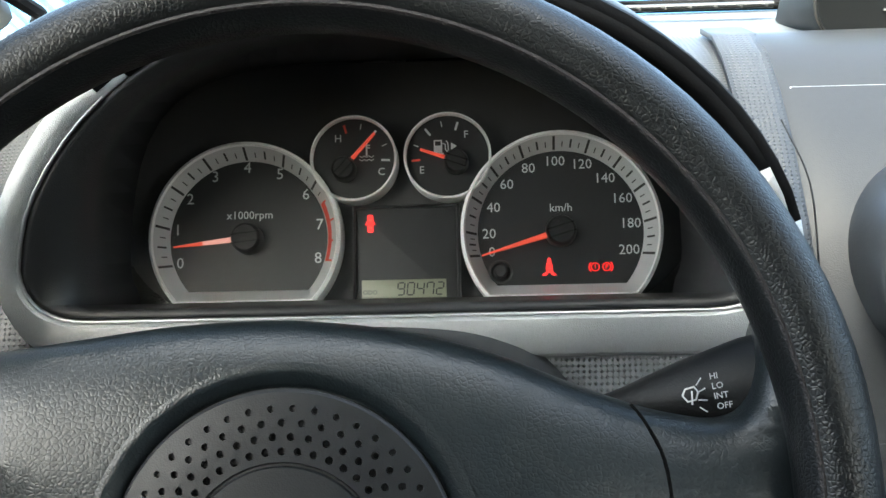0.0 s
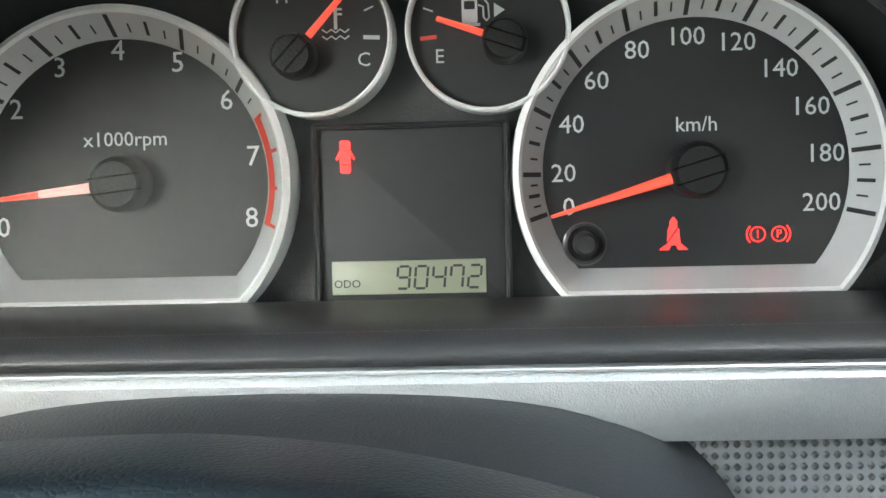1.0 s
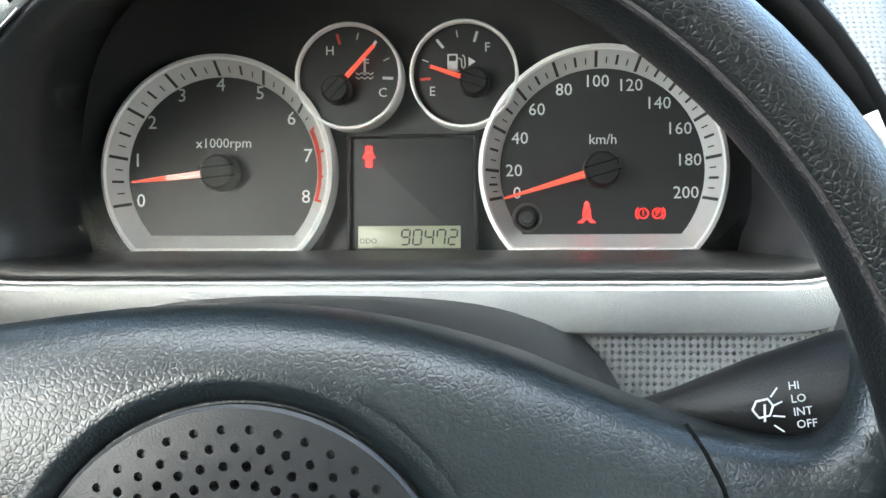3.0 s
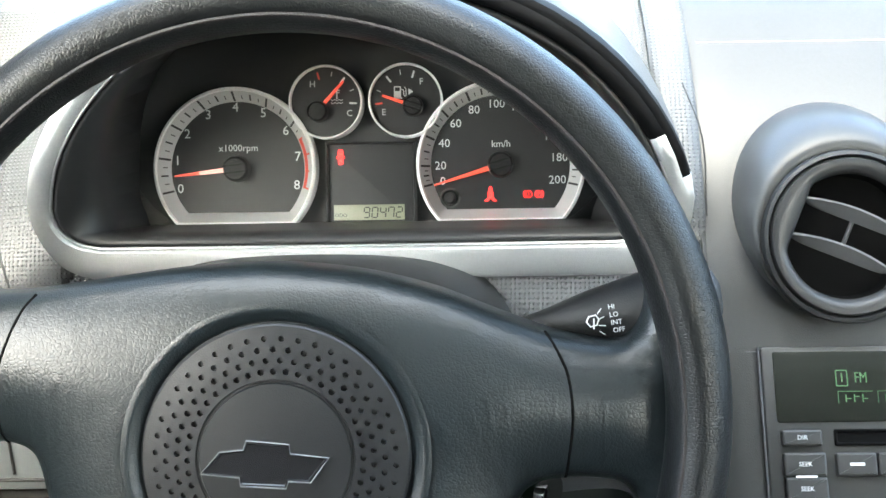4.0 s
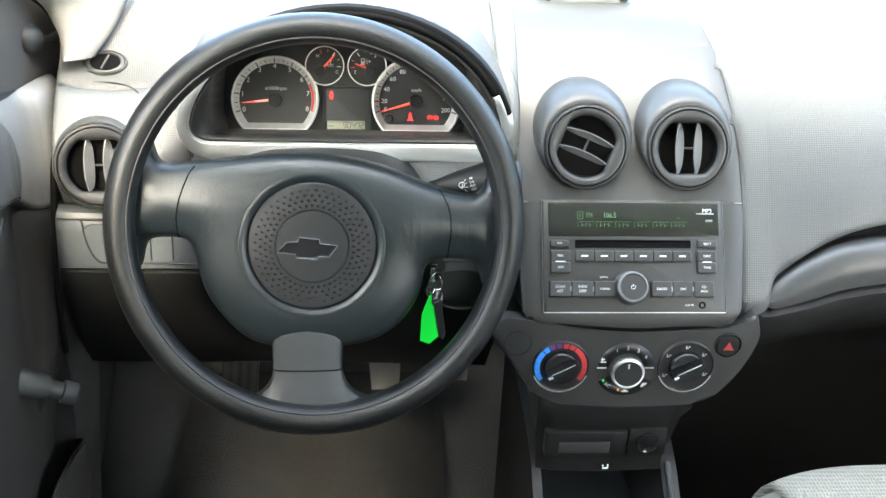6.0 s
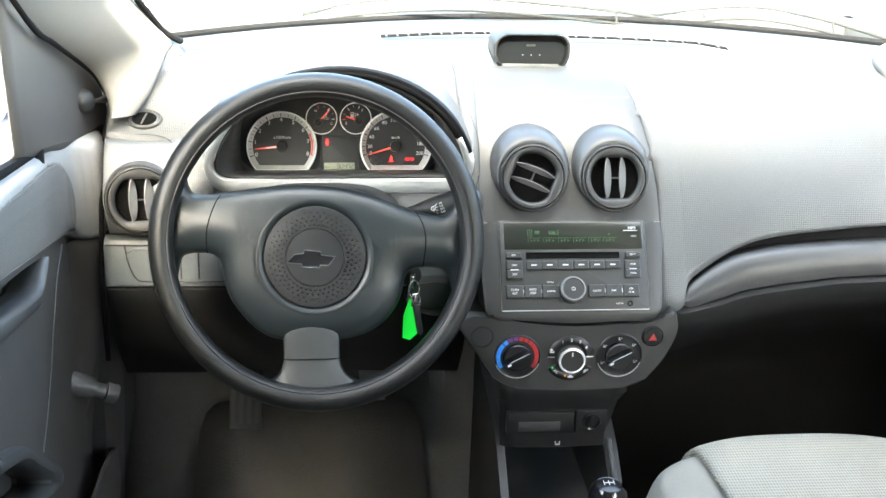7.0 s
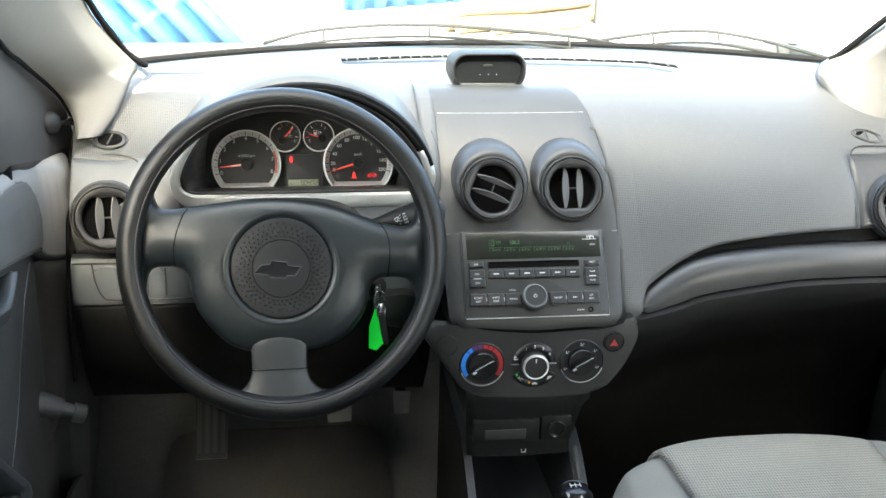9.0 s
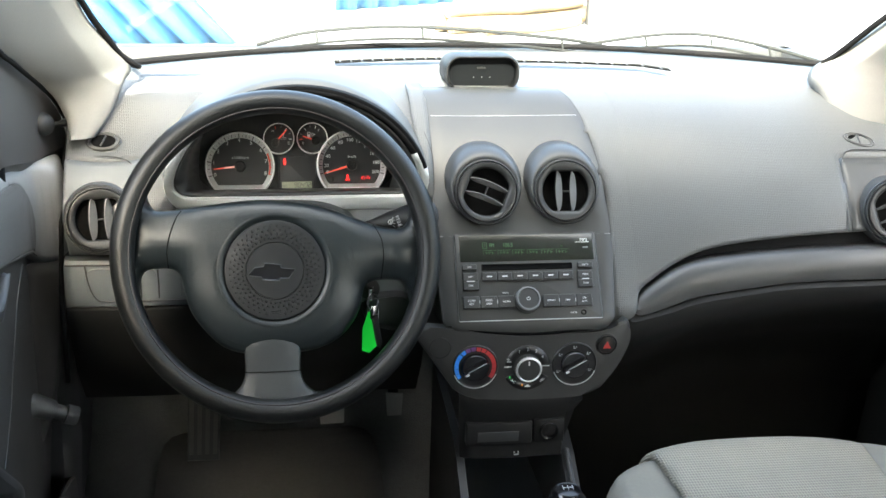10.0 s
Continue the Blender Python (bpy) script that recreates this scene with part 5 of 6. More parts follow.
part("disc_sign", box(0.0752, 0.0362, 0.0046, 0.0822, 0.0384, 0.0049, 0.0004), EMBLEMEDGE, disp)
part("sign_line", bm, PRINTGREY, disp)
writing("MP3", 0.0055, PRINTGREY, disp, (0.0770, 0.0472, 0.0048), "display_lettering")


def button(x0, y0, x1, y1, h=0.0075, text=(), name="button", mat=None, size=0.0031, bars=0):
    b = part(name, plate(rounded(x0, y0, x1, y1, 0.0010), 0.0030, h, 0.0011), mat or BUTTON, radio, sharp=20)
    for i, w in enumerate(text):
        y = (y0 + y1) / 2 + (0.0022 if len(text) == 2 else 0) * (1 - 2 * i)
        writing(w, size, WHITE, b, ((x0 + x1) / 2, y, h + 0.0001))
    if bars:
        m = ((x0 + x1) / 2, (y0 + y1) / 2)
        part("print_bar", box(m[0] - bars / 2, m[1] - 0.0007, h - 0.0002, m[0] + bars / 2, m[1] + 0.0007, h + 0.00015, 0), WHITE, b)
    return b


button(-0.0820, 0.0100, -0.0632, 0.0174, text=("DIR",))
button(0.0660, 0.0100, 0.0850, 0.0174, text=("EJECT",))
for x0, x1 in ((-0.0820, -0.0622), (0.0650, 0.0840)):
    left = x0 < 0
    for y0, y1 in ((-0.0042, 0.0068), (-0.0155, -0.0046)):
        b = button(x0, y0, x1, y1, text=("SEEK" if left else "TUNE",), size=0.0030)
    part("rocker_line", box(x0 + 0.005, -0.0049, 0.0070, x1 - 0.005, -0.0039, 0.0078, 0), WHITE, radio)
slot = part("disc_slot", loft([[(x, y, z) for x, y in rounded(-0.0570 + e, 0.0100 + e, 0.0595 - e, 0.0178 - e, 0.0010)] for e, z in ((0.0, 0.0042), (0.0004, 0.0056), (0.0010, 0.0056), (0.0016, 0.0044))], cap1=True), BLACK, radio, "black disc slot")
for i in range(6):
    x = -0.0575 + i * 0.01955
    button(x, -0.0042, x + 0.0188, 0.0066, bars=0.0068)
for i, w in enumerate((("SCAN", "AST"), ("INFO", "DISP"), ("SOUND",))):
    x = -0.0835 + i * 0.0222
    button(x, -0.0392, x + 0.0212, -0.0236, text=w, size=0.0038 if i < 2 else 0.0029)
for i, n_ in enumerate((0.010, 0.007, 0)):
    x = 0.0180 + i * 0.0212
    button(x, -0.0392, x + 0.0204, -0.0236, text=(("RADIO",), ("FAV",), ("CD", "AUX"))[i], size=0.0034)
for x in (-0.0622, -0.0400, 0.0383, 0.0595):
    part("divider_print", box(x - 0.00025, -0.0335, 0.0070, x + 0.00025, -0.0290, 0.0079, 0), PRINTGREY, radio)
writing("ST", 0.0032, GREENSEG, disp, (0.0480, 0.0395, 0.0048), "display_lettering")
writing("SCROLL", 0.0024, WHITE, radio, (-0.0285, -0.0195, 0.0044))
writing("AUX IN", 0.0026, WHITE, radio, (0.0560, -0.0470, 0.0044))
part("aux_socket", lathe([(0.0034, 0.003), (0.0034, 0.0052), (0.0026, 0.0056), (0.0020, 0.0050), (0.0019, 0.0020), (0, 0.0020)], 24, (0.0690, -0.0470, 0)), BLACK, radio, "black round aux socket")
K = (-0.0030, -0.0305, 0)
knob = part("volume_knob", lathe([(0.0172, 0.003), (0.0170, 0.0055), (0.0155, 0.0065), (0.0153, 0.0165), (0.0146, 0.0182), (0.0128, 0.0186), (0.0122, 0.0178), (0, 0.0180)], 56, K), BUTTON, radio, "round volume knob")
part("knob_ring", lathe([(0.0156, 0.0158), (0.0150, 0.0180), (0.0139, 0.0188), (0.0132, 0.0186)], 56, K), EMBLEMEDGE, knob, "silver knob edge")
bm = bmesh.new()
arc_bar(bm, K[:2], 0.0018, 0.0023, 125, 415, 0.0182, 0.0182, 16)
box(K[0] - 0.00025, K[1] + 0.0006, 0.0180, K[0] + 0.00025, K[1] + 0.0027, 0.0183, 0, bm=bm)
part("power_sign", bm, WHITE, knob)
part("lower_seam", box(-0.0885, -0.0546, 0.0020, 0.0925, -0.0540, 0.0048, 0.0002), PRINTGREY, radio, "bright lower edge")
for x in (-0.0895, 0.0930):
    part("side_seam", box(x, -0.0535, 0.0018, x + 0.0005, 0.0575, 0.0040, 0), EMBLEMEDGE, radio)

# ---- heater dials ----
def dial(x, y, name, label):
    d = part(name, lathe([(0.0292, -0.003), (0.0290, 0.0012), (0.0280, 0.0022), (0.0270, 0.0012), (0.0262, 0.0010), (0.0175, 0.0008), (0, 0.0008)], 64, (x, y, 0)), INKGLOSS, climate, label)
    bm = bmesh.new()
    arc_bar(bm, (x, y), 0.0274, 0.0287, 200, 340, 0.0024, 0.0022, 30)
    part("bright_edge", bm, SILVERTRIM, d, "thin bright lower edge")
    return d


def turn_knob(parent, x, y, spin):
    k = part("knob", lathe([(0.0178, 0.0006), (0.0174, 0.0052), (0.0162, 0.0066), (0, 0.0068)], 48, (x, y, 0)), GLOSSBLACK, parent, "glossy black knob")
    bm = loft([[(px, sy * w, z) for sy, z in ((-1, 0.0062), (-0.8, 0.0135), (0.8, 0.0135), (1, 0.0062))] for px, w in ((-0.0172, 0.0026), (-0.015, 0.0036), (0.0, 0.0042), (0.015, 0.0036), (0.0172, 0.0026))], True, True, True)
    bm.transform(Matrix.Translation((x, y, 0)) @ Matrix.Rotation(radians(spin), 4, "Z"))
    grip = part("grip", bm, GLOSSBLACK, k)
    bm = box(-0.0150, -0.0012, 0.0134, -0.0105, 0.0012, 0.0139, 0)
    bm.transform(Matrix.Translation((x, y, 0)) @ Matrix.Rotation(radians(spin), 4, "Z"))
    part("pointer", bm, WHITE, parent)
    bm = box(-0.0105, 0.0022, 0.0133, 0.0150, 0.0028, 0.0137, 0)
    bm.transform(Matrix.Translation((x, y, 0)) @ Matrix.Rotation(radians(spin), 4, "Z"))
    part("grip_edge", bm, PRINTGREY, parent)


D1, D2, D3 = (-0.0660, 0.0020), (0.0002, 0.0), (0.0610, 0.0015)
d1 = dial(*D1, "temperature_dial", "temperature dial with a blue to red scale")
for i in range(16):
    a = 218 - i * (256 / 16)
    bm = bmesh.new()
    gapd = 2.4 if 4 < i < 11 else 0.25
    arc_bar(bm, D1, 0.0212, 0.0265, a - gapd, a - 16 + 0.25, 0.0013, 0.0013, 3)
    part("scale_segment", bm, BLUEINK if i < 6 else PURPLEINK if i < 8 else DARKRED, d1)
turn_knob(d1, *D1, 28)
d3 = dial(*D3, "airflow_dial", "air direction dial with white signs")
turn_knob(d3, *D3, 28)
for a in (90, 38, -22, 145, 205):
    bm = bmesh.new()
    c = (D3[0] + 0.0225 * math.cos(radians(a)), D3[1] + 0.0225 * math.sin(radians(a)))
    box(c[0] - 0.0022, c[1] - 0.0016, 0.0010, c[0] + 0.0008, c[1] - 0.0008, 0.0013, 0, bm=bm)
    box(c[0] - 0.0020, c[1] - 0.0008, 0.0010, c[0] - 0.0012, c[1] + 0.0018, 0.0013, 0, bm=bm)
    box(c[0] + 0.0004, c[1] + 0.0002, 0.0010, c[0] + 0.0024, c[1] + 0.0010, 0.0013, 0, bm=bm)
    part("airflow_sign", bm, WHITE, d3)
bm = bmesh.new()
arc_bar(bm, D2, 0.016, 0.0285, 5, 175, 0.0012, 0.0012, 40)
d2 = part("fan_dial", bm, INKGLOSS, climate, "fan speed dial with white numbers", solid=0.001)
bm = bmesh.new()
arc_bar(bm, D2, 0.0205, 0.0310, 208, 332, 0.0016, 0.0016, 40)
part("button_arc", bm, INKGLOSS, d2, "black arc of buttons", solid=0.002)
for w, a in (("1", 118), ("2", 90), ("3", 62), ("4", 34)):
    writing(w, 0.0060, WHITE, d2, (D2[0] + 0.0230 * math.cos(radians(a)), D2[1] + 0.0230 * math.sin(radians(a)), 0.0014), "numeral")
bm = box(-0.0262, 0.0068, 0.0012, -0.0205, 0.0080, 0.0015, 0)
box(-0.0262, 0.0098, 0.0012, -0.0222, 0.0110, 0.0015, 0, bm=bm)
box(-0.0250, 0.0080, 0.0012, -0.0240, 0.0125, 0.0015, 0, bm=bm)
part("fan_sign", bm, WHITE, d2)
writing("AC", 0.0052, WHITE, d2, (D2[0] - 0.0175, D2[1] - 0.0190, 0.0018), "lettering", turn=-38)
for c, mat in (((-0.0218, -0.0135), GREENLAMP), ((-0.0055, -0.0245), AMBERLAMP)):
    part("indicator_lamp", plate(rounded(c[0] - 0.0009, c[1] - 0.0013, c[0] + 0.0009, c[1] + 0.0013, 0.0004), 0.0014, 0.0019), mat, d2)
for x, y, t in ((0.0015, -0.0262, 0), (0.0200, -0.0185, 35)):
    bm = box(-0.0035, -0.0010, 0.0014, 0.0035, 0.0004, 0.0019, 0)
    box(-0.0018, 0.0004, 0.0014, 0.0016, 0.0018, 0.0019, 0, bm=bm)
    bm.transform(Matrix.Translation((x, y, 0)) @ Matrix.Rotation(radians(t), 4, "Z"))
    part("button_sign", bm, WHITE, d2)
for x in (-0.0290, 0.0195):
    part("scale_line", box(x, -0.0005, 0.0, x + 0.0095, 0.0007, 0.0006, 0), PRINTGREY, d2)
part("knob", lathe([(0.0172, -0.002), (0.0170, 0.0105), (0.0160, 0.0125), (0.0146, 0.0130), (0.0140, 0.0122), (0, 0.0124)], 56, (*D2, 0)), BUTTON, d2, "grey fan knob")
part("chrome_ring", lathe([(0.0171, 0.0098), (0.0163, 0.0124), (0.0148, 0.0132), (0.0141, 0.0126)], 56, (*D2, 0)), SILVERTRIM, climate, "chrome knob ring")
part("pointer", box(D2[0] - 0.0008, D2[1] + 0.0060, 0.0122, D2[0] + 0.0008, D2[1] + 0.0112, 0.0127, 0), WHITE, climate)
hz = part("hazard_switch", lathe([(0.0142, -0.003), (0.0140, 0.0008), (0.0132, 0.0016), (0.0122, 0.0004), (0.0118, 0.0004), (0.0110, 0.0030), (0, 0.0036)], 48, (0.1015, 0.0262, 0)), CONSOLEBLACK, climate, "round hazard switch with a red triangle")
part("red_triangle", plate([(0.1015 - 0.0052, 0.0262 - 0.0042), (0.1015 + 0.0052, 0.0262 - 0.0042), (0.1015, 0.0262 + 0.0048)], 0.0030, 0.0040, 0.0002), HAZARDRED, hz)
part("blank_cap", lathe([(0.0140, -0.003), (0.0138, 0.0004), (0.0130, 0.0008), (0.0124, -0.0008), (0, -0.0008)], 40, (-0.1105, 0.0285, 0)), CONSOLEBLACK, climate, "round blank switch cover")

# ---- console details ----
wpart("ashtray_lid", box(0.206, -0.1440, 0.648, 0.292, -0.126, 0.679, 0.002), CONSOLEBLACK, console, "ashtray lid with a finger slot")
wpart("finger_slot", box(0.221, -0.1448, 0.6525, 0.274, -0.1430, 0.6665, 0.0008), LOWER, console, "grey finger slot")
wpart("socket_panel", box(0.294, -0.1430, 0.648, 0.334, -0.126, 0.681, 0.002), CONSOLEBLACK, console)
sock = lathe([(0.0120, -0.004), (0.0120, 0.0020), (0.0108, 0.0030), (0.0096, 0.0022), (0.0092, 0.0), (0.0, 0.001)], 32)
sock.transform(face_frame((0.314, -0.1433, 0.665), 0))
wpart("power_socket_cap", sock, GLOSSBLACK, console, "round black power socket cap")
bm = box(-0.004, -0.001, 0, 0.002, 0.0006, 0.0006, 0)
box(0.0008, -0.001, 0, 0.0022, 0.0045, 0.0006, 0, bm=bm)
box(-0.0045, 0.002, 0, -0.003, 0.004, 0.0006, 0, bm=bm)
bm.transform(face_frame((0.273, -0.1445, 0.6335), 0))
wpart("socket_sign", bm, WHITE, console)
wpart("wall_edge", tube(smooth([(0.341, -0.134, 0.632), (0.341, -0.165, 0.612), (0.342, -0.21, 0.583), (0.342, -0.30, 0.556)], 12), 0.0035, 8), LOWER, console, "lighter rim of the cubby")

gear = thing("gear_lever", "glossy black ball gear knob on the console", "gear lever", (0.292, -0.30, 0.515), None)
wpart("gaiter", loft([[(0.290 + r * math.cos(a), -0.29 + r * 1.3 * math.sin(a), z) for a in [2 * math.pi * k / 24 for k in range(24)]] for r, z in ((0.04, 0.515), (0.042, 0.53), (0.03, 0.56), (0.018, 0.585), (0.010, 0.60))]), DARK, gear, "dark gaiter")
kb = lathe([(0.008, -0.045), (0.011, -0.030), (0.018, -0.020), (0.0225, -0.006), (0.0228, 0.004), (0.020, 0.012), (0.0150, 0.0165)], 40)
kb.transform(Matrix.Translation((0.3135, -0.252, 0.626)))
wpart("knob", kb, GLOSSBLACK, gear, "black gear knob")
kb = lathe([(0.0232, -0.004), (0.0235, 0.002), (0.0215, 0.0105), (0.0165, 0.0165), (0.0155, 0.0160)], 40)
kb.transform(Matrix.Translation((0.3135, -0.252, 0.626)))
wpart("collar", kb, DARKCHROME, gear, "smoked chrome collar")
kb = lathe([(0.0158, 0.0158), (0.010, 0.0185), (0, 0.0195)], 40)
kb.transform(Matrix.Translation((0.3135, -0.252, 0.626)))
wpart("shift_plate", kb, GLOSSBLACK, gear, "black shift pattern cap")
bm = bmesh.new()
for x in (-0.006, 0.0, 0.006):
    box(0.3135 + x - 0.0003, -0.2565, 0.6452, 0.3135 + x + 0.0003, -0.2475, 0.6460, 0, bm=bm)
box(0.3075, -0.2523, 0.6452, 0.3195, -0.2517, 0.6460, 0, bm=bm)
wpart("shift_lines", bm, WHITE, gear)

# ---- steering wheel details ----
for pts in (((0.1195, 0.0515), (0.1235, 0.045), (0.1285, 0.033), (0.1300, 0.015), (0.1285, -0.003), (0.1275, -0.0135)), ((-0.106, 0.073), (-0.112, 0.064), (-0.119, 0.045), (-0.1225, 0.028), (-0.1225, 0.014), (-0.1222, 0.0065))):
    line = smooth([(x, y, 0) for x, y in pts], 20)
    path = [(p.x, p.y, pad_height(p.x, p.y) - 0.0002) for p in line]
    part("cover_seam", tube(path, 0.0007, 8), BLACK, wheel, "dark joint between pad and spoke cover")

bm = bmesh.new()
for ri, r in enumerate((0.0380, 0.0427, 0.0474, 0.0521)):
    for k in range(44):
        a = 2 * math.pi * (k + 0.5 * (ri % 2)) / 44
        if ri > 1 and abs((math.degrees(a) - 270 + 180) % 360 - 180) < 9:
            continue
        made = bmesh.ops.create_cone(bm, cap_ends=True, segments=8, radius1=0.0010, radius2=0.00155, depth=0.004, matrix=Matrix.Translation((HORN_C.x + r * math.cos(a), HORN_C.y + r * math.sin(a), 0.0008)))
cut(horn, bm)
BOW = ((-0.0310, -0.0042), (-0.0225, 0.0050), (-0.0122, 0.0058), (-0.0108, 0.0098), (0.0075, 0.0078), (0.0080, 0.0038), (0.0245, 0.0018), (0.0165, -0.0088), (0.0068, -0.0082), (0.0058, -0.0112), (-0.0138, -0.0098), (-0.0142, -0.0062))
part("emblem", loft([[(-0.003 + (x + 0.003) * s, -0.0008 + (y + 0.0008) * q, z) for x, y in BOW[::-1]] for s, q, z in ((1, 1, 0.0015), (1, 1, 0.0036), (0.955, 0.90, 0.0046), (0.93, 0.84, 0.0040))], cap1=True), GLOSSBLACK, horn, "raised dark bow-shaped emblem")
part("emblem_edge", tube([(x, y, 0.0044) for x, y in BOW], 0.00040, 6, closed=True), EMBLEMEDGE, horn, "thin bright emblem edge")
bm = tube([(HORN_C.x + x, HORN_C.y - 0.0495 + y, 0.0012) for x, y in ((-0.005, -0.0012), (-0.005, 0.0012), (0.002, 0.0012), (0.005, 0.0024), (0.005, -0.0024), (0.002, -0.0012), (-0.005, -0.0012))], 0.0004, 6)
part("horn_sign", bm, SPOKE, horn)
# stitched seam of the leather
line = [RIM_C + Vector((math.cos(a), math.sin(a) * (1.028 if a > math.pi else 1.008), 0)) * (RIM_R - RIM_T * 0.62) + Vector((0, 0, RIM_T * RIM_DEEP * 0.79)) for a in [2 * math.pi * k / 160 for k in range(160)]]
part("rim_seam", tube(line, 0.0011, 6, closed=True), SEAM, wheel, "brownish seam along the rim")

# ---- stalks on the column ----
wiper_stalk = thing("wiper_stalk", "black wiper stalk with white printed settings", "stalk", (0.05, -0.085, 0.922), None)
AX = [Vector(p) for p in ((0.040, -0.080, 0.917), (0.070, -0.083, 0.923), (0.088, -0.085, 0.9275), (0.110, -0.0885, 0.9335), (0.132, -0.092, 0.9385), (0.1385, -0.093, 0.940))]
RAD = (0.004, 0.005, 0.0075, 0.0125, 0.0168, 0.0172)
wpart("lever", tube(AX, lambda t: RAD[round(t * 5)], 24), CONSOLEBLACK, wiper_stalk, sharp=60)
wpart("band", tube([AX[4] + (AX[5] - AX[4]) * k for k in (0.75, 0.95, 1.15, 1.35)], lambda t: 0.0176 if 0.2 < t < 0.8 else 0.0170, 24), LOWER, wiper_stalk, "grey ring on the lever")
wpart("end_knob", tube([(0.140, -0.0935, 0.9405), (0.150, -0.096, 0.943), (0.160, -0.098, 0.9455), (0.1655, -0.099, 0.9468), (0.168, -0.0995, 0.9473)], lambda t: (0.0165, 0.0165, 0.0158, 0.013, 0.006)[round(t * 4)], 24), LOWER, wiper_stalk, "grey end knob", sharp=60)
m = Matrix.Translation((0.1140, -0.1058, 0.9385)) @ Matrix.Rotation(radians(-8), 4, "Z") @ face_frame((0, 0, 0), 22) @ Matrix.Rotation(radians(10), 4, "Z")


def stalk_print(words, size, at):
    ob = writing(words, size, WHITE, wiper_stalk, at)
    ob.data.transform(wiper_stalk.matrix_basis.inverted() @ m)


for i, w in enumerate(("HI", "LO", "INT", "OFF")):
    stalk_print(w, 0.0032, (0.0045 + 0.0007 * i, 0.0064 - 0.0036 * i, 0.0002 - 0.0006 * abs(i - 1.4) ** 2))
bm = bmesh.new()
for i in range(4):
    a = radians((48, 20, -10, -40)[i])
    q = bmesh.new()
    box(0.0, -0.0002, -0.0004, 0.0032, 0.0002, 0.0002, 0, bm=q)
    q.transform(Matrix.Translation((-0.0022, 0.0040 - 0.0026 * i, 0)) @ Matrix.Rotation(a, 4, "Z"))
    me = bpy.data.meshes.new("bar")
    q.to_mesh(me)
    q.free()
    bm.from_mesh(me)
    bpy.data.meshes.remove(me)
tube([(-0.0075, 0.0010, 0), (-0.0062, 0.0032, 0), (-0.0030, 0.0036, 0), (-0.0018, 0.0016, 0), (-0.0030, -0.0010, 0), (-0.0060, -0.0014, 0), (-0.0075, 0.0010, 0)], 0.00035, 6, bm=bm)
tube([(-0.0046, -0.0026, 0), (-0.0040, 0.0022, 0)], 0.00035, 6, bm=bm)
bm.transform(m)
wpart("wiper_sign", bm, WHITE, wiper_stalk, "white wiper sign")
signal_stalk = thing("signal_stalk", "grey turn signal stalk behind the wheel", "stalk", (-0.10, -0.085, 0.92), None)
wpart("lever", tube([(-0.10, -0.082, 0.918), (-0.14, -0.086, 0.924), (-0.17, -0.088, 0.929), (-0.182, -0.089, 0.931)], lambda t: 0.006 + 0.005 * t, 20), LOWER, signal_stalk)
wpart("end_knob", tube([(-0.182, -0.089, 0.931), (-0.195, -0.090, 0.933), (-0.200, -0.0905, 0.934)], lambda t: 0.012 - 0.005 * t * t, 20), SPOKE, signal_stalk, "lighter end knob")

# ignition surround, key, ring and tag
ign = [(0.090, 0.820), (0.125, 0.823), (0.140, 0.815), (0.145, 0.798), (0.136, 0.782), (0.118, 0.778), (0.098, 0.784), (0.084, 0.798)]
ring = smooth([(x, 0, z) for x, z in ign + [ign[0]]], 32)[:-1]
bm = loft([[(0.114 + (p.x - 0.114) * s, y, 0.80 + (p.z - 0.80) * s) for p in ring] for s, y in ((1.12, -0.030), (1.10, -0.058), (1.04, -0.062), (0.98, -0.060), (0.94, -0.050))], cap1=True)
wpart("ignition_surround", bm, LOWER, dash, "oval panel beside the ignition lock")
keys = thing("car_key", "car key in the ignition with a lime green tag", "key", (0.088, -0.125, 0.85), None)
bm = tube([(0.080, -0.06, 0.850), (0.083, -0.10, 0.852), (0.084, -0.108, 0.853)], 0.013, 20)
wpart("lock_barrel", bm, DARK, column, "black ignition lock")
bm = plate([(x, y) for x, y in rounded(-0.0055, -0.012, 0.0055, 0.006, 0.003)], -0.0025, 0.0025, 0.001)
bm.transform(face_frame((0.086, -0.116, 0.853), 0, 70))
wpart("key_head", bm, CHROME, keys, "shiny key head")
ringpts = [(0.0866 + 0.0065 * math.cos(a), -0.127 + 0.003 * math.cos(a), 0.8435 + 0.0115 * math.sin(a)) for a in [2 * math.pi * k / 28 for k in range(28)]]
wpart("split_ring", tube(ringpts, 0.0011, 8, closed=True), CHROME, keys, "steel split ring")
bm = plate([(-0.0035, 0.012), (0.0035, 0.012), (0.006, 0.004), (0.0055, -0.006), (0.0, -0.010), (-0.0055, -0.004), (-0.005, 0.006)][::-1], -0.0015, 0.0015, 0.0008)
bm.transform(face_frame((0.0885, -0.129, 0.827), 4, 15))
wpart("spare_key_head", bm, CHROME, keys, "steel spare key head")
bm = plate([(-0.004, 0.022), (0.004, 0.022), (0.0045, -0.018), (0.001, -0.025), (-0.003, -0.020)][::-1], -0.002, 0.002, 0.001)
bm.transform(face_frame((0.0915, -0.131, 0.806), -4, 20) @ Matrix.Rotation(radians(10), 4, "Z"))
wpart("spare_key", bm, DARK, keys, "dark key blade")
bm = plate([(-0.004, 0.028), (0.003, 0.028), (0.0095, 0.010), (0.0105, -0.014), (0.001, -0.026), (-0.0085, -0.024), (-0.0095, 0.006)][::-1], -0.0012, 0.0012, 0.0006)
bm.transform(face_frame((0.0835, -0.1265, 0.8015), 0, -12) @ Matrix.Rotation(radians(-3), 4, "Z"))
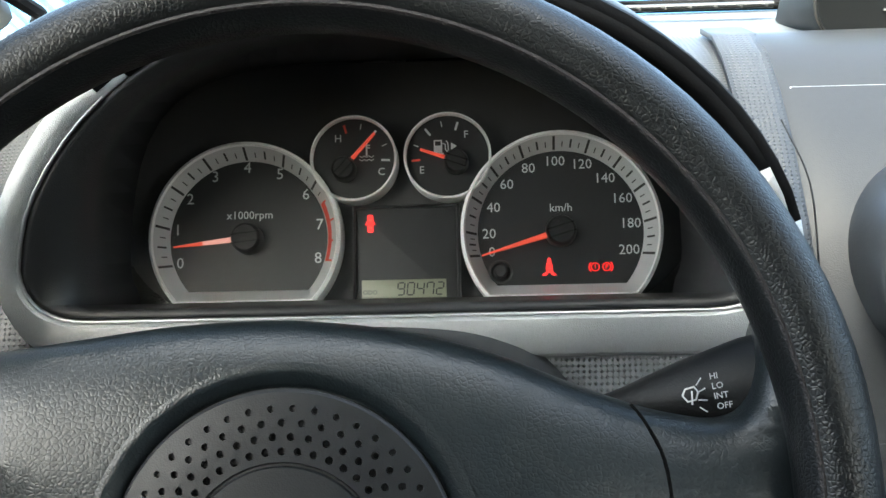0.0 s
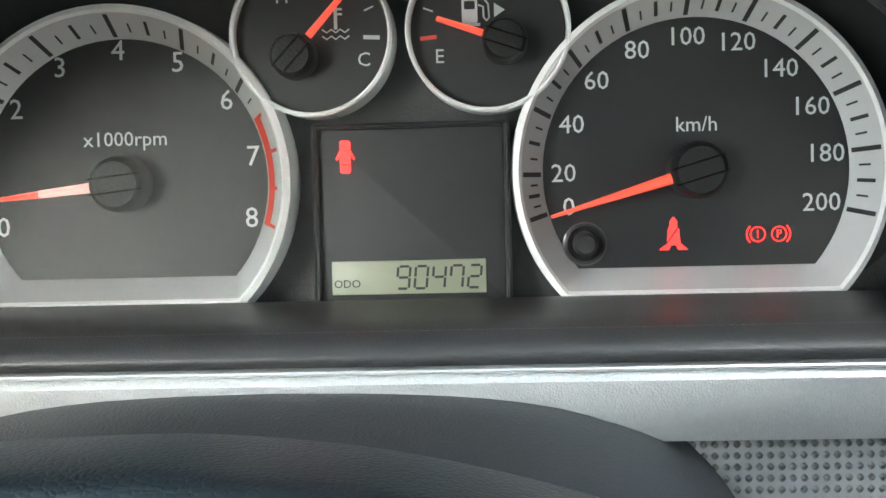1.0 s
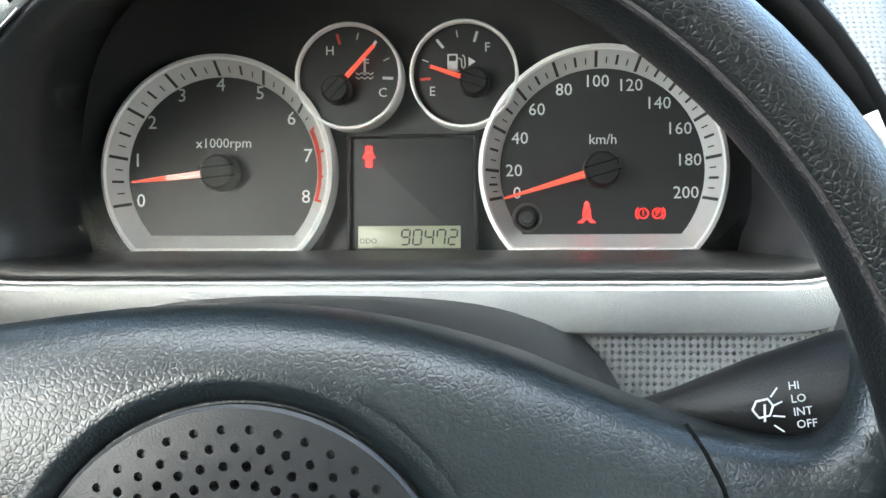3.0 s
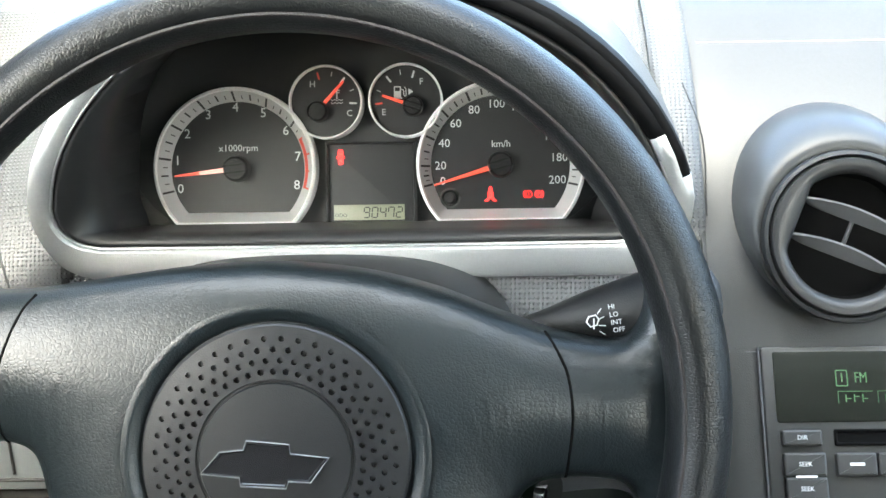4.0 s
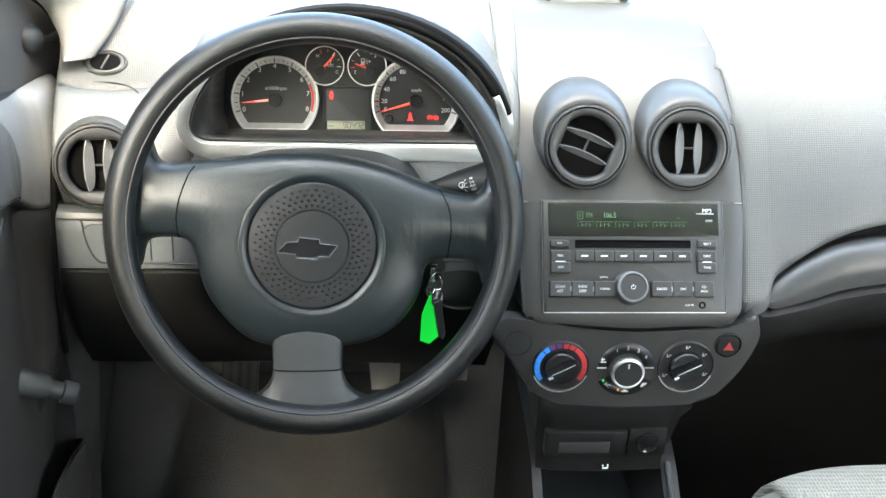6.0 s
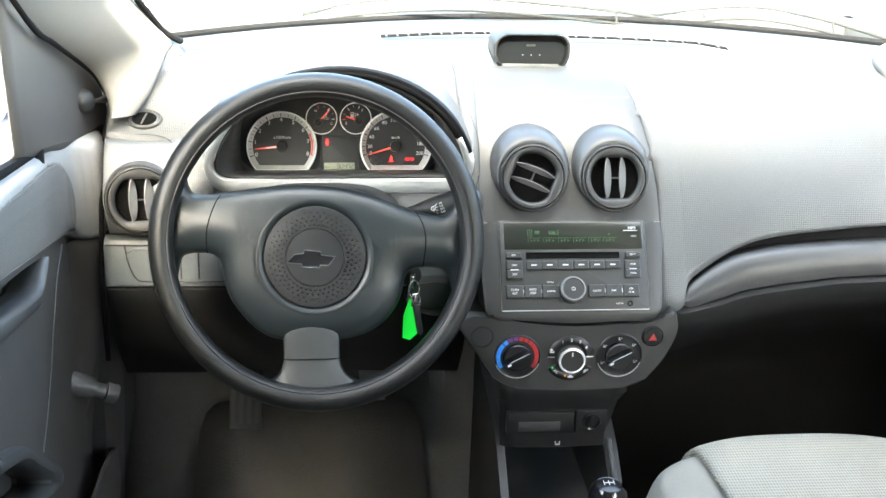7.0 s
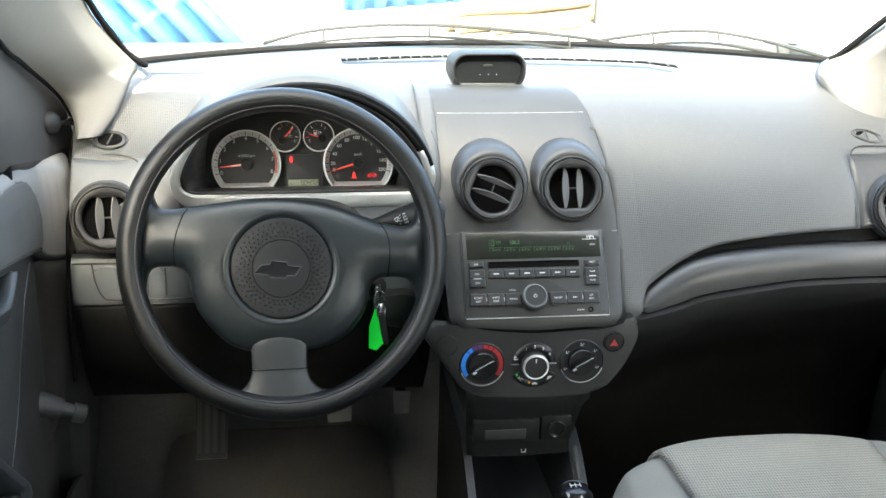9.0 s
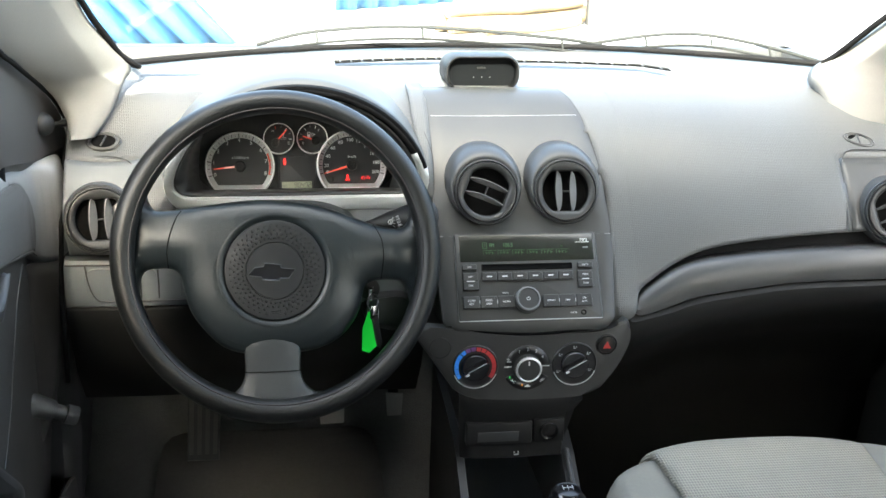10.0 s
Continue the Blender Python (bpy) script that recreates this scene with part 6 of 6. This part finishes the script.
wpart("tag", bm, LIME, keys, "lime green plastic tag with an added glow")

# ---- dashboard details ----
def groove(name, pts, n=24, r=0.0009, mat=None, owner=None):
    return wpart(name, tube(smooth(pts, n), r, 6), mat or DARK, owner or dash)


def lay(x, z, side=0.0):
    """The pad's depth at a place on its front, with z falling along the profile."""
    best, out_y = 9, 0
    for c in cols:
        for p in c:
            d = abs(p.x - x) + abs(p.z - z)
            if d < best:
                best, out_y = d, p.y
    return out_y - side


groove("vent_seam", [(x, lay(x, z) - 0.0006, z) for x, z in ((-0.286, 0.988), (-0.262, 0.990), (-0.236, 0.991), (-0.214, 0.989), (-0.203, 0.980), (-0.196, 0.965))], 30)
groove("fascia_seam", [(x, lay(x, z) - 0.0006, z) for x, z in ((-0.192, 0.955), (-0.185, 0.935), (-0.180, 0.915), (-0.178, 0.90))], 20)
for flip in (False, True):
    f = mirrored if flip else (lambda p: p)
    c = Vector((-0.243, 0.040, 1.0055)) if not flip else Vector(mirrored((0.7530, -0.008, 1.0110)))
    nrm, u = Vector((0, -0.62, 0.78)), Vector((1, 0, 0)) if not flip else Vector((-0.942, -0.262, -0.208))
    w = nrm.cross(u)
    for nm, prof, mt, cap in (("demist_vent", ((1.0, -0.004), (1.0, 0.0012), (0.94, 0.0022), (0.88, 0.0014), (0.80, -0.001)), SMOOTH, False), ("demist_hole", ((0.70, 0.0004), (0.66, 0.0010)), BLACK, True), ("demist_dish", ((0.84, 0.0014), (0.72, 0.0022), (0.68, 0.0008)), SMOOTH, False)):
        rings = [[f(tuple(c + u * 0.0225 * s * math.cos(a) + w * (0.0105 if flip else 0.0150) * s * math.sin(a) + nrm * h)) for a in [2 * math.pi * k / 36 for k in range(36)]] for s, h in prof]
        wpart(nm, loft(rings, cap1=cap), mt, dash, "small oval demister outlet" if nm == "demist_vent" else "")
    wpart("demist_rib", tube([f(tuple(c + w * 0.008 * s + nrm * 0.0018 + u * 0.003 * s)) for s in (-1, 0, 1)], 0.0011, 6), SMOOTH, dash)
# demister slots along the windscreen
for x0, x1, back_ in ((0.06, 0.2165, 0.093), (0.325, 0.535, 0.114)):
    top_line = [(x, screen_base(x) - back_ - (0.02 if x > 0.5 else 0) * (x - 0.5) / 0.03, 0) for x in [x0 + (x1 - x0) * k / 20 for k in range(21)]]
    wpart("demister_slot", loft([[(x, y - 0.006, 1.0755), (x, y + 0.006, 1.0765)] for x, y, _ in top_line], closed=False), BLACK, dash, "black demister slot along the windscreen", solid=0.001)
    wpart("slot_lip", tube([(x, y + 0.009, 1.077) for x, y, _ in top_line], 0.0022, 8), SMOOTH, dash)
    for k in range(1, 20, 2):
        x, y, _ = top_line[k]
        wpart("slot_rib", box(x - 0.0012, y - 0.006, 1.0755, x + 0.0012, y + 0.006, 1.0775, 0), DARK, dash)
wpart("maker_plate", box(-0.200, 0.140, 1.0770, -0.124, 0.150, 1.0800, 0.0005), WHITE, dash, "small white plate on the dashboard edge")
# hood parting line
groove("hood_seam", [(0.1605, -0.016, 1.028), (0.1690, -0.031, 1.003), (0.1715, -0.0405, 0.966)], 30, 0.0004)
# knee panel cover and its outline
wpart("fuse_cover", loft([[(x, y, z) for x, z in rounded(-0.266 + e, 0.8190 + e, -0.178 - e, 0.8610 - e, 0.012, 6)] for e, y in ((0.0, -0.0345), (0.0006, -0.0362), (0.003, -0.0364))], cap1=True), KNEE, dash, "smooth fuse cover")
groove("cover_gap", [(-0.266, -0.0352, 0.866), (-0.262, -0.0365, 0.84), (-0.254, -0.0368, 0.8215), (-0.24, -0.0368, 0.8172), (-0.18, -0.0368, 0.8168), (-0.14, -0.0368, 0.8168)], 30, 0.0010)
for x in (-0.1985, -0.1765):
    groove("switch_gap", [(x, -0.0372, 0.859), (x, -0.0374, 0.84), (x, -0.0372, 0.821)], 8, 0.0009)
wpart("blank_switch", box(-0.150, -0.0395, 0.823, -0.128, -0.034, 0.857, 0.001), KNEE, dash, "square blank switch cover")
groove("upper_edge", [(-0.29, -0.0335, 0.8655), (-0.2, -0.0355, 0.8655), (-0.06, -0.0355, 0.8655), (0.1, -0.044, 0.8655)], 20, 0.0012)
# corner panel seam before the passenger vent
groove("corner_seam", [(x, lay(x, z) - 0.0012, z) for x, z in ((0.80, 1.001), (0.76, 1.002), (0.735, 1.0015), (0.722, 0.996), (0.7165, 0.985), (0.7135, 0.96), (0.711, 0.93), (0.710, 0.913))], 24)

# clock pod on the dashboard top
pod_t = thing("clock_display", "black digital clock pod on the dashboard top", "clock", (0.262, 0.13, 1.062), None)
shape = rounded(-0.0505, -0.0085, 0.0505, 0.0375, 0.019, 8)
rings = []
for y, s, dz in ((0.117, 0.93, 0.0), (0.113, 0.97, 0.0), (0.113, 1.0, 0.0), (0.118, 1.03, 0.0), (0.15, 1.03, -0.001), (0.19, 0.98, -0.006), (0.23, 0.85, -0.016)):
    rings.append([(0.2568 + x * s, y, 1.064 + z * s + dz) for x, z in shape])
wpart("housing", loft(rings), CONSOLEBLACK, pod_t, "black rounded housing", sharp=60)
wpart("screen", loft([[(0.2568 + x * 0.94, 0.1165, 1.064 + z * 0.94) for x, z in shape], [(0.2568 + x * 0.90, 0.124, 1.064 + z * 0.90) for x, z in shape]], cap1=True), CLOCKGLASS, pod_t, "dark clock screen")
for x in (0.2455, 0.2570, 0.2685):
    wpart("indicator_dot", box(x - 0.0006, 0.1222, 1.0709, x + 0.0006, 0.1236, 1.0721, 0), EMBLEMEDGE, pod_t)
wpart("faint_sign", box(0.250, 0.1222, 1.083, 0.262, 0.1236, 1.0855, 0), PRINTDIM, pod_t)

# ---- driver's door details ----
def door_pocket(outline_, deep):
    """Takes a pocket out of the door's inner face."""
    bm = loft([[(x, y, z) for y, z in outline_] for x in (deep, -0.30)], True, True, True)
    bmesh.ops.recalc_face_normals(bm, faces=bm.faces)
    bm.transform(door.matrix_basis.inverted())
    cut(door_panel, bm)


SHOULDER = ((-0.346, -0.06), (-0.3385, -0.024), (-0.331, -0.010), (-0.320, -0.003), (-0.308, 0.002), (-0.2995, 0.009), (-0.2965, 0.03), (-0.312, 0.08), (-0.345, 0.12))
UPPER = smooth([(x, y, 0) for x, y in ((-0.3335, -0.8), (-0.3335, -0.5), (-0.3335, -0.3), (-0.3335, -0.2), (-0.3335, -0.12), (-0.3333, -0.06), (-0.3315, -0.028), (-0.326, -0.010), (-0.317, -0.002), (-0.3075, 0.004), (-0.300, 0.012), (-0.2965, 0.032), (-0.3000, 0.062), (-0.305, 0.085))], 300)


def upper_edges(y):
    """Lower and upper edge of the door's upper part along the car."""
    low_ = 0.862 if y > 0.0 else 0.862 + 0.018 * min(1.0, -y / 0.02) + 0.232 * max(0.0, -y - 0.02)
    top_ = 0.987 - 0.06 * max(0.0, y) + 0.20 * min(0.06, max(0.0, -y)) + 0.14 * min(0.22, max(0.0, -0.06 - y))
    return min(low_, top_ - 0.04), top_


def insert_edge(z):
    """How far forward the dotted insert reaches at a height."""
    pts = ((0.870, -0.0190), (0.885, -0.0165), (0.905, -0.0140), (0.920, -0.0135), (0.940, -0.0180), (0.953, -0.0240), (0.965, -0.0350), (0.976, -0.0514), (0.984, -0.075), (0.990, -0.10), (1.05, -0.6))
    for (za, ya), (zb, yb) in zip(pts, pts[1:]):
        if za <= z <= zb:
            return ya + (yb - ya) * (z - za) / (zb - za)
    return pts[0][1]


rows = []
PROFILE = ((0.0, -0.012), (0.005, -0.003), (0.03, 0.0), (0.15, 0.001), (0.55, 0.001), (0.65, 0.0005), (0.75, 0.0), (0.83, -0.001), (0.89, -0.0025), (0.94, -0.0055), (0.975, -0.0105), (0.995, -0.017), (1.0, -0.026))
for v in (0.0, 0.005, *[0.03 + 0.02 * k for k in range(46)], 0.945, 0.96, 0.975, 0.985, 0.995, 1.0):
    dx = next(da + (db - da) * (v - a) / (b - a) for (a, da), (b, db) in zip(PROFILE, PROFILE[1:]) if a <= v <= b)
    row = []
    for p in UPPER:
        a, b = upper_edges(p.y)
        row.append(Vector((p.x + dx, p.y, a + (b - a) * v)))
    rows.append(row)
shell_, dots = bmesh.new(), bmesh.new()
grids = [[[mesh.verts.new(p) for p in row] for row in rows] for mesh in (shell_, dots)]
for j in range(len(rows) - 1):
    for i in range(300):
        mid_ = (rows[j][i] + rows[j + 1][i + 1]) / 2
        inside = mid_.y < insert_edge(mid_.z) and 1 < j < len(rows) - 10
        (dots if inside else shell_).faces.new([grids[inside][a][b] for a, b in ((j, i), (j, i + 1), (j + 1, i + 1), (j + 1, i))])
for mesh in (shell_, dots):
    bmesh.ops.delete(mesh, geom=[v for v in mesh.verts if not v.link_faces], context="VERTS")
wpart("door_shoulder", shell_, DOORPLASTIC, door, "smooth lighter shoulder beside the dashboard", solid=-0.003)
wpart("trim_insert", dots, DOORINSERT, door, "dotted grey trim insert", solid=-0.003)
line = [(y, z) for z, y in ((0.884, -0.0165), (0.905, -0.0140), (0.920, -0.0135), (0.940, -0.0180), (0.953, -0.0240), (0.965, -0.0350), (0.976, -0.0514), (0.984, -0.075), (0.990, -0.10))]
wpart("insert_joint", tube(smooth([(min(UPPER, key=lambda p: abs(p.y - y)).x + 0.0012, y, z) for y, z in line], 30), 0.0006, 6), DARK, door)
wpart("insert_edge", tube([(p.x + 0.0005, p.y, upper_edges(p.y)[0] - 0.0005) for p in UPPER if -0.5 < p.y < -0.012], 0.0011, 6), CRANK, door, "fine light edge under the insert")
rows = []
for z in (0.60, 0.64, 0.68, 0.72, 0.76, 0.80, 0.84, 0.861):
    k = min(1.0, max(0.0, (z - 0.60) / 0.20)) ** 0.8
    rows.append(smooth([(-0.346 + k * (x + 0.343), y + 0.004, z) for x, y in SHOULDER], 32))
wpart("shoulder_foot", loft(rows, closed=False), DOORLOW, door, "dark panel under the shoulder", solid=-0.003)
pull = [(-0.46, 0.955), (-0.326, 0.9400), (-0.2426, 0.9226), (-0.165, 0.9040), (-0.156, 0.900), (-0.1546, 0.891), (-0.1804, 0.8733), (-0.2031, 0.864), (-0.2895, 0.8825), (-0.345, 0.895), (-0.46, 0.918)]
door_pocket(pull, -0.372)
grip = [((-0.46, 0.940), (-0.46, 0.917)), ((-0.345, 0.9150), (-0.345, 0.8935)), ((-0.3139, 0.9063), (-0.3139, 0.8868)), ((-0.2596, 0.8925), (-0.2596, 0.8745)), ((-0.206, 0.8810), (-0.206, 0.8625)), ((-0.187, 0.8850), (-0.182, 0.8710)), ((-0.166, 0.8975), (-0.155, 0.8890)), ((-0.160, 0.9040), (-0.152, 0.9000))]
rows = []
for (ya, za), (yb, zb) in grip:
    rows.append([(-0.366, ya, za - 0.002), (-0.340, ya, za - 0.001), (-0.334, ya, za), (-0.3305, ya, za - 0.002), (-0.3295, ya * 0.8 + yb * 0.2, za * 0.8 + zb * 0.2), (-0.3315, ya * 0.2 + yb * 0.8, za * 0.2 + zb * 0.8), (-0.3345, yb, zb), (-0.345, yb, zb - 0.001)])
wpart("pull_grip", loft(rows, closed=False), CRANK, door, "grey edge of the door pull", solid=-0.002)
wpart("panel_seam", tube(smooth([(-0.3358, -0.055, 0.8756), (-0.3358, -0.0891, 0.8556), (-0.3358, -0.1112, 0.8362), (-0.3358, -0.1464, 0.7943), (-0.3364, -0.1862, 0.7417), (-0.3366, -0.2367, 0.6977)], 18), 0.0008, 6), CRANK, door, "fine moulded line on the door")
cup = (((-0.44, 0.815), (-0.44, 0.790)), ((-0.345, 0.770), (-0.350, 0.752)), ((-0.290, 0.726), (-0.303, 0.713)), ((-0.238, 0.683), (-0.268, 0.684)), ((-0.2140, 0.662), (-0.262, 0.676)), ((-0.2050, 0.6475), (-0.264, 0.671)), ((-0.218, 0.643), (-0.275, 0.672)), ((-0.296, 0.672), (-0.325, 0.690)), ((-0.44, 0.72), (-0.44, 0.735)))
rows = []
for (ya, za), (yb, zb) in cup:
    rows.append([(x, ya + (yb - ya) * t * 0.72, za + (zb - za) * t * 0.72) for x, t in ((-0.342, 0.0), (-0.331, 0.02), (-0.326, 0.15), (-0.3245, 0.4), (-0.3255, 0.75), (-0.330, 0.97), (-0.338, 1.02), (-0.366, 1.06))])
dense_rows = list(zip(*[smooth(c, 48) for c in zip(*rows)]))
wpart("armrest_rim", loft(dense_rows, closed=False), SMOOTH, door, "thick grey rim of the armrest cup", solid=-0.002)
door_pocket([(a[0] + (b[0] - a[0]) * 0.74, a[1] + (b[1] - a[1]) * 0.74) for a, b in cup], -0.372)
crank = wpart("window_crank", tube([(-0.350, -0.062, 0.690), (-0.335, -0.060, 0.6865), (-0.332, -0.0595, 0.686), (-0.318, -0.056, 0.679), (-0.314, -0.055, 0.677)], lambda t: (0.016, 0.016, 0.0150, 0.0135, 0.0120)[round(t * 4)], 24), CRANK, door, "grey window crank boss", sharp=50)
wpart("crank_knob", tube([(-0.315, -0.0552, 0.6775), (-0.301, -0.052, 0.671), (-0.300, -0.0518, 0.6705), (-0.288, -0.049, 0.665), (-0.286, -0.0485, 0.664)], lambda t: (0.0095, 0.0095, 0.0125, 0.0125, 0.0100)[round(t * 4)], 24), CRANK, crank, "dark crank knob", sharp=50)
wpart("edge_strip", loft([[(-0.362, 0.16 - d, z), (-0.350, 0.18 - d, z), (-0.344, 0.22 - d, z), (-0.340, 0.275 - d, z), (-0.343, 0.295 - d, z), (-0.36, 0.302 - d, z)] for z, d in ((0.30, 0.06), (0.40, 0.03), (0.46, 0.0), (0.54, -0.005), (0.60, 0.01), (0.66, 0.06))], closed=False), CRANK, door, "lighter door edge strip")
rows = []
for y, x, z in ((0.150, -0.343, 0.462), (0.140, -0.333, 0.470), (0.120, -0.326, 0.482), (0.08, -0.320, 0.505), (0.03, -0.316, 0.528), (-0.05, -0.312, 0.553), (-0.15, -0.310, 0.560), (-0.30, -0.312, 0.560)):
    rows.append([(x - 0.007, y, z - 0.02), (x - 0.006, y, z - 0.003), (x - 0.003, y, z), (x, y, z - 0.003), (x + 0.002, y, z - 0.05), (x - 0.006, y, z - 0.12), (-0.345, y, 0.31)])
wpart("map_pocket", loft(rows, closed=False), DOORLOW, door, "dark map pocket at the foot of the door", solid=-0.002)
rows = []
for y, x, top, foot in ((-0.190, -0.344, 1.26, 1.027), (-0.160, -0.340, 1.235, 1.019), (-0.135, -0.336, 1.205, 1.014), (-0.06, -0.3305, 1.152, 0.998), (0.0, -0.3215, 1.112, 0.985), (0.04, -0.313, 1.080, 0.982), (0.07, -0.305, 1.056, 0.982), (0.090, -0.2985, 1.034, 0.980), (0.102, -0.2955, 1.010, 0.975), (0.110, -0.305, 1.000, 0.975)):
    h = top - foot
    rows.append([(x - 0.016, y, foot - 0.02), (x - 0.008, y, foot - 0.004), (x, y, foot + 0.006), (x - 0.002, y, foot + h * 0.4), (x - 0.003, y, foot + h * 0.75), (x - 0.004, y, top - 0.002), (x - 0.010, y + 0.003, top + 0.003), (x - 0.03, y + 0.006, top + 0.004)])
wpart("mirror_sail", loft(rows, closed=False), DOORLOW, door, "black plastic mirror sail", solid=-0.002)
wpart("window_post", tube([(-0.345, -0.115, 0.985), (-0.347, -0.10, 1.03), (-0.352, -0.03, 1.16), (-0.356, 0.0, 1.22)], 0.012, 10), RUBBER, door, "black window guide")
wpart("window_seal", tube([(-0.348, y, sill_height(y) + 0.003) for y in (-1.4, -0.7, -0.4, -0.28, -0.2, -0.115)], 0.007, 8), RUBBER, door)
boss = wpart("adjuster_boss", tube([(-0.322, 0.044, 1.028), (-0.311, 0.035, 1.029), (-0.307, 0.032, 1.029)], lambda t: (0.017, 0.014, 0.010)[round(t * 2)], 24), DARK, door, "round mirror adjuster boss", sharp=60)
wpart("adjuster_lever", tube([(-0.310, 0.035, 1.029), (-0.298, 0.054, 1.026), (-0.295, 0.0595, 1.025), (-0.2915, 0.0655, 1.0245), (-0.289, 0.0695, 1.024)], lambda t: (0.0030, 0.0028, 0.0048, 0.0056, 0.0032)[round(t * 4)], 16), DARK, boss, "small lever")
rows = []
for k in range(13):
    t = k / 12
    c = smooth([(-0.246, 0.125, 0.97), (-0.254, 0.105, 1.06), (-0.298, 0.035, 1.14), (-0.338, -0.045, 1.22)], 12)[k]
    rows.append([(c.x - 0.015, c.y + 0.012, c.z), ((c.x - 0.365) / 2, c.y + 0.018, c.z), (-0.352, c.y + 0.024, c.z)])
tagged(link("pillar_foot_driver_side", loft(rows, closed=False), LOWER, solid=-0.003), "dark grey trim between pillar and door", "trim", kind="structure")
tagged(link("door_seal", tube(smooth([(-0.300, -0.02, 0.70), (-0.297, -0.035, 0.785), (-0.297, -0.031, 0.828), (-0.297, -0.013, 0.867), (-0.297, 0.005, 0.906), (-0.297, 0.027, 0.944), (-0.297, 0.068, 0.978), (-0.294, 0.100, 1.005), (-0.296, 0.095, 1.021), (-0.2992, 0.085, 1.034), (-0.305, 0.06, 1.059), (-0.3135, 0.0, 1.092), (-0.323, -0.06, 1.1235), (-0.33, -0.13, 1.16), (-0.35, -0.26, 1.28)], 60), 0.0032, 8), RUBBER), "black rubber door seal along the pillar", "seal", kind="structure")
mirror = thing("door_mirror", "dark blue exterior door mirror", "mirror", (-0.47, 0.09, 0.97), None)
bm = loft([[(-0.50 + 0.085 * math.cos(a) * s, y + 0.08, 1.025 + 0.055 * math.copysign(abs(math.sin(a)) ** 0.7, math.sin(a)) * s) for a in [2 * math.pi * k / 28 for k in range(28)]] for y, s in ((0.0, 0.95), (-0.005, 1.0), (0.02, 1.0), (0.06, 0.85), (0.085, 0.5), (0.09, 0.1))], cap0=True, cap1=True)
wpart("housing", bm, MIRRORBLUE, mirror)
wpart("foot", box(-0.47, 0.10, 0.965, -0.37, 0.14, 1.0, 0.008), MIRRORBLUE, mirror)

# ---- footwell ----
tagged(link("floor_mat", loft([[(-0.045 + (x + 0.045) * k, y, z) for x in (-0.235, -0.15, 0.0, 0.145)] for y, z, k in ((-0.5, 0.314, 1.0), (-0.1, 0.311, 1.0), (0.22, 0.311, 1.0), (0.29, 0.330, 1.0), (0.36, 0.357, 0.99), (0.395, 0.371, 0.95), (0.412, 0.378, 0.88), (0.42, 0.381, 0.76))], closed=False), MAT, solid=-0.008), "dark brown-grey carpet mat in the footwell", "floor mat")


def pedal(name, label, pts, arm, ribs, mat):
    p = thing(name, label, "pedal", pts[0], None)
    a, b, c, d = [Vector(q) for q in pts]            # top left, top right, foot right, foot left
    n = (b - a).cross(d - a).normalized()
    n = n if n.y < 0 else -n
    bm = loft([[a, b, c, d], [a + n * 0.008, b + n * 0.008, c + n * 0.008, d + n * 0.008]], True, True, True)
    pad_ = wpart("pad", bm, mat if arm else DARK, p)
    for k in range(ribs):
        t0, t1 = (k + 0.2) / ribs, (k + 0.72) / ribs
        lo, hi = 0.06, 0.94
        q = [a.lerp(b, t0).lerp(d.lerp(c, t0), lo), a.lerp(b, t1).lerp(d.lerp(c, t1), lo), a.lerp(b, t1).lerp(d.lerp(c, t1), hi), a.lerp(b, t0).lerp(d.lerp(c, t0), hi)]
        wpart("rib", loft([[v + n * 0.006 for v in q], [v + n * 0.0105 for v in q]], True, True, True), mat, pad_)
    if arm:
        wpart("arm", tube([(a + b) / 2 + Vector((0, 0.01, -0.01)), (a + b) / 2 + Vector((0, 0.06, 0.06)), (a + b) / 2 + Vector((0, 0.05, 0.2))], 0.008, 8), RUBBER, p)
    return p


pedal("brake_pedal", "pale grey ribbed rubber brake pedal", ((0.0295, 0.190, 0.577), (0.0730, 0.190, 0.580), (0.0700, 0.168, 0.526), (0.0345, 0.168, 0.525)), True, 6, PALERUBBER)
pedal("accelerator_pedal", "narrow ribbed accelerator pedal", ((0.1380, 0.205, 0.556), (0.1645, 0.205, 0.554), (0.1610, 0.195, 0.522), (0.1395, 0.195, 0.522)), True, 4, PALERUBBER)
pedal("foot_rest", "long ribbed plastic foot rest", ((-0.182, 0.44, 0.50), (-0.125, 0.44, 0.50), (-0.130, 0.345, 0.372), (-0.182, 0.345, 0.372)), False, 4, PEDAL)

# ---- outside, seen through the windscreen ----
for pts in (((-0.05, 0.345, 1.078), (0.04, 0.335, 1.100), (0.20, 0.33, 1.108), (0.42, 0.335, 1.090), (0.50, 0.35, 1.075)), ((0.42, 0.355, 1.072), (0.60, 0.345, 1.097), (0.72, 0.325, 1.088), (0.86, 0.28, 1.055))):
    wi = thing("windscreen_wiper", "black wiper arm and blade at rest", "wiper", pts[0], None, "windscreen wipers")
    wpart("arm", tube(smooth(pts, 20), 0.0030, 8), WIPER, wi)
    low_pts = [(x, y - 0.012, z - 0.016) for x, y, z in pts]
    wpart("blade", tube(smooth(low_pts, 20), 0.0024, 8), WIPER, wi)
    for k in (5, 10, 15):
        wpart("bracket", tube([smooth(pts, 20)[k], smooth(low_pts, 20)[k]], 0.002, 6), WIPER, wi)
